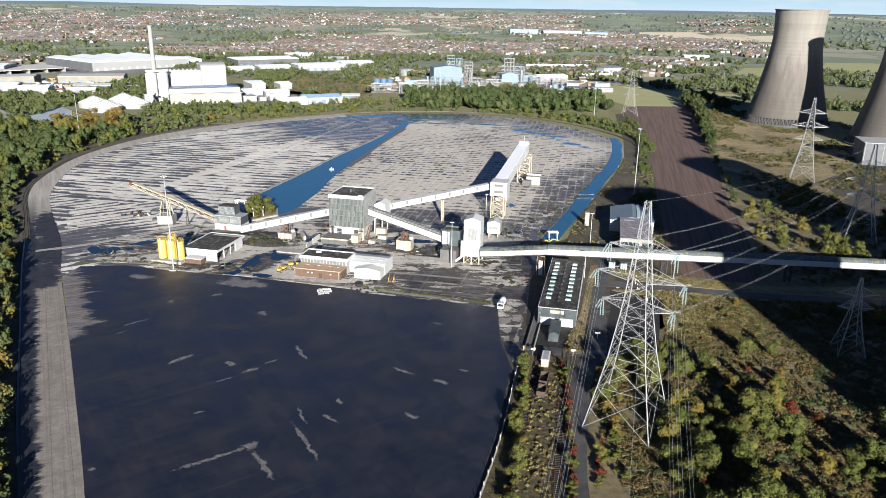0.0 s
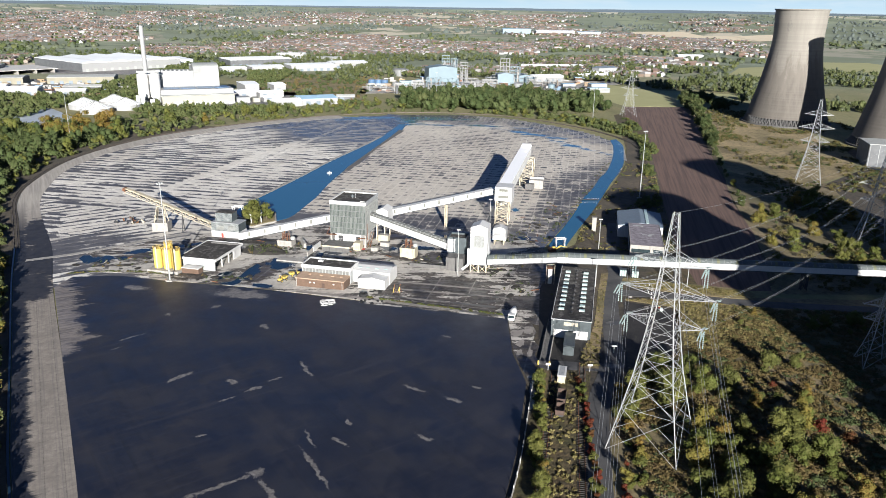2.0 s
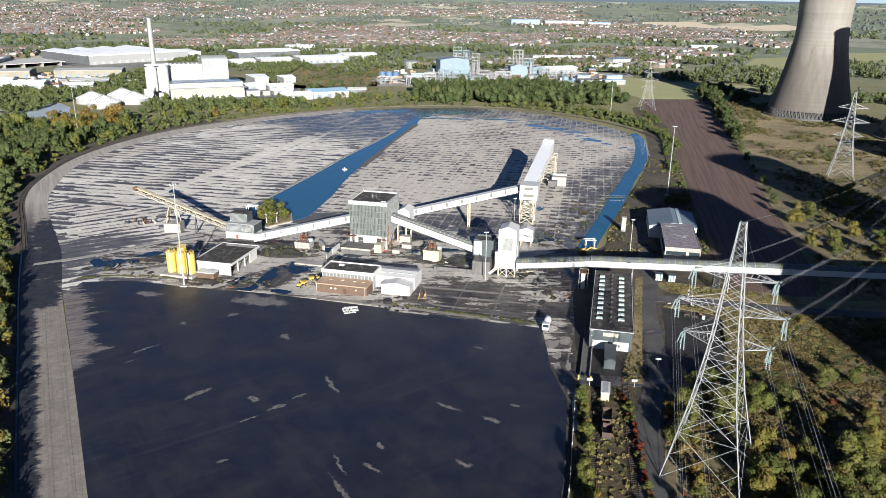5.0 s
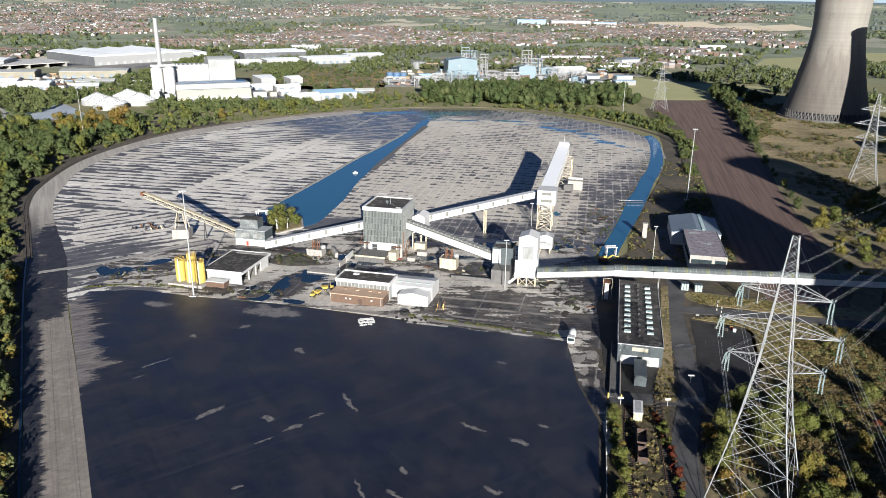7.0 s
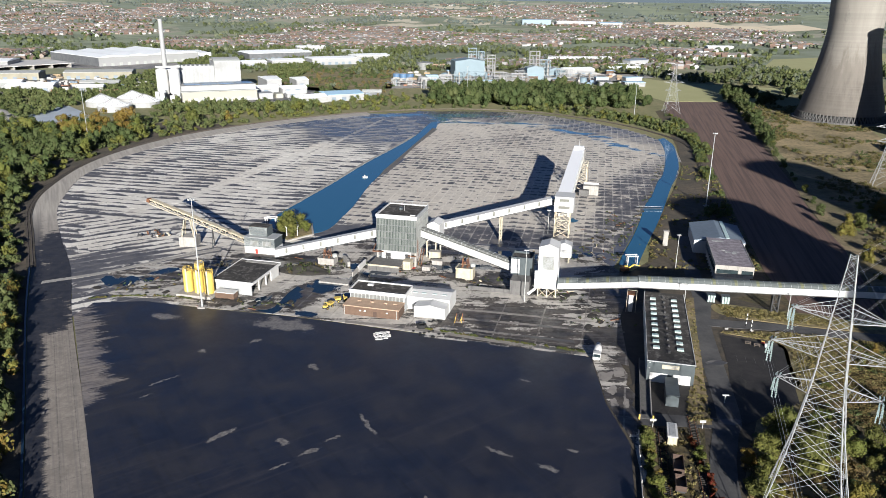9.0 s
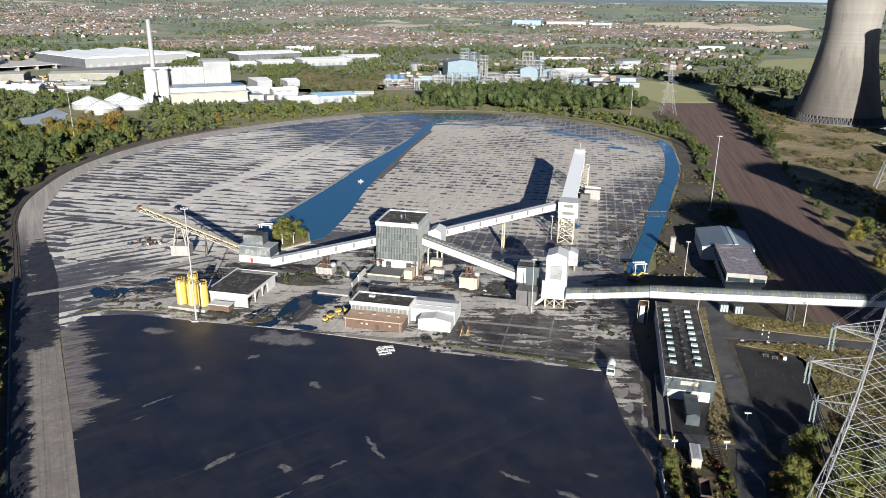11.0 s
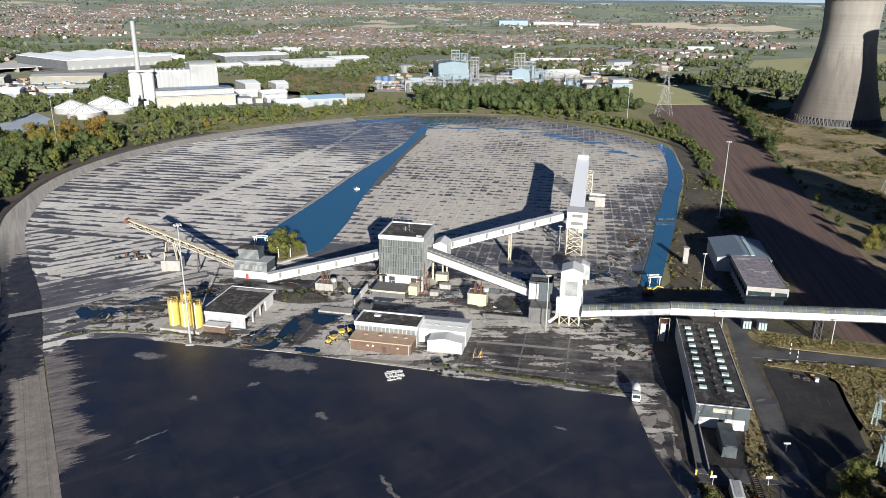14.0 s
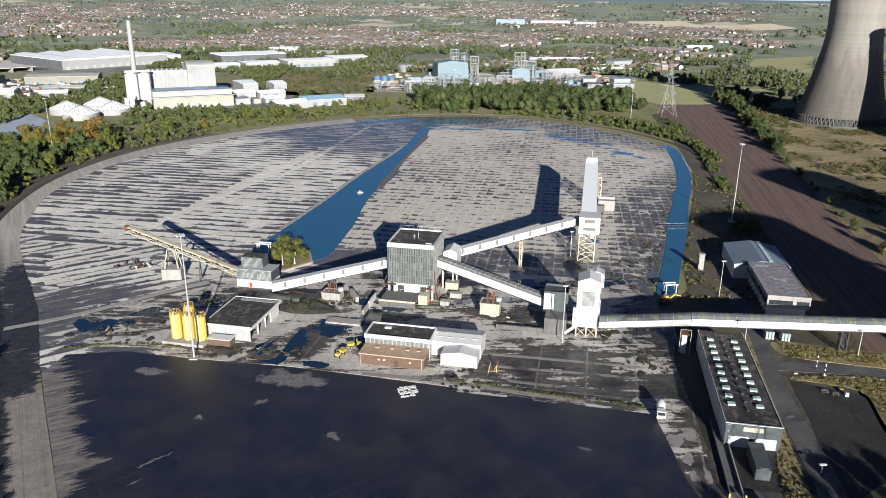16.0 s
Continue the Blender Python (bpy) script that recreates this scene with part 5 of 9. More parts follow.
# silos
for i, (dx, dy, h) in enumerate(((0, 0, 8.8), (4.4, -1.0, 8.7), (8.7, -2.0, 8.6), (3.5, 3.8, 9.6))):
    s = thing("storage_silo", -127.8 + dx, 318.6 + dy, 1.2, 0, "tall yellow cylindrical storage silo with a railed top", "silo", "yellow silos")
    part("drum", lathe(bmesh.new(), [(1.75, 0), (1.9, 0.2), (1.9, h - 0.6), (1.5, h)], 28), YELLOW, s, smooth=False)
    bm = bmesh.new()
    for q in range(12):
        a0, a1 = 2 * math.pi * q / 12, 2 * math.pi * (q + 1) / 12
        for z in (h + 0.5, h + 1.05):
            beam(bm, (1.8 * math.cos(a0), 1.8 * math.sin(a0), z), (1.8 * math.cos(a1), 1.8 * math.sin(a1), z), 0.07)
        beam(bm, (1.8 * math.cos(a0), 1.8 * math.sin(a0), h - 0.5), (1.8 * math.cos(a0), 1.8 * math.sin(a0), h + 1.05), 0.07)
    part("guard_rail", bm, YELLOW, s)
    part("ladder", boxes((-0.3, 0.3, -2.05, -1.95, 0, h + 1)), CREAM, s)
t = at_plant(-131.6, 317.5, "silo_plinth", "low stained concrete plinth under the silos", "plinth")
part("slab", boxes((0, 15, -2.2, 7.5, 0, 1.15)), CONC, t)

# flat-roofed shed
t = at_plant(-119.2, 320.3, "flat_roofed_shed", "grey shed with a black felt roof and white fascia", "shed")
part("front_wall", boxes((0.3, 17.0, 0.3, 0.7, 0, 5.0)), GREYCLAD, t)
part("side_wall", boxes((0.3, 0.7, 0.7, 24.0, 0, 5.0)), GREYCLAD, t)
part("back_wall", boxes((0.7, 17.0, 23.6, 24.0, 0, 5.0)), GREYCLAD, t)
part("inner_wall", boxes((12.0, 12.3, 0.7, 23.6, 0, 5.0)), DARKCONC, t)
for y in (6.5, 12.5, 18.5):
    part("post", boxes((16.6, 17.0, y, y + 0.4, 0, 5.0)), WHITE, t)
part("gable_end", boxes((16.6, 17.0, 17.0, 23.6, 0, 5.0)), WHITE, t)
part("fascia", boxes((-0.2, 18.0, -0.4, 0.0, 4.7, 5.7), (17.6, 18.0, 0.0, 24.6, 4.7, 5.7), (-0.2, 17.6, 24.2, 24.6, 4.7, 5.7), (-0.2, 0.1, 0.0, 24.2, 4.7, 5.7)), WHITE, t)
part("roof", boxes((0.1, 17.6, 0.0, 24.2, 5.0, 5.45)), FELT, t)
part("roof_edge_patch", boxes((3.0, 17.0, 21.5, 23.6, 5.45, 5.52)), CONC, t)
t = at_plant(-116.5, 314.5, "store_box", "small tan block store with a white roof", "store")
part("wall", boxes((0, 8, 0, 3.5, 0, 2.3)), BRICKC, t)
part("roof", boxes((-0.2, 8.2, -0.2, 3.7, 2.3, 2.6)), WHITE, t)

# brick workshop with a taller white rear range
t = at_plant(-64.4, 300.4, "brick_workshop", "low red brick workshop with a brown roof", "workshop")
part("wall", boxes((0, 21.3, 0, 7.6, 0, 3.5)), BRICKC, t)
part("roof", boxes((-0.2, 21.5, -0.2, 7.6, 3.5, 3.85)), CLAYROOF, t)
part("door", boxes((11.6, 12.9, -0.08, 0.0, 0, 2.2)), OLDRUST, t)
part("drain_pipe", beams([((20.6, -0.1, 0), (20.6, -0.1, 3.5)), ((0.4, -0.1, 0), (0.4, -0.1, 3.5))], 0.14), LOUVRE, t)
for x in (6.2, 8.0, 16.5):
    part("wall_lamp", boxes((x, x + 0.7, -0.1, 0.0, 1.9, 2.4)), WHITE, t)
for x in (4.0, 9.0, 14.2, 18.0):
    part("roof_vent", boxes((x, x + 1.2, 4.4, 5.4, 3.85, 4.2)), CLAYROOF, t)
t = at_plant(-62.9, 307.8, "workshop_range", "white-framed glazed range with a black flat roof", "workshop")
part("wall", boxes((0, 21.8, 0.1, 9.6, 0, 6.0)), GREYCLAD, t)
part("fascia", boxes((-0.3, 22.1, -0.2, 0.2, 5.7, 7.1), (-0.3, 22.1, 9.5, 9.9, 5.7, 7.1), (-0.3, 0.1, 0.2, 9.5, 5.7, 7.1), (21.7, 22.1, 0.2, 9.5, 5.7, 7.1)), WHITE, t)
part("roof", boxes((0.1, 21.7, 0.2, 9.5, 6.0, 6.6)), FELT, t)
part("roof_hatch", boxes((5.0, 7.2, 6.0, 7.4, 6.6, 7.2)), WHITE, t)
for i in range(14):
    part("window", boxes((0.4 + i * 1.5, 1.6 + i * 1.5, 0.0, 0.09, 3.9, 5.6)), WINDOWBAND, t)
for i in range(15):
    part("window_post", boxes((0.12 + i * 1.5, 0.26 + i * 1.5, -0.05, 0.09, 3.8, 5.7)), LOUVRE, t)

# white steel shed
t = at_plant(-41.0, 308.0, "white_shed", "white sheet-clad double shed with rooflights", "shed")
part("rear_block", gable(bmesh.new(), 0, 16.8, -2.0, 9.0, 0, 5.2, 6.2), WHITE, t)
part("front_block", gable(bmesh.new(), 4.8, 16.6, -8.2, -2.0, 0, 4.0, 5.0, "y"), WHITE, t)
for x in (2.0, 5.4, 9.6, 13.4):
    part("rooflight", boxes((x, x + 1.6, 0.6, 2.0, 5.66, 5.86)), SKYLIGHT, t)
part("door", boxes((10.2, 14.6, -8.28, -8.2, 0, 3.2)), LOUVRE, t)

# transfer house and lamp
t = at_plant(-0.6, 328.5, "transfer_house", "dark open-topped transfer house with a white panel", "industrial building")
part("upper_wall", boxes((0, 8.6, 0, 0.3, 6, 13.4), (0, 0.3, 0.3, 8, 6, 13.4), (8.3, 8.6, 0.3, 8, 6, 13.4), (0.3, 8.3, 7.7, 8, 6, 13.4)), DARKCLAD, t)
part("roof", boxes((0.3, 8.3, 0.3, 7.7, 12.2, 12.5)), FELT, t)
part("white_panel", boxes((0.1, 3.6, -0.06, 0.0, 6.6, 12.6)), WHITE, t)
part("louvre_window", boxes((1.0, 2.4, -0.14, -0.07, 7.4, 9.6)), LOUVRE, t)
part("lower_wall", boxes((1.0, 8.6, -7.0, 8.0, 0, 6)), DARKCONC, t)
# Dark box standing for a brown coal ramp and the shadow on it.
part("retaining_wall", boxes((-16.0, 1.0, -6.5, -5.8, 0, 1.7)), DARKCONC, t)

# white tower on steel legs
t = at_plant(9.3, 319.6, "junction_tower", "tall white clad junction tower on braced steel legs", "industrial tower")
part("casing", gable(bmesh.new(), 0, 7.6, 0, 8.5, 3.6, 20.6, 22.0, "y"), WHITE, t)
part("louvre", boxes((1.6, 6.0, -0.08, 0.0, 11.6, 17.0)), PANEL, t)
for i in range(12):
    part("louvre_slat", boxes((1.66 + i * 0.36, 1.86 + i * 0.36, -0.16, -0.08, 11.7, 16.9)), GREYCLAD, t)
part("side_pipe", beams([((7.9, 1.0, 3.6), (7.9, 1.0, 14.0))], 0.3), STEEL, t)
for x, y in ((0.3, 0.3), (7.3, 0.3), (0.3, 8.2), (7.3, 8.2), (3.8, 0.3)):
    part("leg", boxes((x - 0.25, x + 0.25, y - 0.25, y + 0.25, 0, 3.6)), CREAM, t)
part("leg_bracing", beams([((0.3, 0.2, 0.2), (3.8, 0.2, 3.5)), ((3.8, 0.2, 0.2), (0.3, 0.2, 3.5)), ((3.8, 0.2, 0.2), (7.3, 0.2, 3.5)), ((7.3, 0.2, 0.2), (3.8, 0.2, 3.5))], 0.2), CREAM, t)
part("chute_pipe", beams([((-0.6, -0.3, 11), (-0.6, -0.3, 3.5)), ((-0.6, -0.3, 3.5), (-3.4, -0.3, 1.0))], 1.0), WHITE, t)

# head house on its trestle, and the long overhead gallery behind it
t = at_plant(25.6, 396.5, "head_house", "white head house with louvre panels on a cream trestle", "industrial tower")
part("casing", boxes((0, 9.2, 0, 10, 13.0, 20.4)), WHITE, t)
part("louvre", boxes((2.4, 7.0, -0.08, 0, 18.2, 19.6)), PANEL, t)
part("louvre", boxes((2.0, 7.4, -0.08, 0, 14.6, 16.0)), PANEL, t)
part("casing_roof", boxes((-0.1, 9.3, -0.1, 10.1, 20.4, 20.6)), WHITE, t)
trestle("head_trestle", 30.5, 399.5, 7.0, 7.0, 0.05, 13.0, CREAM, "cream braced steel trestle under the head house", bays=3, size=0.45)
t = gallery("overhead_gallery", (31.0, 402.0, 14.2), (54.8, 503.0, 17.8), 6.6, 6.0, "long white overhead gallery above the stockyard", roof=LIFTEDWHITE)
part("hopper_skirt", boxes((7.5, 19.0, -3.1, 3.1, 6.6, 14.4)), WHITE, t, "white hopper casing under the gallery")
part("end_cap", boxes((100.5, 104.5, -3.0, 3.0, 23.6, 25.2)), LIFTEDWHITE, t)
part("end_mast", beams([((102.5, 0, 25.2), (102.5, 0, 29.0))], 0.18), STEEL, t)
trestle("gallery_trestle", 54.5, 492.0, 8.0, 10.0, 0.05, 17.2, CREAM, "cream braced stair trestle under the gallery end", bays=4, size=0.45)
t = at_plant(52.0, 482.0, "pier_block", "pale concrete pier beside the gallery", "pier")
part("block", boxes((3, 12, -1.5, 3.0, 0, 5.6)), CONC, t)
part("step", boxes((1, 6.5, -5.0, -1.6, 0, 3.6)), DARKCONC, t)
part("rail", boxes((3, 12, 2.8, 2.9, 5.6, 6.8)), STEEL, t)
t = at_plant(19.3, 362.5, "drive_unit", "white drive housing on a small steel frame", "machine housing")
part("housing", gable(bmesh.new(), 3.6, 10.2, -2.4, 3.4, 2.6, 8.2, 9.4, "y"), WHITE, t)
for fx, fy in ((4.2, -1.8), (8.8, -1.8), (4.2, 2.3), (8.8, 2.3)):
    part("frame_leg", boxes((fx, fx + 0.5, fy, fy + 0.5, 0, 3)), CREAM, t)
part("yellow_guard", boxes((6.0, 6.6, -2.3, -2.0, 3.2, 8.0)), YELLOW, t)

# long conveyor running off past the pylon
BEND = (46.5, 312.0, 8.2)
gallery("conveyor_gallery", (17.0, 317.5, 5.0), BEND, 4.2, 2.3, "white conveyor gallery rising from the junction tower", roof=SLATEROOF, roof_windows=4)
gallery("conveyor_gallery", BEND, (330.0, 284.0, 8.4), 4.2, 2.5, "very long white conveyor gallery with an arched slate-grey roof", roof=SLATEROOF, roof_windows=36)
t = thing("conveyor_tower", 43.0, 306.5, 0.05, PLANT, "white louvred stair tower beneath the conveyor bend", "stair tower")
part("casing", boxes((-0.7, 0.9, -0.9, 1.5, 0, 6.9)), WHITE, t)
part("head_platform", boxes((-1.3, 1.5, -1.5, 2.1, 6.9, 7.2)), RUST, t)
part("stair_rail", beams([((-1.4, -1.5, 0.2), (-1.4, -1.5, 9.0)), ((2.0, -1.5, 0.2), (2.0, -1.5, 9.0)), ((-1.4, -1.5, 9.0), (2.0, -1.5, 9.0))], 0.15), CREAM, t)
for x in (97.5, 150.0, 205.0, 262.0):
    y = 312 - (x - 46.5) * 28 / 283.5
    trestle("conveyor_trestle", x, y, 2.4, 1.4, 0.05, 7.8, DARKSTEEL, "dark steel trestle carrying the long conveyor", yaw=-6, bays=2, size=0.35)

# long workshop
t = thing("long_workshop", 35.4, 252.6, 0.05, -13.0, "long workshop with a dark roof and two rows of rooflights", "workshop")
part("wall", boxes((0.2, 14.2, 0.3, 58.2, 0, 6.4)), WHITE, t)
part("front_wall", boxes((0.2, 14.2, 0.0, 0.3, 0, 6.9)), DARKCLAD, t)
part("roof", boxes((0.0, 14.4, 0.3, 58.5, 6.4, 6.8)), FELT, t)
part("roof_edge", boxes((0.0, 14.4, -0.1, 0.3, 6.9, 7.1), (0.0, 0.18, 0.3, 58.5, 6.4, 7.0), (14.22, 14.4, 0.3, 58.5, 6.4, 7.0)), WHITE, t)
part("name_board", boxes((4.6, 9.6, -0.1, 0.0, 4.9, 6.2)), CREAM, t, "faded cream name board")
for x, w in ((5.0, 4.2), (5.4, 3.4)):
    part("lettering_bar", boxes((x, x + w, -0.13, -0.1, 5.75 if x < 5.2 else 5.2, 6.0 if x < 5.2 else 5.4)), GREYCLAD, t)
for i in range(19):
    part("wall_panel", boxes((0.08, 0.2, 1.0 + i * 3.0, 3.85 + i * 3.0, 2.4, 6.2)), SKYLIGHT if i % 5 == 2 else WHITE, t)
for z in (4.6, 6.5):
    part("lamp", boxes((0.7, 1.1, -0.3, 0.0, z, z + 0.25)), STEEL, t)
for x in (1.2, 8.0):
    part("roller_door", boxes((x, x + 5.2, -0.1, 0.0, 0.0, 3.2)), WHITE, t, "white roller door")
for i in range(10):
    for x in (3.0, 10.4):
        part("rooflight", boxes((x - 1.0, x + 1.0, 9.4 + i * 4.55, 10.8 + i * 4.55, 6.8, 7.35)), SKYLIGHT, t, "pale green rooflight")
for i in range(11):
    part("roof_cowl", boxes((6.6, 7.2, 7.0 + i * 4.55, 7.6 + i * 4.55, 6.8, 7.5)), DARKSTEEL, t)
t = thing("gantry_hut", 37.6, 237.8, 0.05, -13.0, "small grey ridged hut before the workshop doors", "hut")
part("wall", gable(bmesh.new(), 0, 3.6, 0, 11.0, 0, 3.0, 3.6, "y"), DARKCLAD, t)
part("roof", boxes((-0.1, 3.7, -0.1, 11.1, 3.62, 3.72)), DARKCLAD, t)

# office pair beyond the conveyor
t = thing("office_block", 84.6, 336.3, 0.05, -12.5, "two-storey office with a blotched lilac-grey flat roof", "office")
part("wall", boxes((0.2, 15.0, 0.2, 38.2, 3.2, 7.4)), GREYCLAD, t)
part("ground_storey", boxes((1.0, 14.2, 1.2, 37.2, 0, 3.2)), WHITE, t)
part("fascia", boxes((0, 15.2, 0.0, 0.2, 4.4, 8.2), (0, 0.2, 0.2, 38.4, 6.8, 8.2), (15.0, 15.2, 0.2, 38.4, 6.8, 8.2)), CONC, t)
part("roof", boxes((0.2, 15.0, 0.2, 38.4, 7.4, 8.0)), LILACROOF, t)
for i, (px0, py0, pw, pd) in enumerate(((6.0, 18.0, 2.2, 1.4), (8.6, 16.5, 1.8, 2.4), (4.5, 20.5, 1.6, 1.0), (9.4, 19.4, 2.4, 0.8), (2.0, 33.0, 5.0, 1.6))):
    part("roof_patch", boxes((px0, px0 + pw, py0, py0 + pd, 8.0, 8.03)), LOUVRE, t)
part("window_band", boxes((0.6, 9.0, -0.05, 0.0, 4.7, 6.4)), GLASS, t)
part("window_band", boxes((10.4, 14.8, -0.05, 0.0, 4.7, 6.4)), GLASS, t)
for i in range(9):
    part("window", boxes((0.12, 0.2, 1.5 + i * 4.1, 4.9 + i * 4.1, 4.0, 6.2)), GLASS, t)
    part("pillar", boxes((0.3, 0.8, 1.0 + i * 4.1, 1.4 + i * 4.1, 0, 3.2)), WHITE, t)
t = thing("sheet_roof_hall", 87.8, 375.0, 0.05, -12.5, "hall with a blue-grey sheet roof and a pale rooflight strip", "hall")
part("wall", boxes((0.3, 22.6, 0.3, 28.5, 0, 6.2)), WHITE, t)
part("roof", gable(bmesh.new(), 0, 22.9, 0, 28.8, 6.2, 6.4, 8.4, "y"), BLUEROOF, t)
part("rooflight_strip", boxes((14.0, 15.6, 0.5, 28.4, 8.05, 8.25)), SKYLIGHT, t)

# ---- masts and lamps ----
def floodlight_mast(x, y, h, label="slender grey floodlight mast with a ring of lamps"):
    t = thing("floodlight_mast", x, y, 0.05, 0, label, "floodlight mast", "floodlight masts")
    part("base", boxes((-1.4, 1.4, -1.4, 1.4, 0, 0.5)), CONC, t)
    part("pole", lathe(bmesh.new(), [(0.34, 0.5), (0.14, h - 0.4)], 12), GREYCLAD, t)
    part("head_frame", lathe(bmesh.new(), [(0.9, h - 0.9), (0.9, h - 0.6), (0.7, h - 0.6), (0.7, h - 0.9)], 12, cap=False), STEEL, t)
    for i in range(6):
        a = math.pi * i / 3
        part("lamp", boxes((1.1 * math.cos(a) - 0.25, 1.1 * math.cos(a) + 0.25, 1.1 * math.sin(a) - 0.25, 1.1 * math.sin(a) + 0.25, h - 1.0, h - 0.5)), LOUVRE, t)


for x, y, h in ((-118.4, 304.8, 42.9), (121, 457, 42.4), (160, 797, 38.6), (-318, 640, 40), (-6, 900, 38)):
    floodlight_mast(x, y, h)


def yard_lamp(x, y, h, label="pale yard lamp post with a cluster head"):
    t = thing("yard_lamp", x, y, 0.05, 0, label, "lamp post", "yard lamps")
    part("pole", lathe(bmesh.new(), [(0.2, 0), (0.12, h)], 8), LOUVRE, t)
    part("head", boxes((-0.9, 0.9, -0.25, 0.25, h, h + 0.3)), WHITE, t)


for x, y, h in ((3.9, 314.0, 21.0), (74, 354, 15.1), (62, 303, 12), (101, 303, 9), (55.5, 240, 2.4), (24, 402, 12)):
    yard_lamp(x, y, h)


# ---- far industry ----
PALEWORKS = plain("pale_works_paint", (0.25, 0.253, 0.25), 0.6, vary=0.3, scale=0.15)
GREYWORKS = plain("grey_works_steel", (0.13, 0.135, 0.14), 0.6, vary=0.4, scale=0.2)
# White walls are toned down in colour against the full sun on them.
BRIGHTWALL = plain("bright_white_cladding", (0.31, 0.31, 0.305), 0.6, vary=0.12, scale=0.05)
SOLAR = plain("blue_solar_panel", (0.10, 0.18, 0.30), 0.35, vary=0.3, scale=0.1)
PALEWALLROOF = plain("pale_flat_roof", (0.62, 0.60, 0.56), 0.8, vary=0.2, scale=0.05)
BEIGE = plain("beige_sheet_wall", (0.25, 0.23, 0.17), 0.7, vary=0.2, scale=0.1)
def block(name, x, y, yaw, rows, label, category="industrial building", group=""):
    """A far building: rows of x0, x1, y0, y1, z0, z1 with a material and a part name."""
    t = thing(name, x, y, 0, yaw, label, category, group)
    for nm, r, m in rows:
        part(nm, boxes(r), m, t)
    return t


CREAMWALL = plain("pale_cream_cladding", (0.33, 0.32, 0.265), 0.6, vary=0.1, scale=0.1)
t = block("energy_plant", -321, 854, 24, [
    ("hall", (9, 46, 40, 78, 0, 34), FARWHITE), ("tower_block", (46, 75, 36.2, 78, 0, 39), FARWHITE),
    ("annex", (6, 86, 0, 36, 0, 11), CREAMWALL), ("canopy", (4, 88, -1.5, 6, 11, 11.6), LOUVRE), ("annex_upper", (6, 86, 6, 36, 11.6, 17), FARWHITE), ("window_band", (8, 84, 5.7, 5.95, 13.0, 14.6), GREYCLAD), ("low_block", (88.5, 104, 2, 20, 0, 6), FARWHITE), ("low_roof", (88.2, 104.3, 1.7, 20.3, 6, 6.4), GREYCLAD),
    ("side_unit", (108, 116, 4, 20, 0, 5), CREAMWALL), ("base_plinth", (5.7, 86.3, -0.25, -0.05, 0, 2.2), GREYCLAD)], "white energy plant with a tall stack", "power plant")
for i in range(4):
    part("solar_panel", boxes((10 + i * 18.6, 27 + i * 18.6, 14, 33, 17.2, 17.7)), SOLAR, t)
bm = bmesh.new()
for i in range(13):
    a0, a1 = math.pi * i / 12, math.pi * (i + 1) / 12
    if i < 12:
        ring = [bm.verts.new((q, 57 - 21.3 * math.cos(a), 39 + 4.0 * math.sin(a))) for q in (45.8, 75.2) for a in (a0, a1)]
        bm.faces.new((ring[0], ring[2], ring[3], ring[1]))
part("curved_roof", bm, LOUVRE, t)
for i in range(7):
    part("roof_vent", lathe(bmesh.new(), [(1.2, 34), (1.2, 36), (1.5, 36.2), (0.2, 36.8)], 10, 12 + i * 4.8, 44), GREYCLAD, t)
part("parapet", boxes((8.7, 45.8, 39.7, 40.3, 34, 35.2)), LOUVRE, t)
for i in range(8):
    part("wall_rib", boxes((11 + i * 4.6, 11.4 + i * 4.6, 39.7, 39.95, 17, 34)), LOUVRE, t)
for i in range(9):
    part("roller_door", boxes((10 + i * 8, 14 + i * 8, -0.5, -0.3, 0, 4.5)), GREYCLAD if i % 3 else CREAM, t)
part("chimney", lathe(bmesh.new(), [(2.9, 0), (2.3, 86)], 20, -6, 46), BRIGHTWALL, t)
for dx, dy, r in ((-11, 30, 6.2), (2, 28, 5.6), (-4, 38, 5.6)):
    part("silo", lathe(bmesh.new(), [(r, 7), (r, 33), (r * 0.5, 35)], 22, dx, dy), WHITE, t)
    for i in range(4):
        part("silo_leg", boxes((dx - r * 0.7 + (i % 2) * r * 1.3, dx - r * 0.6 + (i % 2) * r * 1.3 + 0.3, dy - r * 0.7 + (i // 2) * r * 1.3, dy - r * 0.6 + (i // 2) * r * 1.3 + 0.3, 0, 7)), STEEL, t)
part("gantry", boxes((-17, 8, 26, 26.8, 35.2, 37.4)), LOUVRE, t)
for p, q, w in (((-11, 32, 33), (9, 44, 36), 2.0), ((2, 24, 12), (9, 34, 28), 1.6), ((-6, 46, 20), (9, 48, 26), 2.2), ((6, 22, 4), (6, 30, 36), 1.6), ((8, 30, 6), (8.5, 38, 36), 1.8)):
    part("duct", beams([(p, q)], w), GREYCLAD, t)
rq = random.Random(77)
for i in range(14):
    x, y, h = rq.uniform(-22, 5), rq.uniform(2, 26), rq.uniform(2, 14)
    part("plant_frame", boxes((x, x + rq.uniform(1.5, 5), y, y + rq.uniform(1.5, 4), 0, h)), rq.choice([STEEL, PALEWORKS, LOUVRE, LOUVRE]), t)


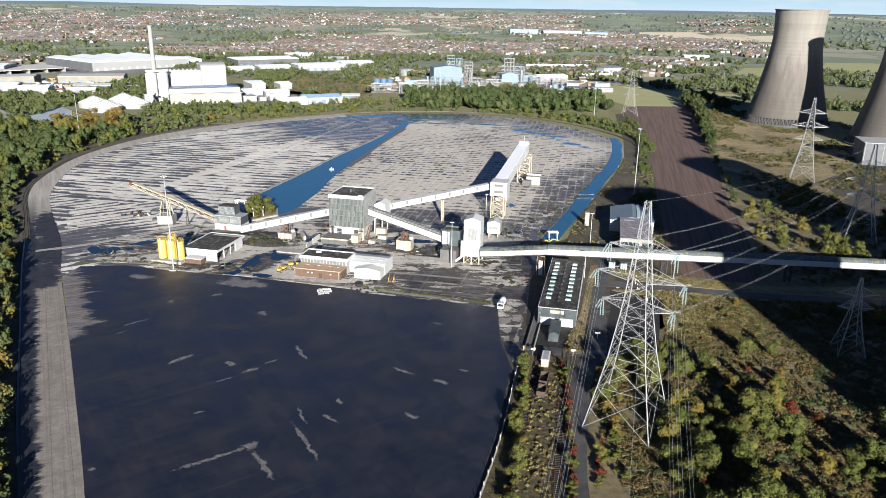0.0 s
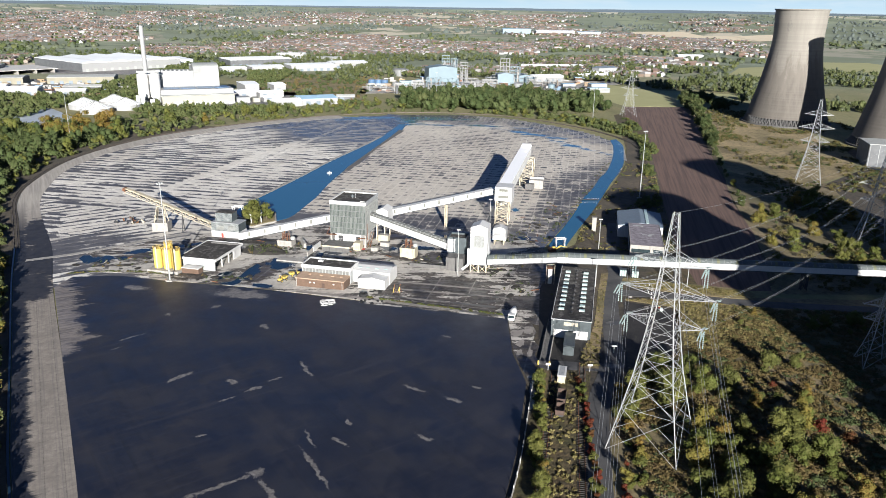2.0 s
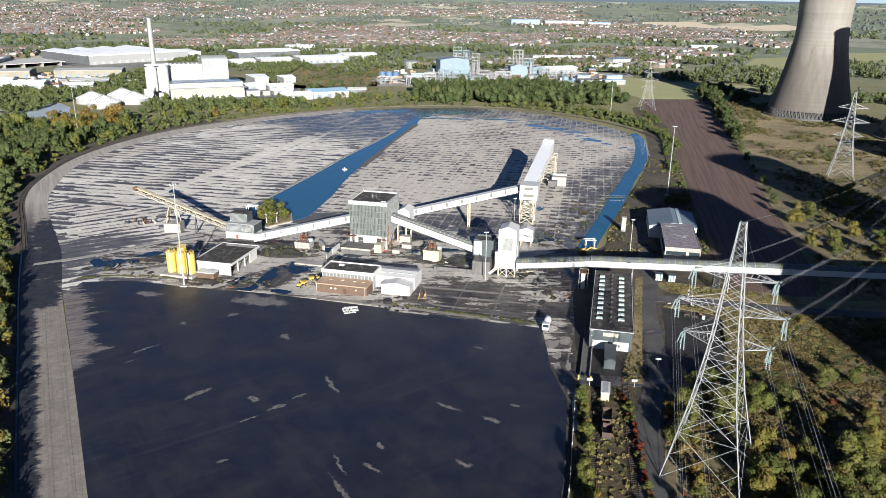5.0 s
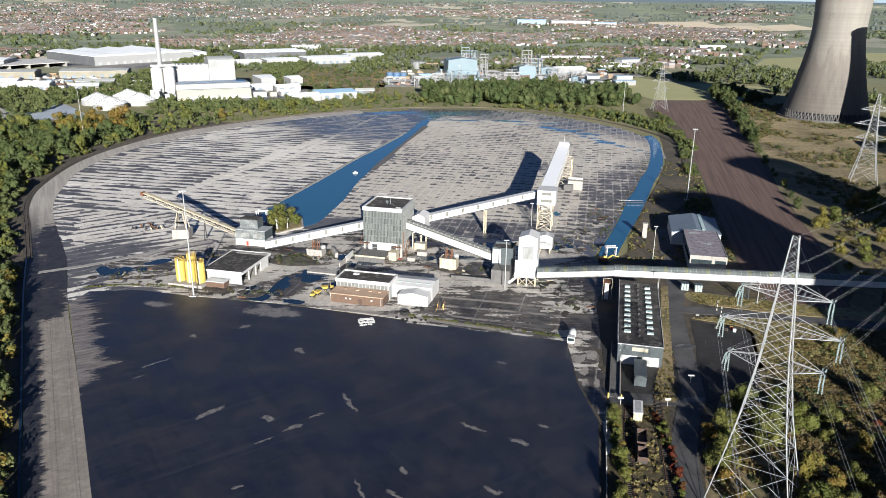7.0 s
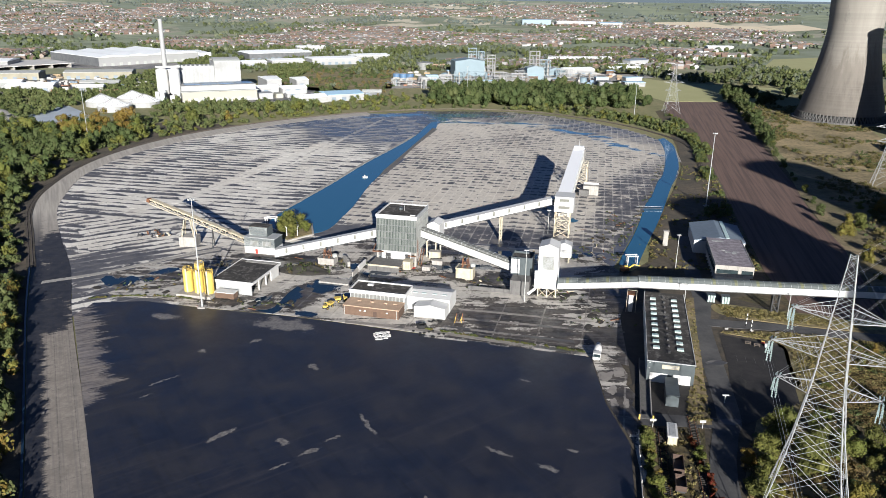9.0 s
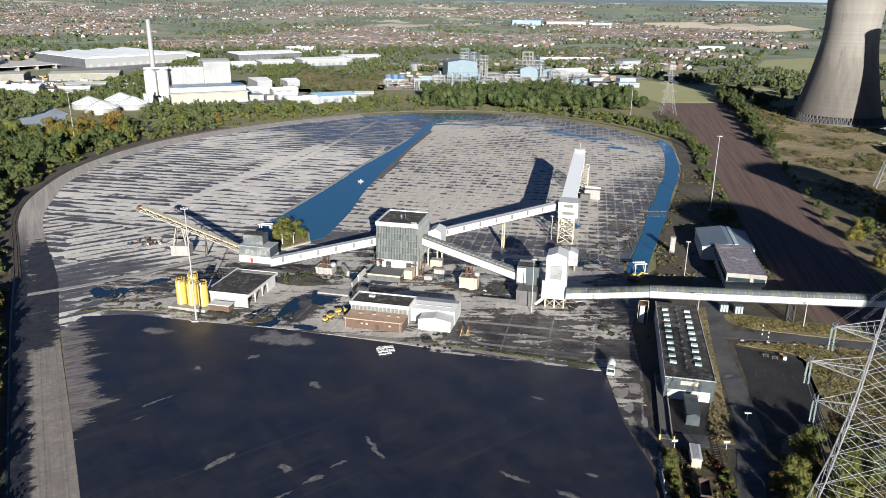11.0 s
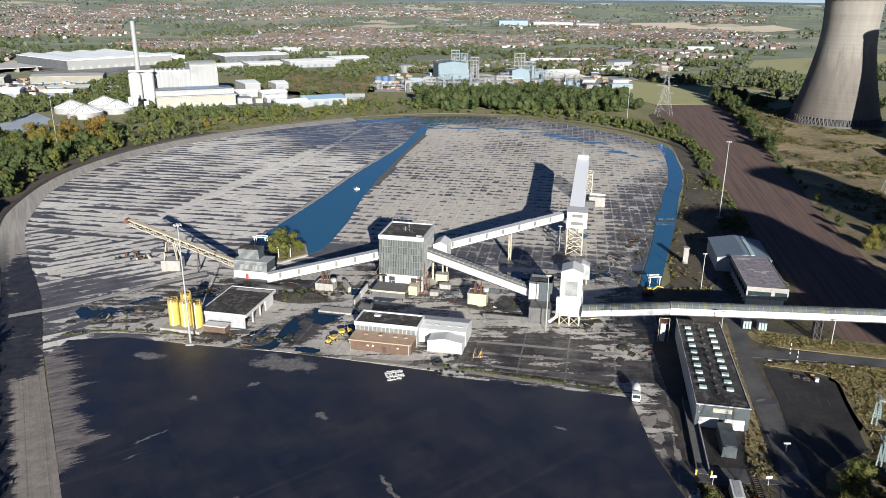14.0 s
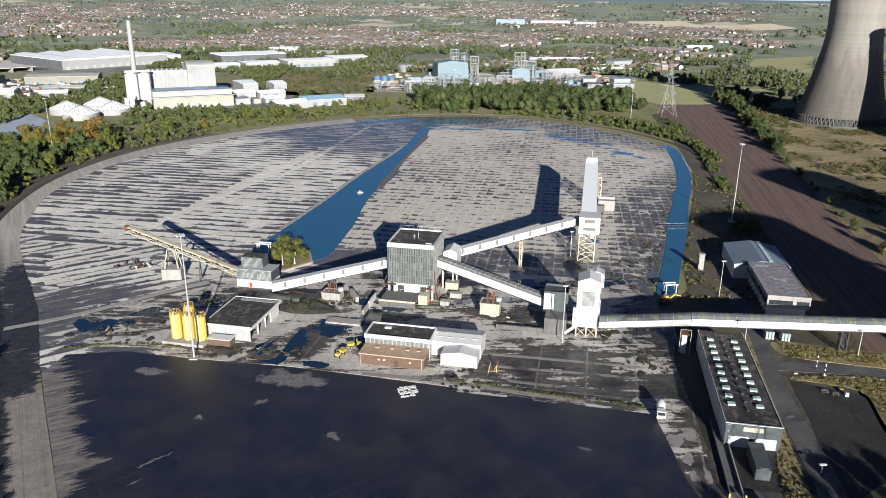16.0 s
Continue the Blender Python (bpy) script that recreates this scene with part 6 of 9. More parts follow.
def warehouse(x, y, yaw, w, d, h, material, label, roof=FARWHITE):
    t = thing("warehouse", x, y, rise(x, y), yaw, label, "warehouse", "warehouses")
    part("wall", boxes((0, w, 0, d, 0, h)), material, t)
    n = max(1, int(d // 34))
    for i in range(n):
        part("roof_bay", gable(bmesh.new(), -0.4, w + 0.4, d * i / n, d * (i + 1) / n - 0.2, h, h + 0.4, h + 2.6), roof, t)
    for i in range(int(w // 12)):
        part("dock_door", boxes((4 + i * 12, 9 + i * 12, -0.3, 0.0, 0, 4.5)), BLUEROOF, t)


SKYROOF = plain("bright_blue_sheet_roof", (0.38, 0.56, 0.70), 0.5, vary=0.15, scale=0.05)
CHEMBLUE = plain("pale_blue_cladding", (0.17, 0.23, 0.26), 0.5, vary=0.12, scale=0.1)
# Roof tone is raised in colour, as low sun barely lights flat tops.
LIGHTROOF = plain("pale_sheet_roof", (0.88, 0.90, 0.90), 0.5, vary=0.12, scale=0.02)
t = thing("distribution_warehouse", -590, 1262, 0, 50, "huge white sheet-clad warehouse with low curved roof bays", "warehouse")
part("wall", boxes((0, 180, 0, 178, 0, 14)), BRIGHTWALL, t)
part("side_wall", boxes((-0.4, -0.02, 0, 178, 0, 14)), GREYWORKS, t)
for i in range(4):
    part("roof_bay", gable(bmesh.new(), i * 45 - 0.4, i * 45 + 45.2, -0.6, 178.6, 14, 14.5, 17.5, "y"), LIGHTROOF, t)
for i in range(12):
    part("dock_door", boxes((6 + i * 14, 11 + i * 14, -0.3, -0.02, 0, 4.8)), LOUVRE, t)
part("annex", gable(bmesh.new(), 182, 225, 30, 120, 0, 10, 13), LIGHTROOF, t)
part("yard_canopy", boxes((-150, -30, 20, 120, 6.0, 6.8)), PALEWALLROOF, t, "flat pale canopy roof")
for i in range(5):
    part("canopy_wall", boxes((-149 + i * 28, -147 + i * 28, 21, 119, 0, 6.0)), CONC, t)
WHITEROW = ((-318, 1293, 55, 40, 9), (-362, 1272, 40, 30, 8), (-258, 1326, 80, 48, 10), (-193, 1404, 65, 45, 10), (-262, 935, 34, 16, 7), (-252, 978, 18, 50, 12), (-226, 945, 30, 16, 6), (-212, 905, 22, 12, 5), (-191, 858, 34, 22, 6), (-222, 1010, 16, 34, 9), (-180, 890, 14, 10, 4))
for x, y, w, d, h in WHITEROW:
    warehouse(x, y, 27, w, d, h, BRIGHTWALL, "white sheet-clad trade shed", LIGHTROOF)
for row in ((-384, 1403, 32, 118, 70, 12, GREYWORKS, "grey sheet-clad distribution shed", LIGHTROOF), (-161, 878, 25, 42, 38, 7, BRIGHTWALL, "white trade unit with a bright blue roof", SKYROOF),
            (-553, 1072, 14, 88, 36, 9, BEIGE, "long beige warehouse with a pale roof", LOUVRE), (-664, 1044, 14, 84, 36, 9, BEIGE, "long beige warehouse with a pale roof", LOUVRE), (-548, 925, 14, 52, 28, 8, BRIGHTWALL, "white sheet-clad trade warehouse", LIGHTROOF), (-600, 960, 14, 46, 24, 7, PALEWORKS, "pale trade shed beside a timber yard", LIGHTROOF), (-488, 982, 14, 46, 14, 6, GREYWORKS, "long low grey timber store", LOUVRE), (-470, 935, 14, 30, 18, 6, PALEWORKS, "pale trade shed beside a timber yard", LIGHTROOF),
            (-800, 1180, 12, 100, 60, 12, PALEWORKS, "grey shed with pale sheet roof", LIGHTROOF), (266, 1308, 28, 52, 34, 6, BRICKC, "red brick trade hall with a pale roof", LIGHTROOF), (276, 1322, 28, 40, 20, 13, BRIGHTWALL, "white upper storey of a trade hall", BLUEROOF), (149, 1187, 22, 50, 28, 9, BRIGHTWALL, "long pale sheet-clad store building", LIGHTROOF),
            (380, 3000, 0, 150, 60, 14, BRIGHTWALL, "far white factory hall", LIGHTROOF), (250, 3010, 0, 110, 40, 18, CHEMBLUE, "far pale blue factory hall", SKYROOF), (540, 2980, 6, 90, 30, 11, BRIGHTWALL, "far white factory shed", SKYROOF), (-345, 1640, 20, 60, 30, 9, BRIGHTWALL, "white shed among woods", LIGHTROOF), (-250, 1560, 12, 50, 26, 8, PALEWORKS, "pale shed among woods", LOUVRE),
            (-128, 925, 6, 22, 10, 5, GREYWORKS, "low grey works unit", LOUVRE), (560, 1790, 0, 60, 24, 9, BRIGHTWALL, "white trade shed on the plain", LIGHTROOF), (150, 1420, 8, 120, 24, 8, BRIGHTWALL, "white row of works units", LIGHTROOF), (230, 1260, 14, 60, 14, 6, PALEWORKS, "pale row of works units", LIGHTROOF)):
    warehouse(*row)
for x, y in ((-391, 829), (-364, 797), (-371, 860), (-346, 830)):
    t = thing("domed_tank", x, y, 0, 0, "white domed storage tank", "tank", "domed tanks")
    part("drum", lathe(bmesh.new(), [(16, 0), (16, 5.5)], 28), FARWHITE, t)
    part("dome", lathe(bmesh.new(), [(16.2, 5.5), (8, 8.7), (0.6, 12.5)], 28), LIGHTROOF, t)
    for i in range(14):
        a = 2 * math.pi * i / 14
        part("rib", beams([((16 * math.cos(a), 16 * math.sin(a), 5.7), (8 * math.cos(a), 8 * math.sin(a), 9.0)), ((8 * math.cos(a), 8 * math.sin(a), 9.0), (0.6 * math.cos(a), 0.6 * math.sin(a), 12.7))], 0.4), PALEWORKS, t)

# chemical works: frames, columns, vessels and pipe racks
rnd = random.Random(11)


TANSTEEL = plain("weathered_tan_steel", (0.20, 0.16, 0.125), 0.7, vary=0.4, scale=0.3)


def process_unit(x, y, w, d, h, floors):
    t = thing("process_unit", x, y, 0, rnd.uniform(-8, 18), "open steel process structure with vessels and pipes", "process plant", "process units")
    bm = bmesh.new()
    for i in range(4):
        for j in range(3):
            beam(bm, (w * i / 3, d * j / 2, 0), (w * i / 3, d * j / 2, h * (1 if i != 1 else 0.8)), 0.5)
    for f in range(1, floors + 1):
        z = h * f / floors * 0.98
        for j in range(3):
            beam(bm, (0, d * j / 2, z), (w, d * j / 2, z), 0.5)
        for i in range(4):
            beam(bm, (w * i / 3, 0, z), (w * i / 3, d, z), 0.4)
        beam(bm, (0, 0, z), (w / 3, 0, z - h / floors), 0.25)
    part("steel_frame", bm, rnd.choice([CHEMBLUE, PALEWORKS, PALEWORKS, BRIGHTWALL]), t)
    for q in range(rnd.randint(3, 6)):
        r, hh = rnd.uniform(0.8, 2.2), rnd.uniform(0.4, 0.95) * h
        part("vessel", lathe(bmesh.new(), [(r, 0), (r, hh), (r * 0.4, hh + r * 0.6)], 14, rnd.uniform(0, w), rnd.uniform(0, d)), rnd.choice([PALEWORKS, PALEWORKS, BRIGHTWALL, CONC, GREYWORKS, TANSTEEL, CHEMBLUE]), t)
    for q in range(9):
        z = rnd.uniform(2, h * 0.7)
        part("pipe", beams([((-rnd.uniform(0, 14), rnd.uniform(0, d), z), (w + rnd.uniform(0, 14), rnd.uniform(0, d), z))], 0.45), rnd.choice([PALEWORKS, TANSTEEL, PALEWORKS, GREYWORKS]), t)


for x, y, w, d, h, f in ((-62, 1010, 20, 12, 13, 3), (-40, 1020, 16, 12, 16, 4), (-20, 1030, 18, 12, 20, 4), (2, 1200, 12, 10, 39, 8), (17, 1200, 9, 9, 34, 7), (30, 1186, 12, 10, 30, 6), (34, 1070, 20, 12, 15, 3), (60, 1090, 22, 12, 12, 3), (88, 1130, 14, 12, 40, 7), (104, 1132, 14, 12, 28, 5), (130, 1120, 22, 14, 15, 3), (-100, 1035, 26, 12, 9, 2), (0, 1085, 24, 12, 14, 3), (70, 1130, 24, 12, 12, 3), (-30, 1065, 20, 12, 12, 3), (160, 1130, 24, 14, 11, 3)):
    process_unit(x, y, w, d, h, f)
for row in ((-18, 1152, 12, 44, 34, 23), (84, 1124, 8, 24, 20, 17), (112, 1140, 12, 30, 24, 13)):
    x, y, yaw, w, d, h = row
    t = thing("process_hall", x, y, 0, yaw, "pale blue clad process hall", "industrial building", "process halls")
    part("wall", gable(bmesh.new(), 0, w, 0, d, 0, h, h + 3, "y"), CHEMBLUE, t)
for i in range(9):
    x, y, r = rnd.uniform(-70, 200), rnd.uniform(1050, 1190), rnd.uniform(4, 8)
    t = thing("storage_tank", x, y, 0, 0, "round pale storage tank", "tank", "storage tanks")
    part("drum", lathe(bmesh.new(), [(r, 0), (r, r * 1.2), (r * 0.3, r * 1.45)], 20), rnd.choice([PALEWORKS, PALEWORKS, CHEMBLUE]), t)
for i in range(26):
    x, y = rnd.uniform(-90, 240), rnd.uniform(1030, 1230)
    w, d, h = rnd.uniform(10, 30), rnd.uniform(8, 16), rnd.uniform(4, 10)
    t = thing("works_building", x, y, 0, rnd.uniform(0, 15), "low flat-roofed works building", "industrial building", "works buildings")
    part("wall", boxes((0, w, 0, d, 0, h)), rnd.choice([PALEWORKS, BRIGHTWALL, BRICKC, CHEMBLUE, PALEWORKS]), t)
    part("roof", boxes((-0.2, w + 0.2, -0.2, d + 0.2, h, h + 0.4)), rnd.choice([PALEWORKS, LIGHTROOF, SKYROOF, PALEWORKS]), t)
for x, y, r, h in ((-66, 1275, 13, 11), (-20, 1290, 12, 11), (-92, 1120, 5, 8), (-102, 1122, 5, 8), (-82, 1118, 5, 8)):
    t = thing("storage_tank", x, y, 0, 0, "round pale storage tank" if r > 6 else "blue round storage tank", "tank", "storage tanks")
    part("drum", lathe(bmesh.new(), [(r, 0), (r, h)], 24), PALEWORKS if r > 6 else SOLAR, t)
    part("lid", lathe(bmesh.new(), [(r + 0.2, h), (r * 0.4, h + 1.2)], 24), PALEWORKS, t)
t = thing("pump_house", -56, 1268, 0, 10, "red brick pump house between tanks", "industrial building")
part("wall", boxes((0, 24, 0, 12, 0, 8)), BRICKC, t)
part("roof", boxes((-0.3, 24.3, -0.3, 12.3, 8, 8.5)), CLAYROOF, t)
# White hall: the grey of its walls stands in for shade on them.
t = thing("white_site_hall", 336, 560, 0, -15, "white hall at a cooling tower's foot, walls greyed for shade", "hall")
part("wall", boxes((-14, 40, 0, 30, 0, 17)), GREYWORKS, t)
for i in range(9):
    part("wall_rib", boxes((-13.5 + i * 6.5, -13.1 + i * 6.5, -0.3, -0.02, 0.3, 16.6)), GREYCLAD, t)
part("roof", boxes((-14.3, 40.3, -0.3, 30.3, 17, 17.5)), LOUVRE, t)

def inside(x, y, poly):
    hit = False
    for (x0, y0), (x1, y1) in zip(poly, poly[1:] + poly[:1]):
        if (y0 > y) != (y1 > y) and x < (x1 - x0) * (y - y0) / (y1 - y0) + x0:
            hit = not hit
    return hit


# ---- towns ----
rnd = random.Random(5)
hv, hf, hi = [], [], []
wv, wf, wi = [], [], []


def town_house(x, y, z, yaw, w, d, h, white):
    c, s = math.cos(yaw), math.sin(yaw)
    o = len(hv)
    tr = lambda a, b, q: (x + a * c - b * s, y + a * s + b * c, z + q)
    e = 0.3
    hv.extend([tr(0, 0, 0), tr(w, 0, 0), tr(w, d, 0), tr(0, d, 0), tr(0, 0, h), tr(w, 0, h), tr(w, d, h), tr(0, d, h)])
    hv.extend([tr(0, d / 2, h + d * 0.38), tr(w, d / 2, h + d * 0.38)])
    hf.extend([(o, o + 1, o + 5, o + 4), (o + 1, o + 2, o + 6, o + 9, o + 5), (o + 2, o + 3, o + 7, o + 6), (o + 3, o, o + 4, o + 8, o + 7)])
    p = len(wv)
    wv.extend([tr(-e, -e, h - 0.15), tr(w + e, -e, h - 0.15), tr(w + e, d + e, h - 0.15), tr(-e, d + e, h - 0.15), tr(-e, d / 2, h + d * 0.38 + 0.1), tr(w + e, d / 2, h + d * 0.38 + 0.1)])
    wf.extend([(p, p + 1, p + 5, p + 4), (p + 2, p + 3, p + 4, p + 5)])


FIELDS = [[(735, 3200), (790, 2820), (880, 2700), (1110, 2580), (1300, 2680), (1330, 3010), (1040, 3210)], [(740, 1540), (820, 1380), (1020, 1600), (1000, 1780), (860, 1780)], [(170, 1095), (255, 1200), (300, 1120), (430, 1060), (345, 910), (215, 900)], [(530, 1392), (620, 1570), (785, 1650), (585, 1265)]]


def in_field(x, y):
    return any(inside(x, y, p) for p in FIELDS)


spots = []
for street in range(2500):
    # streets fill a fan beyond the works
    r = 1350 + 3000 * rnd.random() ** 1.15
    ang = radians(rnd.uniform(-36, 36))
    x, y = r * math.sin(ang), r * math.cos(ang)
    if in_field(x, y) or noise.noise(Vector((x * 0.0018, y * 0.0018, 1.7))) < -0.12 or (x < -120 and r < 1560) or (x > 0.30 * y and r < 1900) or (x > 0.42 * y):
        continue
    yaw = noise.noise(Vector((x * 0.002, y * 0.002, 9))) * 3.0 + (math.pi / 2 if rnd.random() < 0.4 else 0)
    for i in range(rnd.randint(6, 13)):
        for side in (0, 1):
            if rnd.random() < 0.12:
                continue
            u, v = i * 12.5, side * 24
            hx, hy = x + u * math.cos(yaw) - v * math.sin(yaw), y + u * math.sin(yaw) + v * math.cos(yaw)
            town_house(hx, hy, rise(hx, hy) - 0.5, yaw + rnd.uniform(-0.05, 0.05), rnd.uniform(7, 12), rnd.uniform(7, 9), rnd.uniform(4.6, 6), 0)
            if rnd.random() < 0.85:
                spots.append((hx + rnd.uniform(-12, 12), hy + rnd.uniform(-12, 12)))
me = bpy.data.meshes.new("town_houses")
n1 = len(hv)
me.from_pydata(hv + wv, [], hf + [tuple(i + n1 for i in f) for f in wf])
me.materials.append(WALLS)
me.materials.append(ROOFS)
me.polygons.foreach_set("material_index", [0] * len(hf) + [1] * len(wf))
tagged(new("town_houses", me), "rows of red brick and white rendered houses", "houses", kind="stuff")


# ---- trees ----
ico = bmesh.new()
bmesh.ops.create_icosphere(ico, subdivisions=2, radius=1.0)
FV = np.array([v.co[:] for v in ico.verts])
FF = np.array([[v.index for v in f.verts] for f in ico.faces])
ico.free()
rng = np.random.default_rng(3)


ico = bmesh.new()
bmesh.ops.create_icosphere(ico, subdivisions=1, radius=1.0)
LV = np.array([v.co[:] for v in ico.verts])
LF = np.array([[v.index for v in f.verts] for f in ico.faces])
ico.free()


def leaf_cloud(rng, count, rx, ry, rz, z0, size, lobes=9):
    """Leaf faces scattered over the lobes of a crown."""
    cs = [(rng.uniform(-0.55, 0.55) * rx, rng.uniform(-0.55, 0.55) * ry, z0 + rz * (0.5 + rng.uniform(-0.55, 0.55)), rng.uniform(0.34, 0.6)) for _ in range(lobes)]
    vs, fs = [], []
    for i in range(count):
        cx, cy, cz, s = cs[rng.randrange(lobes)]
        d = Vector((rng.gauss(0, 1), rng.gauss(0, 1), rng.gauss(0.15, 1))).normalized()
        q = rng.uniform(0.72, 1.05)
        c = Vector((cx + d.x * rx * s * q, cy + d.y * ry * s * q, cz + d.z * rz * 0.55 * s * q))
        n = (d + Vector((rng.gauss(0, 0.45), rng.gauss(0, 0.45), rng.gauss(0.2, 0.45)))).normalized()
        a = n.orthogonal().normalized()
        a.rotate(Matrix.Rotation(rng.uniform(0, 6.28), 3, n))
        b = n.cross(a)
        w = size * rng.uniform(0.6, 1.3)
        o = len(vs)
        vs.extend([c - a * w, c - b * w * 0.6, c + a * w, c + b * w * 0.6])
        fs.append((o, o + 1, o + 2, o + 3))
    for cx, cy, cz, s in cs:
        o = len(vs)
        vs.extend([Vector((cx + v[0] * rx * s * 0.6 * rng.uniform(0.75, 1.2), cy + v[1] * ry * s * 0.6 * rng.uniform(0.75, 1.2), cz + v[2] * rz * 0.34 * s * rng.uniform(0.85, 1.15))) for v in LV])
        fs.extend([tuple(int(q) + o for q in f) for f in LF])
    return vs, fs


def tree_mesh(name, seed, count, rx, rz, z0, size, mat, lobes=9):
    rng = random.Random(seed)
    vs, fs = leaf_cloud(rng, count, rx, rx, rz, z0, size, lobes)
    me = bpy.data.meshes.new(name)
    me.from_pydata(vs, [], fs)
    me.materials.append(mat)
    return me


def trunk_mesh(seed, h, r):
    rng = random.Random(seed)
    bm = bmesh.new()
    lathe(bm, [(r, 0), (r * 0.7, h * 0.5), (r * 0.3, h)], 7)
    for i in range(5):
        a = rng.uniform(0, 6.28)
        beam(bm, (0, 0, h * rng.uniform(0.4, 0.8)), (math.cos(a) * h * 0.35, math.sin(a) * h * 0.35, h * rng.uniform(0.9, 1.15)), r * 0.5)
    me = bpy.data.meshes.new("trunk")
    bm.to_mesh(me)
    bm.free()
    me.materials.append(BARK)
    return me


KINDS = {
    "green": [(tree_mesh("crown", s, 2000, 3.6, 6.0, 1.0, 0.24, LEAF, 13), trunk_mesh(s, 4.5, 0.22)) for s in (1, 2, 3)],
    "dark": [(tree_mesh("crown", s, 2000, 4.2, 7.5, 1.4, 0.29, LEAF_DARK, 13), trunk_mesh(s, 5.5, 0.3)) for s in (4, 5, 6)],
    "gold": [(tree_mesh("crown", s, 1700, 3.2, 5.4, 0.8, 0.25, LEAF_GOLD, 11), trunk_mesh(s, 4.0, 0.2)) for s in (7, 8)],
    "red": [(tree_mesh("crown", s, 1300, 2.0, 2.4, 0.2, 0.21, LEAF_RED, 7), trunk_mesh(s, 1.6, 0.1)) for s in (9,)],
    "bush": [(tree_mesh("crown", s, 1400, 2.6, 3.0, 0.0, 0.21, LEAF, 9), trunk_mesh(s, 1.8, 0.12)) for s in (10, 11)],
}
LABELS = {"green": "green broadleaf tree growing in rough scrub", "dark": "dark green broadleaf tree in a dense belt", "gold": "small tree turning gold and orange", "red": "low bush with red autumn leaves", "bush": "rounded green bush on rough ground"}
rnd = random.Random(21)


def tree(kind, x, y, size=1.0, z=0.0, group="trees"):
    crown, trunk = rnd.choice(KINDS[kind])
    t = thing("bush" if kind in ("red", "bush") else "tree", x, y, z, rnd.uniform(0, 360), LABELS[kind], "bush" if kind in ("red", "bush") else "tree", group)
    s = size * rnd.uniform(0.8, 1.2)
    t.scale = (s * rnd.uniform(0.9, 1.1), s * rnd.uniform(0.9, 1.1), s)
    for nm, me in (("trunk", trunk), ("crown", crown)):
        ob = new(nm, me)
        ob.parent = t


# scrub beside the near pylon
SCRUB_AREA = [(58, 128), (165, 128), (180, 270), (125, 268), (104, 240), (80, 236), (66, 222), (56, 200), (60, 175)]
made = 0
while made < 200:
    x, y = rnd.uniform(50, 180), rnd.uniform(125, 275)
    if not inside(x, y, SCRUB_AREA) or math.hypot(x - 54, y - 187) < 9:
        continue
    dens = noise.noise(Vector((x * 0.03, y * 0.03, 0.5)))
    hill = y > 214 and x < 132
    if dens < (-0.35 if y < 195 else 0.0) or (hill and rnd.random() < 0.8):
        continue
    kind = rnd.choices(["green", "bush", "gold", "red"], [5.5, 7, 3.0, 1.3])[0]
    tree(kind, x, y, rnd.uniform(0.75, 1.3) if y < 196 else rnd.uniform(0.5, 0.8), group="scrub trees")
    made += 1
under = []
while len(under) < 4400:
    x, y = rnd.uniform(46, 180), rnd.uniform(120, 290)
    if inside(x, y, [(46, 120), (170, 120), (190, 273), (128, 280), (104, 274), (98, 255), (80, 242), (60, 224), (47.5, 203), (41, 178), (38, 160)]) and math.hypot(x - 54, y - 187) > 5:
        under.append((x, y, rnd.uniform(1.2, 3.0), rnd.uniform(0.3, 0.8 if y > 214 else 1.2)))
UNDER = under
for x, y, q in ((67, 225.5, 1.2), (52, 201, 1.0), (55, 209, 1.1), (48, 195, 0.8), (59, 216, 0.8), (64, 205, 1.2), (70, 214, 1.3), (77, 212, 1.2), (86, 216, 1.0), (75, 223, 0.9), (61, 219, 0.9), (104, 228, 0.8)):
    tree("green", x, y, q, group="scrub trees")
for i in range(34):
    y = rnd.uniform(150, 222)
    tree(rnd.choice(["bush", "bush", "red", "gold"]), np.interp(y, [150, 200, 222], [37, 46.5, 55]) + rnd.uniform(0.5, 9), y, rnd.uniform(0.35, 0.75), group="scrub trees")
# strip of saplings beside the tracks
for i in range(34):
    s = i / 33
    tree(rnd.choice(["green", "bush", "bush", "gold"]), 15.5 + 13 * s + rnd.uniform(-1.2, 1.2), 140 + 85 * s, rnd.uniform(0.4, 0.75), group="trackside bushes")
for i in range(30):
    s = i / 29
    tree(rnd.choice(["red", "bush", "red"]), 31.5 + 9 * s + rnd.uniform(-1, 1), 142 + 78 * s, rnd.uniform(0.5, 0.8), group="trackside bushes")
# a few single trees stand out from the woods
for x, y, kind, s in ((-233, 742, "gold", 1.5), (-300, 668, "gold", 2.89), (-308, 650, "gold", 2.55), (-322, 655, "gold", 2.72), (-352, 668, "gold", 2.55), (-340, 660, "gold", 2.55), (-315, 640, "gold", 2.21), (-290, 655, "gold", 1.4), (-330, 690, "gold", 2.38), (-180, 800, "green", 1.6), (-205, 790, "green", 1.7), (-258, 715, "green", 1.5), (-140, 850, "bush", 2.0)):
    tree(kind, x, y, s, group="belt trees")
for i in range(70):
    y = rnd.uniform(640, 925) if i < 55 else rnd.uniform(440, 640)
    tree(rnd.choice(["green", "bush", "dark", "dark"]), np.interp(y, FIELD_Y, FIELD_RIGHT) + rnd.uniform(2, 12 if i < 55 else 6), y, rnd.uniform(0.7, 1.3) if i < 55 else rnd.uniform(0.3, 0.6), group="field edge trees")
for i in range(34):
    tree("dark", rnd.uniform(296, 348), rnd.uniform(890, 985), rnd.uniform(0.9, 1.4), group="field edge trees")
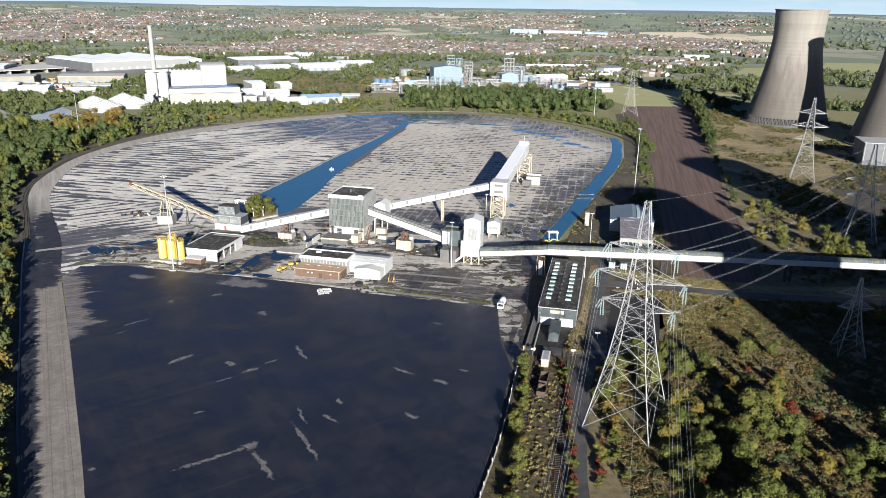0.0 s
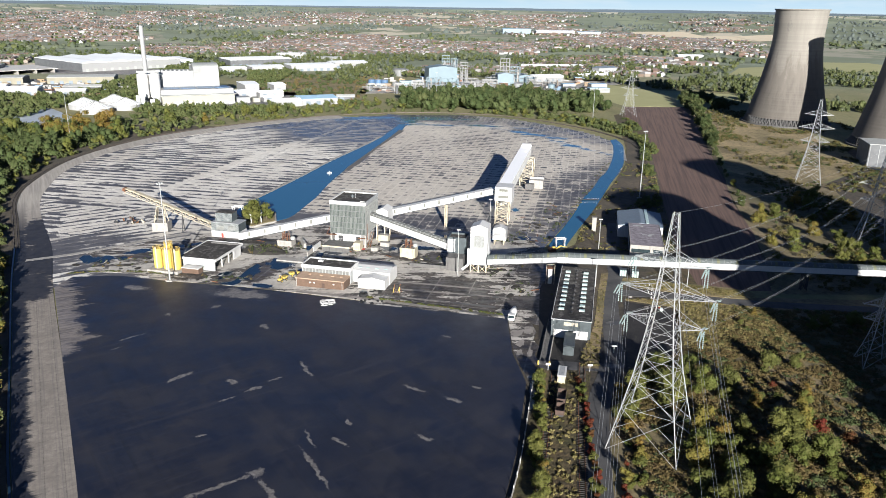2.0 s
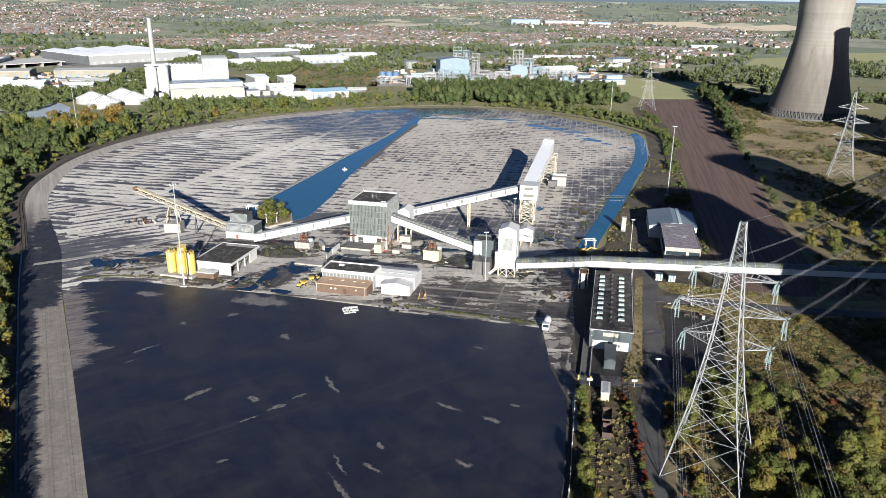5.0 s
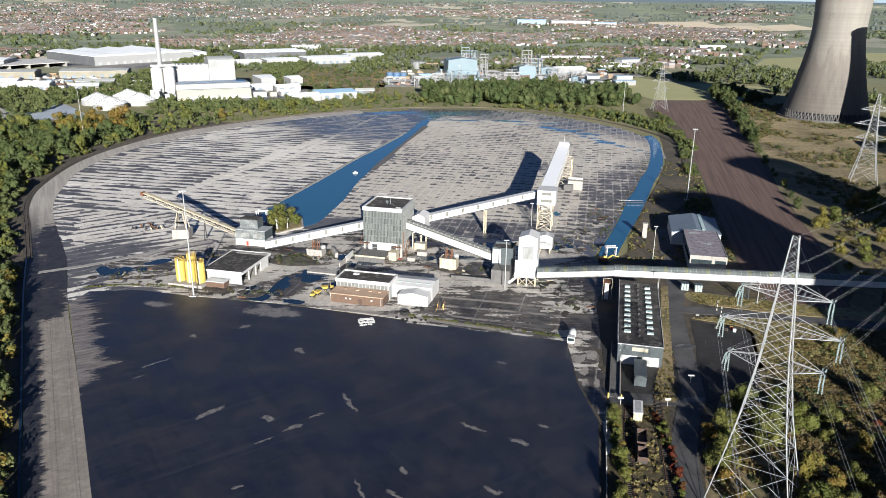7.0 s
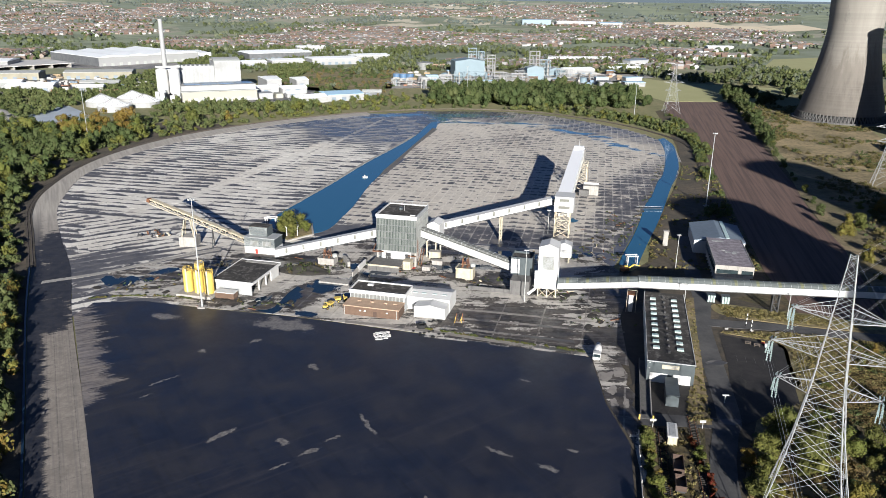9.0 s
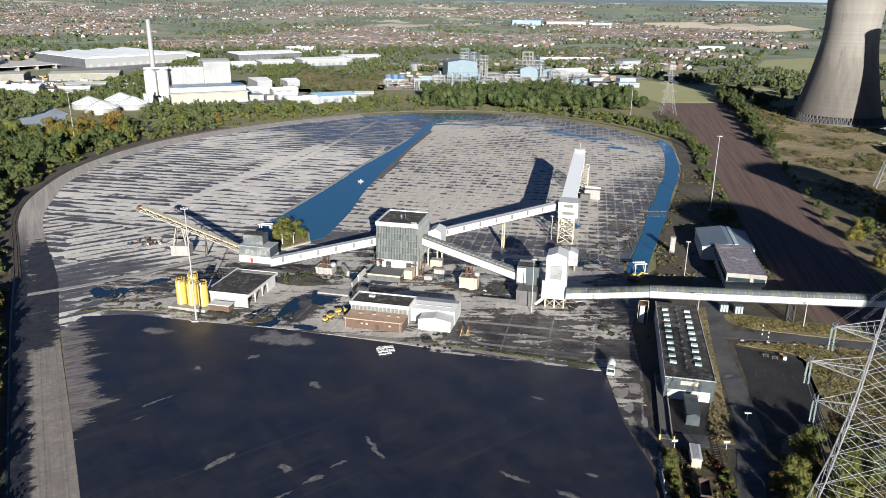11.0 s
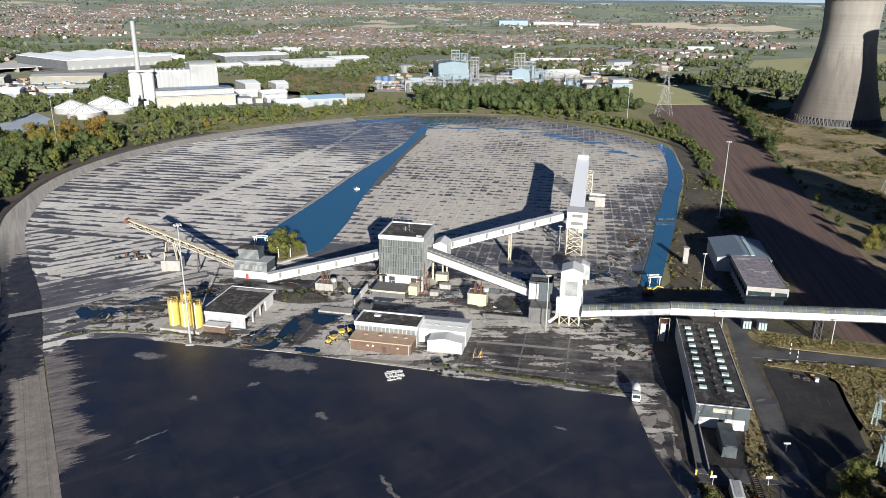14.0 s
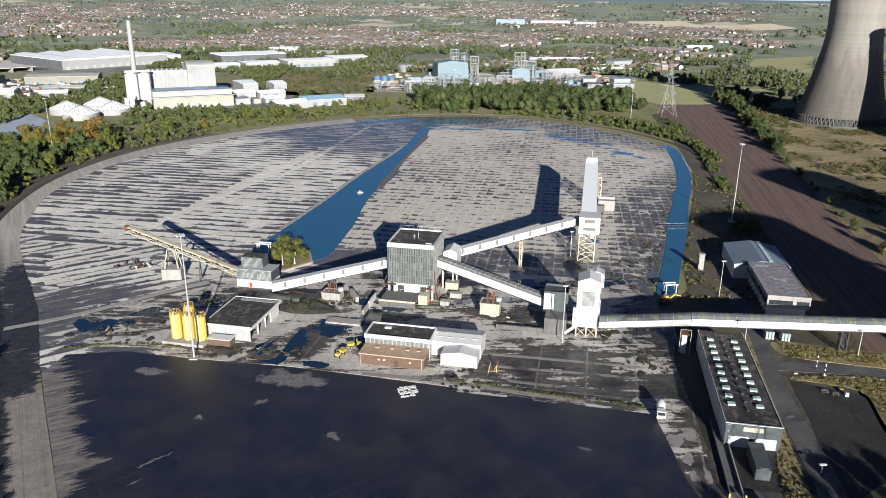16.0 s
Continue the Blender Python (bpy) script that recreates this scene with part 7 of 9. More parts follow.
for i in range(60):
    x, y = rnd.uniform(152, 245), rnd.uniform(312, 470)
    if x < np.interp(y, FIELD_Y, FIELD_RIGHT) + 4:
        continue
    tree(rnd.choice(["bush", "bush", "gold", "green"]), x, y, rnd.uniform(0.7, 1.4), group="waste ground bushes")


def rough_wood(name, spots, label, mats, quads, leaf, cores=3):
    """Many leafy crowns joined into one wood. spots: x, y, radius, height."""
    rg = np.random.default_rng(len(spots))
    vs, mi, core, cmi = [], [], [], []
    for x, y, r, h in spots:
        lob = rg.uniform(-0.5, 0.5, (7, 3)) * np.array([r, r, h * 0.6]) * 1.1 + np.array([x, y, h * 0.55])
        c = lob[rg.integers(0, 7, quads)]
        d = rg.normal(0, 1, (quads, 3))
        d /= np.linalg.norm(d, axis=1)[:, None]
        c = c + d * np.array([r * 0.52, r * 0.52, h * 0.33]) * rg.uniform(0.7, 1.05, (quads, 1))
        n = d + rg.normal(0, 0.4, (quads, 3)) + np.array([0, 0, 0.25])
        n /= np.linalg.norm(n, axis=1)[:, None]
        a = np.cross(n, rg.normal(0, 1, (quads, 3)))
        a /= np.linalg.norm(a, axis=1)[:, None]
        b = np.cross(n, a)
        w = leaf * rg.uniform(0.6, 1.3, (quads, 1))
        vs.append(np.stack([c - a * w, c - b * w * 0.7, c + a * w, c + b * w * 0.7], 1).reshape(-1, 3))
        tone = int(rg.integers(len(mats)))
        mi += [tone] * quads
        # a lumpy inner mass under the leaves of each lobe
        for cc in lob[:cores]:
            core.append(LV * (1 + rg.normal(0, 0.12, (len(LV), 1))) * np.array([r * 0.42, r * 0.42, h * 0.27]) + cc)
            cmi += [tone] * len(LF)
    vs, core = np.concatenate(vs), np.concatenate(core) if core else np.zeros((0, 3))
    faces = np.arange(len(vs)).reshape(-1, 4).tolist()
    if cores:
        faces += (np.tile(LF, (len(core) // len(LV), 1)) + np.repeat(np.arange(len(core) // len(LV)) * len(LV), len(LF))[:, None] + len(vs)).tolist()
    soup(name, np.concatenate([vs, core]).tolist(), faces, mats, mi + cmi, label, "woodland")


def belt_spots(n):
    out = []
    while len(out) < n:
        idx = rnd.uniform(0.15, 0.99) * (len(OUTER) - 1)
        a, b = OUTER[int(idx)], OUTER[min(int(idx) + 1, len(OUTER) - 1)]
        f = idx - int(idx)
        px, py = a[0] + (b[0] - a[0]) * f, a[1] + (b[1] - a[1]) * f
        d = Vector((px + 50, py - 520)).normalized()
        if py < 520:
            d = Vector((-0.9, 0.35)).normalized()
        off = 9 + 108 * rnd.random() ** 1.45 if px < 110 else 11 + min(26, max(4, np.interp(py, FIELD_Y, FIELD_LEFT) - px - 16)) * rnd.random()
        if px > 100 and py < 600:
            continue
        x, y = px + d.x * off, py + d.y * off
        if -40 < x < 190 and y > 838:
            continue
        tall = 5.5 if off > 22 else 3.2
        out.append((x, y, rnd.uniform(2.6, 4.6) * (1.0 if off > 22 else 0.7), rnd.uniform(0.7, 1.35) * tall))
    return out


rough_wood("tree_belt", belt_spots(1050), "green scrub and young trees round the loop", [LEAF_DARK, LEAF_MID, LEAF_MID, LEAF], 130, 0.56)
wood = []
while len(wood) < 300:
    x, y = rnd.uniform(-45, 190), rnd.uniform(846, 985)
    if y < 985 - abs(x - 70) * 0.5:
        wood.append((x, y, rnd.uniform(6, 10.5), rnd.uniform(12, 20)))
rough_wood("far_side_wood", wood, "dense dark green wood beyond the loop", [LEAF_DARK, LEAF_DARK, LEAF_DARK, LEAF_MID], 320, 0.75)
edge = []
while len(edge) < 330:
    x, y = rnd.uniform(-430, -235), rnd.uniform(430, 690)
    if x < -262 - max(0, (475 - y)) * -0.55 - 14 and not inside(x, y, [(q[0] - 10, q[1]) for q in OUTER[:13]] + [(0, 700), (0, 100)]):
        edge.append((x, y, rnd.uniform(4, 6.5), rnd.uniform(8, 13)))
rough_wood("left_wood", edge, "dark dense wood outside the loop", [LEAF_DARK, LEAF_DARK, LEAF_DARK, LEAF], 190, 0.72)
rough_wood("undergrowth", UNDER, "bramble, bracken and low scrub", [HEATH, BRACKEN, HEATH, LEAF_MID, HEATH], 64, 0.30, 1)
near = []
while len(near) < 430:
    s = rnd.random()
    y = 105 + 225 * s
    x = np.interp(y, [q[1] for q in OUTER[:6]], [q[0] for q in OUTER[:6]]) - 4.5 - 34 * rnd.random() ** 1.4
    near.append((x, y, rnd.uniform(1.6, 3.4), rnd.uniform(2.5, 7.0)))
rough_wood("roadside_scrub", near, "dark scrub beside the perimeter road", [LEAF_DARK, LEAF_DARK, LEAF_MID, LEAF_GOLD], 150, 0.45)

# far woods: many rough clumps
def far_wood(name, n, pick, label, mats, low=(4, 9), fine=True):
    IV, IF = (FV, FF) if fine else (LV, LF)
    vs, fs, mi = [], [], []
    o = 0
    for i in range(n):
        p = pick()
        if p is None:
            continue
        x, y = p
        r = rng.uniform(*low)
        v = IV * (1 + rng.normal(0, 0.16, (len(IV), 1)))
        v = v * np.array([r, r * rng.uniform(0.8, 1.3), r * rng.uniform(0.7, 1.1)]) + np.array([x, y, rise(x, y) + r * 0.55])
        vs.append(v)
        fs.append(IF + o)
        mi += [int(rng.integers(len(mats)))] * len(IF)
        o += len(IV)
    soup(name, np.concatenate(vs).tolist(), np.concatenate(fs).tolist(), mats, mi, label, "woodland")


def pick_far():
    r, a = 1000 + 3700 * rng.random() ** 1.1, radians(rng.uniform(-37, 37))
    x, y = r * math.sin(a), r * math.cos(a)
    if noise.noise(Vector((x * 0.004, y * 0.004, 4.4))) < (-0.45 if r < 1750 else -0.2) + 0.25 * rng.random():
        return None
    if x > 0.26 * y and r < 2100 and noise.noise(Vector((x * 0.006, y * 0.006, 2.2))) < 0.05:
        return None
    if in_field(x, y) or -130 < x < 260 and 990 < y < 1240 or (-800 < x < -180 and 850 < y < 1500):
        return None
    return x, y


def pick_west():
    x, y = rng.uniform(-700, -170), rng.uniform(640, 1500)
    if math.hypot(x + 50, (y - 520)) < 330 or noise.noise(Vector((x * 0.008, y * 0.008, 2.2))) < -0.18:
        return None
    if x > -245 and y > 915 or -345 < x < -190 and 850 < y < 1010 or -770 < x < -480 and y > 1300 or x < -470 and 930 < y < 1300 or -420 < x < -330 and y < 870:
        return None
    return x, y


mid_spots = []
while len(mid_spots) < 3000:
    p = pick_far()
    if p is not None and math.hypot(*p) < 1750:
        mid_spots.append((p[0], p[1], rng.uniform(3.5, 6.5), rng.uniform(6, 12)))
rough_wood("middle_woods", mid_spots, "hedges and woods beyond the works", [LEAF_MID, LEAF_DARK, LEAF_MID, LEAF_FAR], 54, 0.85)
west = []
while len(west) < 2600:
    p = pick_west()
    if p is not None:
        west.append((p[0], p[1], rng.uniform(2.8, 5.0), rng.uniform(3.5, 8.0)))
rough_wood("works_woods", west, "scrubby green woods among the works", [LEAF_DARK, LEAF_MID, LEAF_MID], 48, 0.8)


lots = []
while len(lots) < 800:
    x, y = rng.uniform(-1000, -150), rng.uniform(1180, 1800)
    if (-830 < x < -430 and 1170 < y < 1560) or (-390 < x < -110 and 1260 < y < 1470) or noise.noise(Vector((x * 0.01, y * 0.01, 5))) < -0.3:
        continue
    lots.append((x, y, rng.uniform(3.0, 6.0), rng.uniform(4.0, 10.0)))
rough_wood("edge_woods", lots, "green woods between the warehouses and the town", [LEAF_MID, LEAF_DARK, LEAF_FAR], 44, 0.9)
waste = []
while len(waste) < 420:
    x, y = rng.uniform(-270, -95), rng.uniform(880, 1260)
    if noise.noise(Vector((x * 0.015, y * 0.015, 8))) > -0.2 and not (-330 < x < -190 and 850 < y < 1000):
        waste.append((x, y, rng.uniform(1.8, 4.0), rng.uniform(1.5, 4.5)))
rough_wood("waste_scrub", waste, "low green scrub on waste ground by the works", [LEAF_MID, LEAF_DARK, BRACKEN], 40, 0.8)


def pick_band(near, far):
    p = pick_far()
    return p if p is not None and near <= math.hypot(*p) < far else None


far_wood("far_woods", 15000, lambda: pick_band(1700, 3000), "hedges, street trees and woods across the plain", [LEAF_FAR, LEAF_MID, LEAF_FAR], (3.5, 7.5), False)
far_wood("rim_woods", 9000, lambda: pick_band(3000, 4900), "woods and hedges near the hills, tinted for haze", [LEAF_RIM], (4, 8), False)
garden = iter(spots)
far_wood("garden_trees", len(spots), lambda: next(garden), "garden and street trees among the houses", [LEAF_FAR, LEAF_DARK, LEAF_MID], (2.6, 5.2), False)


# ---- puddles, patches and verges ----
def blob(cx, cy, rx, ry, yaw, seed, n=22, rag=0.35):
    """An uneven outline."""
    c, s = math.cos(radians(yaw)), math.sin(radians(yaw))
    out = []
    for i in range(n):
        a = 2 * math.pi * i / n
        r = 1 + rag * noise.noise(Vector((math.cos(a) * 1.3, math.sin(a) * 1.3, seed * 3.7))) * 1.6 + rag * 0.5 * noise.noise(Vector((math.cos(a) * 4, math.sin(a) * 4, seed * 1.9)))
        u, v = rx * r * math.cos(a), ry * r * math.sin(a)
        out.append((cx + u * c - v * s, cy + u * s + v * c))
    return out


sheet("muddy_apron", [tuple(p) for p in spline([(-129, 309), (-142, 313.5), (-152, 314), (-160, 318), (-157, 323), (-166, 327), (-163, 334), (-170, 340), (-160, 345), (-163, 351), (-150, 352), (-147, 359), (-139, 358), (-136, 365), (-129, 368)], 3)], 0.105, APRON, "broken slabs drowned in black mud and puddles", "apron")
sheet("lorry_apron", [(21.8, 268), (30, 266), (31, 256), (29, 250), (30.5, 244), (28, 238), (29, 232), (26.5, 226), (27.5, 221), (25, 214), (25.5, 209), (22, 200), (24, 218), (21, 239)], 0.13, APRON, "broken pale concrete beside the coal pad", "apron")
ribbon("edge_kerb", [(-63, 294.6), (-36, 288.6), (-9.4, 280.2), (20, 271.9)], [(-63, 292.4), (-36, 286.4), (-9.4, 278.0), (20, 269.7)], 0.15, EDGECONC, "worn pale concrete edge of the apron", "kerb")
for rows_ in ([(-25.4, 298.4), (-10.2, 295.4), (8, 292.0), (23.3, 288.6)], [(-26.9, 290.6), (-11.8, 286.4), (4, 282.6), (17.8, 279.2)], [(-22, 306), (0, 301.5), (26, 296)]):
    ribbon("slab_strip", [(x, y + 0.9) for x, y in rows_], [(x, y - 0.7) for x, y in rows_], 0.118, EDGECONC, "pale worn strip between dirty slabs", "apron")
for q, (px0, py0, rx0, ry0, yaw0) in enumerate(((23.6, 255, 3.6, 2.2, 60), (28.6, 258, 3.2, 1.6, 75), (24.0, 246, 2.6, 1.5, 70), (22.9, 239, 2.4, 1.2, 80), (26.6, 239, 3.4, 0.9, 80))):
    sheet("scraped_patch", blob(px0, py0, rx0, ry0, yaw0, 80 + q, 22, 0.4), 0.142, EDGECONC, "pale concrete scraped bare of mud", "patch")
sheet("track_ground", [(8.5, 140), (32, 140), (42, 215), (48, 236), (52, 250), (36, 254), (31, 236), (24, 206), (16, 176)], 0.06, SCRUB, "weedy brown ground round old tracks", "ground")
sheet("workshop_yard", [(31, 250), (36, 254), (50, 312), (44, 316), (38, 300)], 0.10, ASPHALT, "black dirty yard beside the workshop", "yard")
sheet("workshop_front", [(30, 228), (52, 228), (56, 252), (36, 254), (31, 240)], 0.10, ASPHALT, "black dirty yard before the workshop", "yard")
WEED_Y, WEED_X, WEED_W = [228, 236, 243, 256, 268, 290, 320], [42, 43.5, 46, 51, 54.8, 60.2, 68.2], [6, 6, 5.4, 3.6, 3.0, 3.0, 3.2]
ribbon("weed_strip", list(zip(WEED_X, WEED_Y)), [(x + w, y) for x, y, w in zip(WEED_X, WEED_Y, WEED_W)], 0.16, TANGRASS, "brown weeds beside the workshop", "verge")
sheet("grass_verge", [tuple(p) for p in spline([(79, 314), (100, 308), (125, 300), (122, 290.5), (92, 297.5), (80, 302), (75, 308)], 4, True)], 0.2, GRASS, "dry grass verge under the conveyor", "verge")
sheet("grass_verge", [tuple(p) for p in spline([(71, 288.5), (80, 289.5), (92, 288.5), (106, 284), (116, 276), (112, 262), (98, 252), (84, 250), (85, 262), (89, 276), (86, 282), (76, 286)], 4, True)], 0.2, GRASS, "dry grass verge beside the car park", "verge")
sheet("crossing_path", [(27, 227.5), (38, 227), (50, 226), (51, 231.5), (38, 233), (28, 234)], 0.125, ROADWAY, "pale worn path across the tracks", "path")
# Pale sheets on the road; the junction one paints a sunlit patch.
for q, (px0, py0) in enumerate(((50.2, 228.2), (58.6, 263.5))):
    sheet("road_patch", blob(px0 + 3.2, py0 + 1.6, 3.4, 1.7, 4, 60 + q, 16, 0.15), 0.142, PALEPATCH, "pale patch laid on the asphalt", "patch")
# Verge takes the dark soil colour in place of tree shadow.
sheet("outer_verge", [(q[0] - 1, q[1]) for q in OUTER[:13]] + [(q[0] - 75, q[1] + 10) for q in OUTER[12::-1]], 0.045, BANKSOIL, "rough ground under roadside scrub, darkened for tree shade", "verge")
sheet("field_margin", [(60, 300), (50, 345), (64, 362), (76, 402), (94, 448), (116, 502), (137, 560), (155, 632), (166, 690), (190, 830), (235, 885), (290, 915), (330, 880), (262, 760), (244, 690), (214, 575), (190, 481), (172, 405), (150, 312), (120, 296)], 0.03, SCRUB, "dark weedy margin of the brown field", "ground")
sheet("tower_grass", [tuple(p) for p in spline([(210, 540), (226, 600), (246, 690), (266, 780), (290, 865), (318, 850), (320, 790), (338, 745), (360, 735), (335, 650), (318, 570), (262, 508), (232, 515)], 4, True)], 0.06, STRAW, "sunlit dry grass below the cooling tower", "ground")
sheet("gravel_yard", [(238, 400), (330, 350), (420, 420), (400, 590), (345, 640), (322, 560), (262, 504)], 0.06, BALLAST, "dark ground of the substation", "ground")
sheet("pasture_field", [(530, 1392), (613, 1556), (774, 1640), (583, 1276)], 0.1, PASTURE, "open green pasture behind the cooling towers", "field")
sheet("pasture_field", [(185, 1095), (254, 1180), (290, 1110), (420, 1050), (335, 915), (222, 909)], 0.1, PASTURE, "open green pasture with worn patches", "field")
sheet("pasture_field", [(760, 1540), (820, 1400), (1000, 1600), (990, 1760), (880, 1760)], 0.1, PASTURE, "open green pasture beside trees", "field")
sheet("pasture_field", [(150, 1240), (300, 1220), (330, 1330), (180, 1370)], 0.1, PASTURE, "green open ground beside the works", "field")
sheet("waste_field", [(-260, 1010), (-110, 930), (-100, 1000), (-110, 1180), (-230, 1240)], 0.1, GRASS, "rough grass on waste ground by the works", "field")
bm = bmesh.new()
for quad in (((754, 3180), (812, 2848), (1011, 2910), (1012, 3185)), ((954, 2967), (892, 2739), (1102, 2639), (1110, 2900)), ((1114, 2905), (1106, 2640), (1280, 2725), (1300, 2990))):
    bm.faces.new([bm.verts.new((x, y, rise(x, y) + 1.5)) for x, y in quad])
bmesh.ops.subdivide_edges(bm, edges=bm.edges[:], cuts=10, use_grid_fill=True)
for vtx in bm.verts:
    vtx.co.z = rise(vtx.co.x, vtx.co.y) + 1.2
tagged(part("stubble_field", bm, STUBBLE), "pale stubble fields on the plain", "field", kind="structure")
PALEYARD = plain("pale_wet_yard", (0.50, 0.55, 0.60), 0.45, vary=0.3, scale=0.05)
sheet("works_yard", [(-480, 700), (-475, 830), (-425, 825), (-370, 760), (-325, 672), (-345, 655), (-410, 690)], 0.1, PALEYARD, "pale wet concrete of a works yard", "yard")
sheet("works_yard", [(-600, 900), (-640, 1120), (-440, 1180), (-400, 1010), (-470, 930)], 0.1, YARDCONC, "cluttered concrete works yard", "yard")
sheet("works_yard", [(-300, 850), (-200, 880), (-150, 1000), (-240, 1020), (-340, 960)], 0.1, YARDCONC, "concrete yard of the energy plant", "yard")
sheet("works_yard", [(-110, 1005), (180, 1085), (300, 1200), (280, 1260), (60, 1220), (-110, 1100)], 0.1, CONC, "pale concrete yard of the chemical works", "yard")
sheet("works_yard", [(-830, 1230), (-480, 1230), (-480, 1340), (-830, 1340)], 0.1, YARDCONC, "pale concrete lorry yard", "yard")

for outline in [[(-97.9, 302.5), (-93.7, 303.3), (-91.4, 305.7), (-89.0, 320.4), (-86.8, 327.2), (-85.1, 325.5), (-86.8, 316.0), (-88.6, 302.6), (-90.6, 299.7)], [(-169.2, 331.9), (-169.0, 336.2), (-166.3, 336.2), (-161.4, 330.8), (-157.0, 329.9), (-157.0, 325.2), (-160.4, 324.3), (-163.9, 325.6), (-166.5, 328.6)], [(-151.7, 333.5), (-149.5, 335.8), (-146.9, 333.1), (-147.5, 330.4), (-149.7, 330.4)], [(-79.9, 321.5), (-78.9, 329.0), (-76.9, 333.1), (-71.6, 329.1), (-71.9, 323.0), (-75.8, 319.5)], [(-67.9, 333.1), (-66.2, 340.5), (-62.5, 344.6), (-58.5, 343.0), (-59.1, 332.5), (-63.3, 329.1), (-66.4, 329.1)], [(-69.1, 350.8), (-67.1, 353.9), (-64.7, 351.3), (-65.8, 347.3), (-68.3, 347.8)]]:
    sheet("puddle", outline, 0.122, DARKWATER, "still dark puddle on the plant apron", "puddle", 0.05)

# ---- yard things ----
t = thing("pump_float", -80.5, 518, 0.12, 20, "small white pump float on the canal", "float")
part("hull", boxes((-1.6, 1.6, -1.0, 1.0, 0, 0.7)), WHITE, t)
part("pump", lathe(bmesh.new(), [(0.5, 0.7), (0.5, 1.5), (0.2, 1.7)], 12), STEEL, t)
t = thing("bush_island", -103, 399, 0.0, 0, "low kerbed island overgrown with bushes", "island")
part("kerb", prism(bmesh.new(), [(-9, -9), (0, -15), (11, -4), (7, 14), (-8, 14)], 0.0, 0.7), CONC, t)
part("soil", prism(bmesh.new(), [(-8.3, -8.6), (0, -14), (10, -4), (6.3, 13.2), (-7.4, 13.2)], 0.7, 0.95), GRASS, t)
for x, y, s in ((-107, 393, 1.1), (-102, 391, 1.2), (-104, 399, 1.3), (-98, 398, 0.9), (-107, 404, 1.1), (-101, 407, 1.0), (-96, 396, 0.6)):
    tree("green", x, y, s, 0.9, "island bushes")


def portal(x, y, yaw, w, h):
    t = thing("steel_portal", x, y, 0.1, yaw, "white painted steel portal frame", "frame", "steel portals")
    for px in (0, w):
        for py in (0, 2.4):
            part("post", boxes((px - 0.2, px + 0.2, py - 0.2, py + 0.2, 0, h)), WHITE, t)
    for py in (0, 2.4):
        part("beam", boxes((-0.6, w + 0.6, py - 0.2, py + 0.2, h, h + 0.45)), WHITE, t)
    part("cross_beam", boxes((-0.2, 0.2, 0.2, 2.2, h, h + 0.4)), WHITE, t)


portal(-119.0, 408.0, -10, 5.4, 4.6)
portal(-104.5, 390.5, 10, 5.2, 5.2)


def hopper(x, y, w, d, h, material, label):
    t = thing("loading_hopper", x, y, 0.09, PLANT, label, "hopper", "hoppers")
    part("bin", boxes((0, w, 0, d, 0, h)), material, t)
    part("rim", boxes((-0.15, w + 0.15, -0.15, 0.25, h, h + 0.4), (-0.15, w + 0.15, d - 0.25, d + 0.15, h, h + 0.4), (-0.15, 0.25, 0.25, d - 0.25, h, h + 0.4), (w - 0.25, w + 0.15, 0.25, d - 0.25, h, h + 0.4)), material, t)
    part("coal", boxes((0.25, w - 0.25, 0.25, d - 0.25, h, h + 0.15)), DARKCONC, t)
    cx, cy = w * 0.5, d * 0.45
    for sx in (-1, 1):
        for sy in (-1, 1):
            part("frame_post", beams([((cx + sx * 1.3, cy + sy * 1.2, h), (cx + sx * 1.1, cy + sy * 1.0, h + 4.2))], 0.28), RUST, t)
    part("frame_brace", beams([((cx - 1.3, cy - 1.2, h), (cx + 1.1, cy - 1.0, h + 4.2)), ((cx + 1.3, cy - 1.2, h), (cx - 1.1, cy - 1.0, h + 4.2)), ((cx - 1.2, cy - 1.1, h + 2), (cx + 1.2, cy - 1.1, h + 2)), ((cx - 1.3, cy + 1.2, h), (cx - 1.1, cy - 1.0, h + 4.2))], 0.18), RUST, t)
    part("drum", lathe(bmesh.new(), [(1.0, h + 0.2), (1.1, h + 0.5), (1.1, h + 1.5), (0.7, h + 1.7)], 16, w * 0.9, d * 0.7), LOUVRE, t)


hopper(-83.0, 353.5, 7.4, 5.0, 2.6, CONC, "pale concrete hopper with a rusty frame on top")
hopper(-22.6, 337.5, 7.2, 5.5, 4.6, CREAM, "cream steel hopper with a rusty frame on top")
t = at_plant(-64.5, 345.0, "ramp_wall", "long pale precast wall lying beside the crusher house", "wall")
part("panel", boxes((0, 0.6, 0, 9, 0, 2.6)), WHITE, t)
part("panel", boxes((0, 0.5, -7, -0.2, 0, 2.2)), CONC, t)
t = at_plant(-79.0, 331.5, "loose_slab", "big pale precast slab lying in a puddle", "slab")
part("slab", boxes((0, 13, 0, 4.5, 0.05, 0.7)), CONC, t)
t = thing("spoil_heap", -88, 345, 0.08, -10, "mound of earth grown over with weeds", "heap")
bm = bmesh.new()
n = 26
grid = [[bm.verts.new((-12 + 24 * i / n, -5.5 + 11 * j / n, 0)) for j in range(n + 1)] for i in range(n + 1)]
for i in range(n + 1):
    for j in range(n + 1):
        v = grid[i][j]
        r = min(1.0, math.hypot(v.co.x / 12, v.co.y / 5.5))
        v.co.z = 3.0 * (1 - r * r) * (0.75 + 0.5 * noise.noise(Vector((v.co.x * 0.3, v.co.y * 0.3, 2)))) - 0.05
for i in range(n):
    for j in range(n):
        bm.faces.new((grid[i][j], grid[i + 1][j], grid[i + 1][j + 1], grid[i][j + 1]))
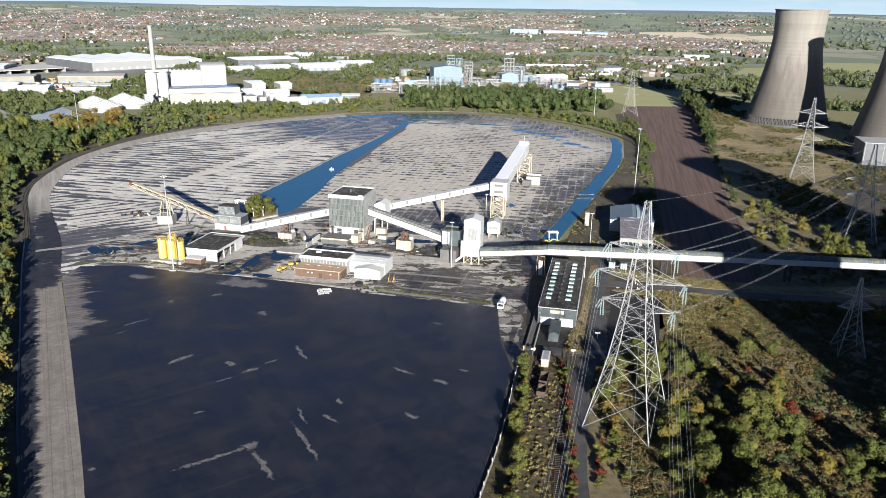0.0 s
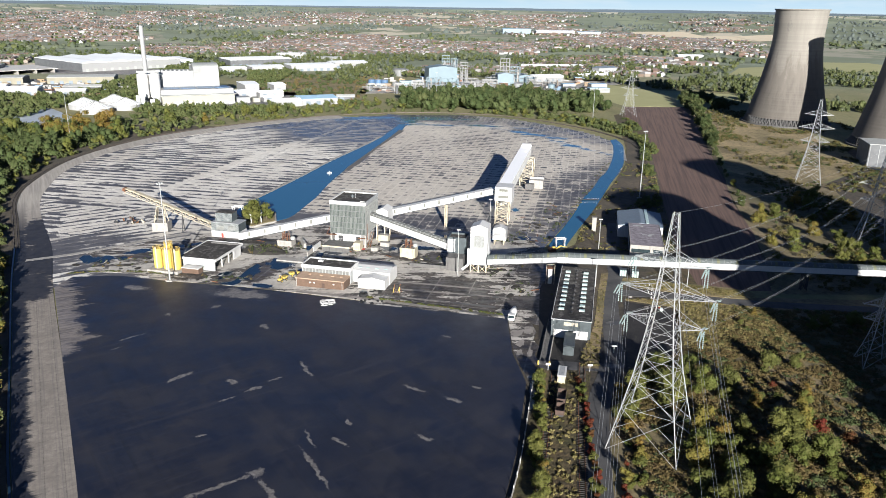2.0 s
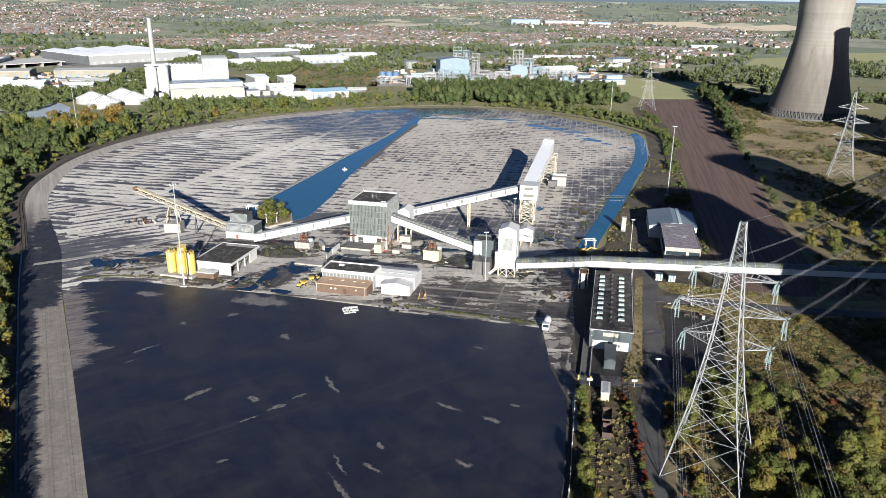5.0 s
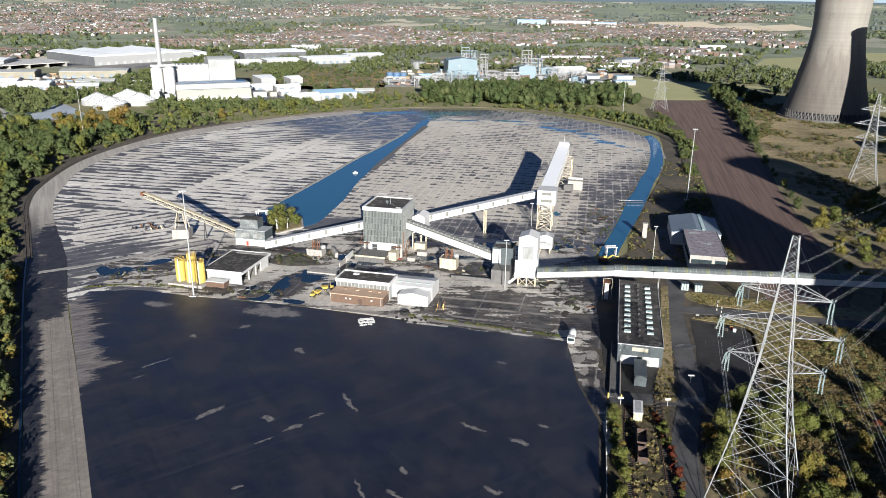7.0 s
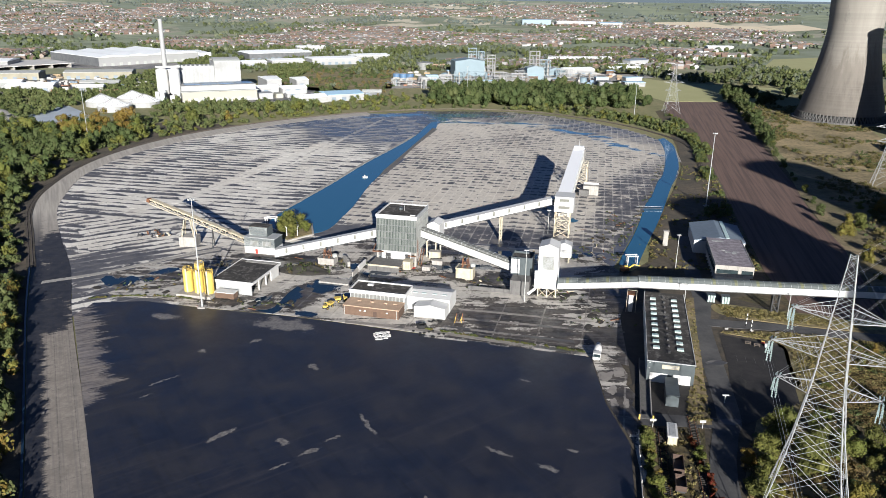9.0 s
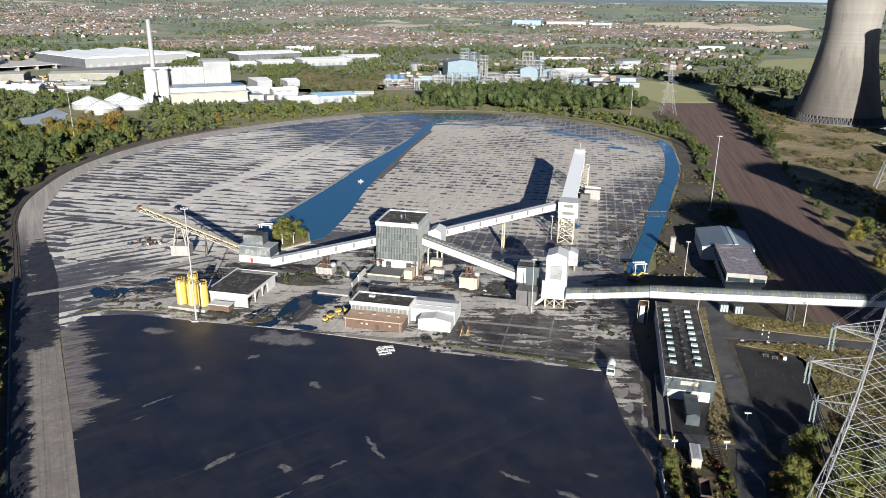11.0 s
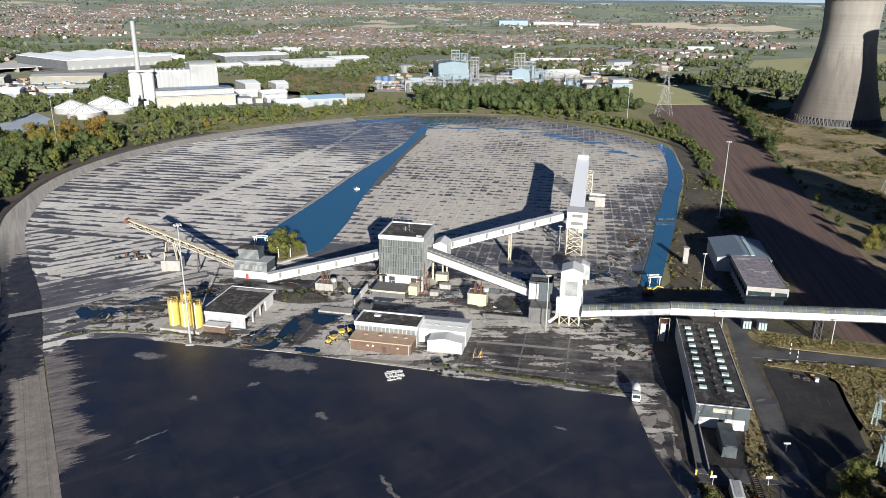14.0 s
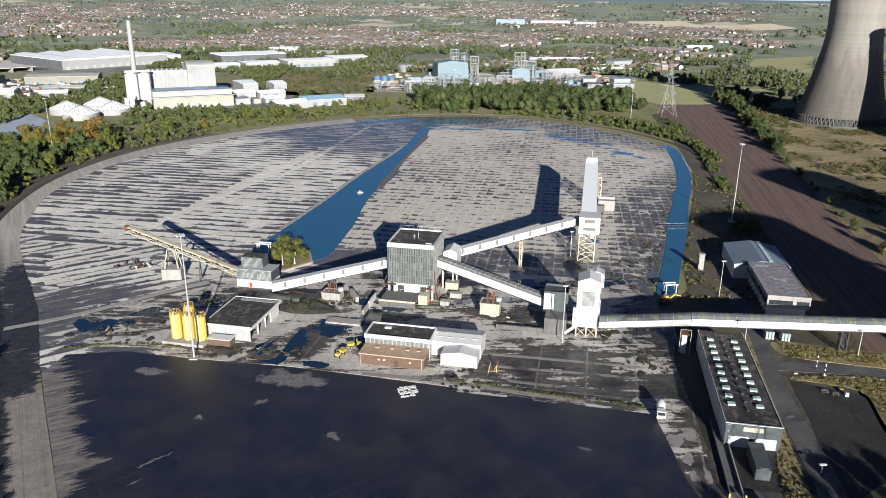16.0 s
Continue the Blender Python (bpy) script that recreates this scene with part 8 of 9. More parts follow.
part("mound", bm, SPOIL, t, smooth=True)


def wheel(parent, x, y, r, w, rim=LOUVRE):
    bm = bmesh.new()
    lathe(bm, [(r * 0.55, -w / 2), (r * 0.92, -w / 2), (r, -w * 0.3), (r, w * 0.3), (r * 0.92, w / 2), (r * 0.55, w / 2)], 18)
    bmesh.ops.rotate(bm, verts=bm.verts, cent=(0, 0, 0), matrix=Matrix.Rotation(radians(90), 3, "X"))
    bmesh.ops.translate(bm, verts=bm.verts, vec=(x, y, r))
    ob = part("wheel", bm, TYRE, parent)
    bm = bmesh.new()
    lathe(bm, [(r * 0.5, -w * 0.52), (r * 0.5, w * 0.52)], 12)
    bmesh.ops.rotate(bm, verts=bm.verts, cent=(0, 0, 0), matrix=Matrix.Rotation(radians(90), 3, "X"))
    bmesh.ops.translate(bm, verts=bm.verts, vec=(x, y, r))
    part("rim", bm, rim, ob)


def dumper(x, y, yaw):
    t = thing("site_dumper", x, y, 0.09, yaw, "small yellow site dumper with a front skip", "dumper", "site dumpers")
    bm = bmesh.new()
    lo = [bm.verts.new(p) for p in ((0.6, -0.7, 0.9), (2.0, -0.7, 0.9), (2.0, 0.7, 0.9), (0.6, 0.7, 0.9))]
    hi = [bm.verts.new(p) for p in ((0.2, -1.1, 2.0), (2.9, -1.1, 1.9), (2.9, 1.1, 1.9), (0.2, 1.1, 2.0))]
    bm.faces.new(lo[::-1])
    bm.faces.new(hi)
    for i in range(4):
        bm.faces.new((lo[i], lo[(i + 1) % 4], hi[(i + 1) % 4], hi[i]))
    part("skip", bm, YELLOW, t)
    part("chassis", boxes((-2.2, 2.2, -0.5, 0.5, 0.55, 0.9)), DARKSTEEL, t)
    part("engine_cover", boxes((-2.2, -0.8, -0.7, 0.7, 0.9, 1.7)), YELLOW, t)
    part("seat", boxes((-0.7, -0.1, -0.4, 0.4, 0.9, 1.3)), TYRE, t)
    part("roll_bar", beams([((-0.9, -0.7, 0.9), (-0.9, -0.7, 2.7)), ((-0.9, 0.7, 0.9), (-0.9, 0.7, 2.7)), ((-0.9, -0.7, 2.7), (-0.9, 0.7, 2.7))], 0.1), YELLOW, t)
    for wx in (-1.5, 1.4):
        for wy in (-0.95, 0.95):
            wheel(t, wx, wy, 0.55, 0.4, YELLOW)


dumper(-71.0, 305.5, 60)
dumper(-66.8, 312.0, 200)
t = thing("bag_stack", -48.4, 282.0, 0.10, 12, "white sacks laid out in rows on the coal", "sacks")
rs = random.Random(8)
sack = bpy.data.meshes.new("sack")
bm = bmesh.new()
lathe(bm, [(0.2, 0), (0.4, 0.1), (0.4, 0.3), (0.18, 0.4)], 8)
bm.to_mesh(sack)
bm.free()
sack.materials.append(WHITE)
for i in range(9):
    for j in range(7):
        if rs.random() < 0.2 or (i > 6 and j < 2):
            continue
        ob = new("sack", sack)
        ob.parent = t
        ob.matrix_basis = pose(-2.6 + i * 0.64 + rs.uniform(-0.15, 0.15), -2.6 + j * 0.86 + rs.uniform(-0.2, 0.2), 0, 0, 0, rs.uniform(0, 90))

t = thing("mixer_lorry", 23.6, 268.4, 0.14, 75, "white mixer lorry parked by the coal pad", "lorry")
part("chassis", boxes((-4.2, 4.2, -0.6, 0.6, 0.8, 1.15)), DARKSTEEL, t)
part("cab", boxes((-4.4, -2.4, -1.2, 1.2, 0.9, 3.2)), WHITE, t)
part("windscreen", boxes((-4.46, -4.41, -1.05, 1.05, 1.9, 2.9)), GLASS, t)
bm = bmesh.new()
lathe(bm, [(0.5, -3.0), (1.25, -1.6), (1.35, 0.2), (0.8, 2.6)], 18)
bmesh.ops.rotate(bm, verts=bm.verts, cent=(0, 0, 0), matrix=Matrix.Rotation(radians(80), 3, "Y"))
bmesh.ops.translate(bm, verts=bm.verts, vec=(0.9, 0, 2.4))
part("drum", bm, WHITE, t, "white mixing drum", smooth=True)
part("chute", boxes((3.6, 4.6, -0.4, 0.4, 1.3, 2.6)), GREYCLAD, t)
for wx in (-3.4, -1.6, 2.0, 3.3):
    for wy in (-1.0, 1.0):
        wheel(t, wx, wy, 0.52, 0.4)

for dx in (0, 2.2):
    t = thing("trestle_stand", -22.8 + dx, 294.2, 0.1, 10 * dx, "orange steel stand on splayed legs", "stand", "orange stands")
    for i in range(3):
        a = i * 2.1
        part("leg", beams([((0.9 * math.cos(a), 0.9 * math.sin(a), 0), (0, 0, 2.2))], 0.16), YELLOW if i else RUST, t)
    part("mast", beams([((0, 0, 2.0), (0.3, 0, 3.4))], 0.22), RUST, t)
t = thing("big_tyre", -35.0, 289.2, 0.12, 0, "worn earthmover tyre lying at the kerb", "tyre")
part("tyre", lathe(bmesh.new(), [(0.9, 0), (1.7, 0.1), (1.8, 0.8), (1.7, 1.3), (0.9, 1.4), (0.8, 0.7)], 24), TYRE, t)
rs = random.Random(3)
for i in range(11):
    t = thing("tyre", rs.uniform(-38, -27), rs.uniform(281, 287), 0.12, 0, "old black tyre lying on coal fines", "tyre", "loose tyres")
    part("tread", lathe(bmesh.new(), [(0.3, 0), (0.52, 0.02), (0.55, 0.14), (0.52, 0.26), (0.3, 0.28)], 14), TYRE, t)
for i in range(9):
    t = thing("tyre", -30.5 + rs.uniform(-2.8, 2.8), 294.6 + rs.uniform(-0.6, 0.6), 0.1, 0, "old black tyre heaped before the shed", "tyre", "loose tyres")
    part("tread", lathe(bmesh.new(), [(0.3, 0), (0.52, 0.02), (0.55, 0.14), (0.52, 0.26), (0.3, 0.28)], 14), TYRE, t)
t = thing("scrap_heap", -165.7, 391, 0.05, 0, "heap of scrap steel and rubble", "scrap")
for i in range(16):
    x, y = rs.gauss(0, 4), rs.gauss(0, 2.5)
    part("scrap_piece", beams([((x, y, rs.uniform(0.1, 0.5)), (x + rs.uniform(-2.5, 2.5), y + rs.uniform(-2, 2), rs.uniform(0.4, 1.8)))], rs.uniform(0.3, 1.0)), rs.choice([RUST, RUST, DARKSTEEL, DARKCONC, CREAM]), t)

t = thing("long_reach_excavator", 50.5, 348.0, 0.1, 20, "orange excavator with its arm laid out", "excavator")
part("track", boxes((-1.8, 1.8, -1.5, -0.9, 0, 0.8)), DARKSTEEL, t)
part("track", boxes((-1.8, 1.8, 0.9, 1.5, 0, 0.8)), DARKSTEEL, t)
part("body", boxes((-1.9, 1.2, -1.3, 1.3, 0.9, 2.1)), RUST, t)
part("cab", boxes((0.2, 1.6, 0.3, 1.3, 0.9, 2.7)), YELLOW, t)
part("boom", beams([((1.2, -0.3, 1.5), (4.5, 0.5, 2.8))], 0.5), YELLOW, t)
part("stick", beams([((4.5, 0.5, 2.8), (8.0, 1.0, 1.6))], 0.4), YELLOW, t)
portal(53.8, 357.5, 5, 4.2, 3.6)
t = thing("foot_bridge", 80.5, 450.0, 0.16, 0, "narrow plank bridge over the moat", "bridge")
part("deck", boxes((-1, 13.5, -0.7, 0.7, 0.3, 0.55)), DARKSTEEL, t)
part("handrail", boxes((-1, 13.5, -0.7, -0.62, 1.4, 1.5)), STEEL, t)
t = thing("brick_pier", 78.0, 385.5, 0.0, -12, "pale square concrete pier beside the rails", "pier")
part("shaft", boxes((-1.1, 1.1, -1.1, 1.1, 0, 7.0)), CONC, t)
part("cap", boxes((-1.3, 1.3, -1.3, 1.3, 7.0, 7.4)), CONC, t)
for x, y in ((77.0, 317.0), (82.0, 315.5)):
    t = thing("transformer", x, y, 0.2, -12, "grey transformer with pale cooling tanks", "transformer", "transformers")
    part("tank", boxes((-1.4, 1.4, -1.2, 1.2, 0, 2.6)), GREYCLAD, t)
    for i in range(3):
        part("radiator", lathe(bmesh.new(), [(0.42, 0.2), (0.42, 2.9)], 10, -1.0 + i, -1.7), SKYLIGHT, t)
    part("lid", boxes((-1.6, 1.6, -1.4, 1.4, 2.6, 2.9)), DARKCLAD, t)
for x, y in ((77.3, 279.4), (79.7, 277.8)):
    t = thing("picnic_table", x, y, 0.12, -14, "weathered wooden picnic table on the car park", "table", "picnic tables")
    part("tabletop", boxes((-0.9, 0.9, -0.4, 0.4, 0.72, 0.78)), TANSTEEL, t)
    for q in (-0.75, 0.75):
        part("bench", boxes((-0.9, 0.9, q - 0.14, q + 0.14, 0.42, 0.47)), TANSTEEL, t)
        part("a_frame", beams([((q, -0.8, 0.02), (q, -0.25, 0.74)), ((q, 0.8, 0.02), (q, 0.25, 0.74)), ((q, -0.8, 0.4), (q, 0.8, 0.4))], 0.1), TANSTEEL, t)
t = thing("litter_bin", 82.6, 277.0, 0.12, -10, "square pale green litter bin", "bin")
part("body", boxes((-0.5, 0.5, -0.45, 0.45, 0, 1.15)), SKYLIGHT, t)
part("lid", boxes((-0.55, 0.55, -0.5, 0.5, 1.15, 1.25)), GREYCLAD, t)
t = thing("grit_box", 82.6, 279.8, 0.12, -10, "small orange grit box beside the grass", "box")
part("body", boxes((-0.45, 0.45, -0.35, 0.35, 0, 0.7)), RED, t)
part("lid", boxes((-0.5, 0.5, -0.4, 0.4, 0.7, 0.8)), YELLOW, t)
for i in range(5):
    a = Vector((69 + i * 2.6, 266 - i * 0.9))
    part("bay_line", beam(bmesh.new(), (a.x, a.y, 0.125), (a.x + 1.1, a.y + 4.6, 0.125), 0.08, 0.01), DARKCONC, bpy.data.objects["car_park"])

# loose things on the apron
rs = random.Random(41)
lumps = []
for q in range(3):
    bm = bmesh.new()
    bmesh.ops.create_icosphere(bm, subdivisions=2, radius=1.0)
    for v in bm.verts:
        v.co *= 1 + 0.55 * noise.noise(v.co * 1.6 + Vector((q * 9, 0, 0)))
        v.co.z = max(v.co.z * 0.4, -0.02)
    me = bpy.data.meshes.new("mound")
    bm.to_mesh(me)
    bm.free()
    me.materials.append((DARKCONC, SPOIL, SPOIL)[q])
    lumps.append(me)
GROUND_SPOTS = ((-8, 334, 16, 5), (18, 322, 10, 5), (-36, 352, 9, 9), (-60, 350, 14, 5), (-112, 352, 16, 7), (-150, 326, 16, 8), (0, 366, 30, 5), (36, 372, 8, 12), (48, 392, 8, 22), (62, 420, 5, 20), (-84, 352, 12, 6), (-98, 308, 16, 4), (30, 300, 8, 12))
for i in range(150):
    cx, cy, sx, sy = GROUND_SPOTS[i % len(GROUND_SPOTS)]
    x, y = rs.gauss(cx, sx * 0.5), rs.gauss(cy, sy * 0.5)
    s = rs.uniform(0.4, 1.7)
    t = thing("rubble_heap", x, y, 0.09, rs.uniform(0, 360), "low dark heap of coal rubble and dirt", "rubble", "rubble heaps")
    ob = new("mound", lumps[i % 3])
    ob.parent = t
    ob.scale = (s * rs.uniform(0.8, 1.8), s, s * rs.uniform(0.4, 0.9))
for i in range(60):
    cx, cy, sx, sy = GROUND_SPOTS[(i * 5) % len(GROUND_SPOTS)]
    x, y, a, ln = rs.gauss(cx, sx * 0.6), rs.gauss(cy, sy * 0.6), rs.uniform(0, 3.1), rs.uniform(1.2, 4.0)
    t = thing("scrap_beam", x, y, 0.1, math.degrees(a), "loose length of rusty or painted steel", "scrap", "scrap steel")
    part("beam", beams([((-ln / 2, 0, 0.12), (ln / 2, 0, rs.uniform(0.12, 0.7)))], rs.uniform(0.15, 0.4)), rs.choice([RUST, RUST, DARKSTEEL, CREAM, CONC]), t)
for x, y, yaw, w, d, h, m in ((-34.5, 362, -13, 5, 3.2, 3.4, CREAM), (-33, 354.5, -13, 4.5, 2.4, 1.8, CONC), (-37, 347, -13, 3.4, 2.4, 1.6, CONC), (-69.5, 350, 20, 1.2, 9, 2.2, CONC)):
    t = thing("concrete_block", x, y, 0.09, yaw, "stained concrete block lying among the plant", "block", "loose blocks")
    part("body", boxes((0, w, 0, d, 0, h)), m, t)
    part("cap", boxes((-0.15, w + 0.15, -0.15, d + 0.15, h, h + 0.2)), CONC, t)
weeds = []
for i in range(260):
    cx, cy, sx, sy = GROUND_SPOTS[(i * 3) % len(GROUND_SPOTS)]
    weeds.append((rs.gauss(cx, sx * 0.6), rs.gauss(cy, sy * 0.6), rs.uniform(0.3, 0.9), rs.uniform(0.25, 0.9)))
for i in range(70):
    s = rs.random()
    weeds.append((np.interp(s, [0, 0.3, 0.65, 1], [50, 66, 84, 126]) + rs.uniform(-4, 0), np.interp(s, [0, 0.3, 0.65, 1], [362, 404, 448, 564]), rs.uniform(0.4, 1.2), rs.uniform(0.3, 0.9)))
for i in range(60):
    weeds.append((-88 + rs.gauss(0, 4.5), 345 + rs.gauss(0, 2.2), rs.uniform(0.5, 1.3), rs.uniform(1.5, 3.6)))
rough_wood("apron_weeds", weeds, "green and yellow weeds in the cracks", [LEAF_MID, BRACKEN, LEAF_DARK], 34, 0.2, 0)
# tower foot: bramble and bushes on dry grass
foot = []
while len(foot) < 3000:
    x, y = rs.uniform(150, 420), rs.uniform(300, 880)
    edge_x = 150 + (y - 300) * 0.26
    if x < edge_x + 4 or math.hypot(x - 366, y - 789) < 50 or math.hypot(x - 404, y - 655) < 50:
        continue
    if noise.noise(Vector((x * 0.025, y * 0.025, 7))) + 0.25 * noise.noise(Vector((x * 0.09, y * 0.09, 3))) < (0.02 if y > 480 else -0.08):
        continue
    foot.append((x, y, rs.uniform(0.9, 3.0), rs.uniform(0.6, 2.6)))
rough_wood("tower_foot_scrub", foot, "brown bramble and low bushes on waste ground", [BRACKEN, LEAF_DARK, HEATH, BRACKEN, HEATH], 36, 0.45, 0)
for x, y in ((82.1, 293.9), (81.6, 288.2)):
    t = thing("marker_post", x, y, 0.15, 0, "black and white banded height post", "post", "height posts")
    for i in range(6):
        part("band", boxes((-0.14, 0.14, -0.14, 0.14, i * 0.8, i * 0.8 + 0.8)), WHITE if i % 2 else TYRE, t)
for i in range(0, 7, 2):
    t = thing("kerb_stone", 74 + i * 4.2, 290.9 - i * 0.75, 0.15, 0, "short pale concrete kerb block", "kerb", "kerb blocks")
    part("block", boxes((-0.6, 0.6, -0.25, 0.25, 0, 0.4)), CONC, t)


# ---- tracks and wagons ----
def railway(line, label):
    t = thing("railway_track", 0, 0, 0, 0, label, "railway track", "old tracks")
    pts = spline(line, 20)
    for s in (-0.75, 0.75):
        bm = bmesh.new()
        for p, q in zip(pts, pts[1:]):
            d = (q - p).normalized()
            o = Vector((-d.y, d.x)) * s
            beam(bm, (p.x + o.x, p.y + o.y, 0.34), (q.x + o.x, q.y + o.y, 0.34), 0.12)
        part("rail", bm, RUST, t)
    me = bpy.data.meshes.new("sleeper")
    bm = boxes((-1.3, 1.3, -0.13, 0.13, 0.08, 0.26))
    bm.to_mesh(me)
    bm.free()
    me.materials.append(SPOIL)
    acc = 0.0
    for p, q in zip(pts, pts[1:]):
        d = (q - p)
        yaw = math.degrees(math.atan2(d.y, d.x)) - 90
        while acc < d.length:
            c = p + d.normalized() * acc
            ob = new("sleeper", me)
            ob.parent = t
            ob.matrix_basis = pose(c.x, c.y, 0, 0, 0, yaw)
            acc += 0.8
        acc -= d.length
    return t


railway([(12.0, 128), (16.8, 150), (25.8, 192), (31.0, 216), (33.0, 226)], "rusty old track among weeds")
railway([(24.0, 128), (28.2, 150), (36.5, 198), (41.0, 221), (43.0, 232)], "rusty old track beside the road")
for x, y, ln, lab in ((30.6, 199.5, 5.0, "dark open coal wagon on the rails"), (32.2, 207.0, 6.5, "dark open coal wagon on the rails")):
    t = thing("coal_wagon", x, y, 0.4, -13, lab, "wagon", "coal wagons")
    part("floor", boxes((-1.2, 1.2, -ln / 2, ln / 2, 0.6, 0.8)), DARKSTEEL, t)
    part("side", boxes((-1.3, -1.2, -ln / 2, ln / 2, 0.6, 2.2)), OLDRUST, t)
    part("side", boxes((1.2, 1.3, -ln / 2, ln / 2, 0.6, 2.2)), OLDRUST, t)
    part("end", boxes((-1.2, 1.2, -ln / 2, -ln / 2 + 0.1, 0.8, 2.2)), OLDRUST, t)
    part("end", boxes((-1.2, 1.2, ln / 2 - 0.1, ln / 2, 0.8, 2.2)), OLDRUST, t)
    for wy in (-ln / 2 + 1, ln / 2 - 1):
        part("axle", boxes((-1.0, 1.0, wy - 0.45, wy + 0.45, -0.05, 0.6)), DARKSTEEL, t)
t = thing("site_cabin", 34.6, 221.0, 0.1, -13, "narrow cabin with a pale flat roof", "cabin")
part("wall", boxes((-1.2, 1.2, -3.4, 3.4, 0, 2.5)), CREAM, t)
part("roof", boxes((-1.35, 1.35, -3.55, 3.55, 2.5, 2.75)), WHITE, t)
part("roof_panel", boxes((-0.8, 0.8, -3.1, 3.1, 2.75, 2.82)), GREYCLAD, t)
t = thing("barrier_wall", 0, 0, 0, 0, "low pale concrete barrier with posts", "barrier")
edge_line = spline([(7.0, 138), (9.8, 149.6), (16.3, 174.5), (22.7, 206), (26.5, 224)], 5)
for p, q in zip(edge_line, edge_line[1:]):
    part("panel", beam(bmesh.new(), (p.x, p.y, 0.55), (q.x, q.y, 0.55), 0.22, 0.9), CONC, t)
    part("post", boxes((p.x - 0.12, p.x + 0.12, p.y - 0.12, p.y + 0.12, 0, 1.9)), LOUVRE, t)
t = thing("sunken_trough", 28.6, 231.0, 0.1, -13, "dark concrete trough with pale rims", "trough")
part("floor", boxes((0.3, 3.0, 0, 36, 0.0, 0.15)), DARKCONC, t)
part("rim", boxes((0, 0.3, 0, 36, 0.0, 1.0)), DARKCONC, t)
part("rim", boxes((3.0, 3.3, 0, 36, 0.0, 1.0)), CONC, t)
for x in (-0.2, 3.5):
    part("bollard", lathe(bmesh.new(), [(0.25, 0), (0.25, 1.6)], 10, x, -0.6), YELLOW, t)
for x, y in ((31, 226.5), (44.5, 226.0)):
    t = thing("yard_sign", x, y, 0.1, 0, "white board sign on a thin post", "sign", "yard signs")
    part("post", boxes((-0.08, 0.08, -0.08, 0.08, 0, 2.2)), STEEL, t)
    part("board", boxes((-0.8, 0.8, -0.05, 0.05, 1.9, 2.6)), WHITE, t)

placed = 0
while placed < 8:
    x, y = rnd.uniform(84, 130), rnd.uniform(238, 290)
    if inside(x, y, [(101, 281), (95, 262), (86, 249), (112, 240), (130, 262), (126, 279)]):
        tree(rnd.choice(["bush", "bush", "gold"]), x, y, rnd.uniform(0.35, 0.6), group="car park bushes")
        placed += 1
verge = []
for i in range(230):
    s = rnd.random()
    if noise.noise(Vector((s * 14, 3.1, 0))) > -0.15:
        verge.append((-36 + 56 * s + rnd.uniform(-0.4, 0.4), 288.9 - 16.3 * s * 1.06 + rnd.uniform(-0.5, 0.6), rnd.uniform(0.3, 0.8), rnd.uniform(0.25, 0.6)))
for i in range(90):
    s = rnd.random()
    verge.append((-165 + 42 * s, 312 + 3.5 * math.sin(s * 3) + rnd.uniform(-0.5, 0.5), rnd.uniform(0.3, 0.8), rnd.uniform(0.25, 0.6)))
tufts = []
for i in range(700):
    s, q = rnd.random(), rnd.random()
    if i < 500:
        tufts.append((78 + 44 * s, 313 - 14 * s - 11 * q * (1 - 0.4 * s), rnd.uniform(0.5, 1.3), rnd.uniform(0.2, 0.6)))
    else:
        y = 230 + 88 * s ** 1.7
        tall = 1.0 if y < 256 else 0.6
        tufts.append((np.interp(y, WEED_Y, WEED_X) + np.interp(y, WEED_Y, WEED_W) * q, y, rnd.uniform(0.3, 0.8) * tall, rnd.uniform(0.15, 0.6) * tall))
for i in range(2400):
    x, y = rnd.uniform(70, 128), rnd.uniform(236, 292)
    if inside(x, y, [(71, 288), (88, 281.5), (90, 276), (86, 262), (81, 246), (110, 238), (128, 262), (126, 280.5), (108, 284.5), (92, 289)]):
        tufts.append((x, y, rnd.uniform(0.6, 1.6), rnd.uniform(0.2, 0.8)))
for i in range(200):
    s = rnd.random()
    tufts.append((16 + 17 * s + rnd.uniform(-1, 9), 140 + 85 * s, rnd.uniform(0.4, 1.1), rnd.uniform(0.2, 0.8)))
rough_wood("dry_tufts", tufts, "tufts of dry yellow grass", [DRY, BRACKEN, DRY, HEATH, DRY], 30, 0.26, 0)
rough_wood("verge_weeds", verge, "yellow-green weeds along the kerb", [LEAF_MID, BRACKEN, LEAF_MID, LEAF], 34, 0.19, 0)
bank = []
while len(bank) < 300:
    y = rnd.uniform(395, 800)
    if noise.noise(Vector((y * 0.035, 6.2, 0))) < (0.1 if y < 480 else -0.2):
        continue
    bank.append((np.interp(y, FIELD_Y, FIELD_LEFT) - rnd.uniform(2, 10 if y > 480 else 16), y, rnd.uniform(1.0, 2.8), rnd.uniform(0.9, 3.6)))
low = []
for i in range(700):
    y = 352 + 210 * rnd.random() ** 1.3
    a0, a1 = np.interp(y, [352, 391, 455, 527, 565], [62, 73, 99, 127, 140]), np.interp(y, FIELD_Y, FIELD_LEFT) - 2
    x = a0 + (a1 - a0) * (rnd.random() ** 2 if rnd.random() < 0.5 else 1 - rnd.random() ** 2 * 0.6)
    if noise.noise(Vector((x * 0.06, y * 0.06, 1.0))) > -0.12:
        low.append((x, y, rnd.uniform(0.5, 1.5), rnd.uniform(0.3, 1.1)))
rough_wood("bank_weeds", low, "yellow and brown weeds on the bank", [BRACKEN, DRY, LEAF_MID, HEATH], 26, 0.3, 0)
rough_wood("bank_scrub", bank, "rough scrub on the bank beside the moat", [LEAF_DARK, LEAF, LEAF_MID], 110, 0.38, 2)

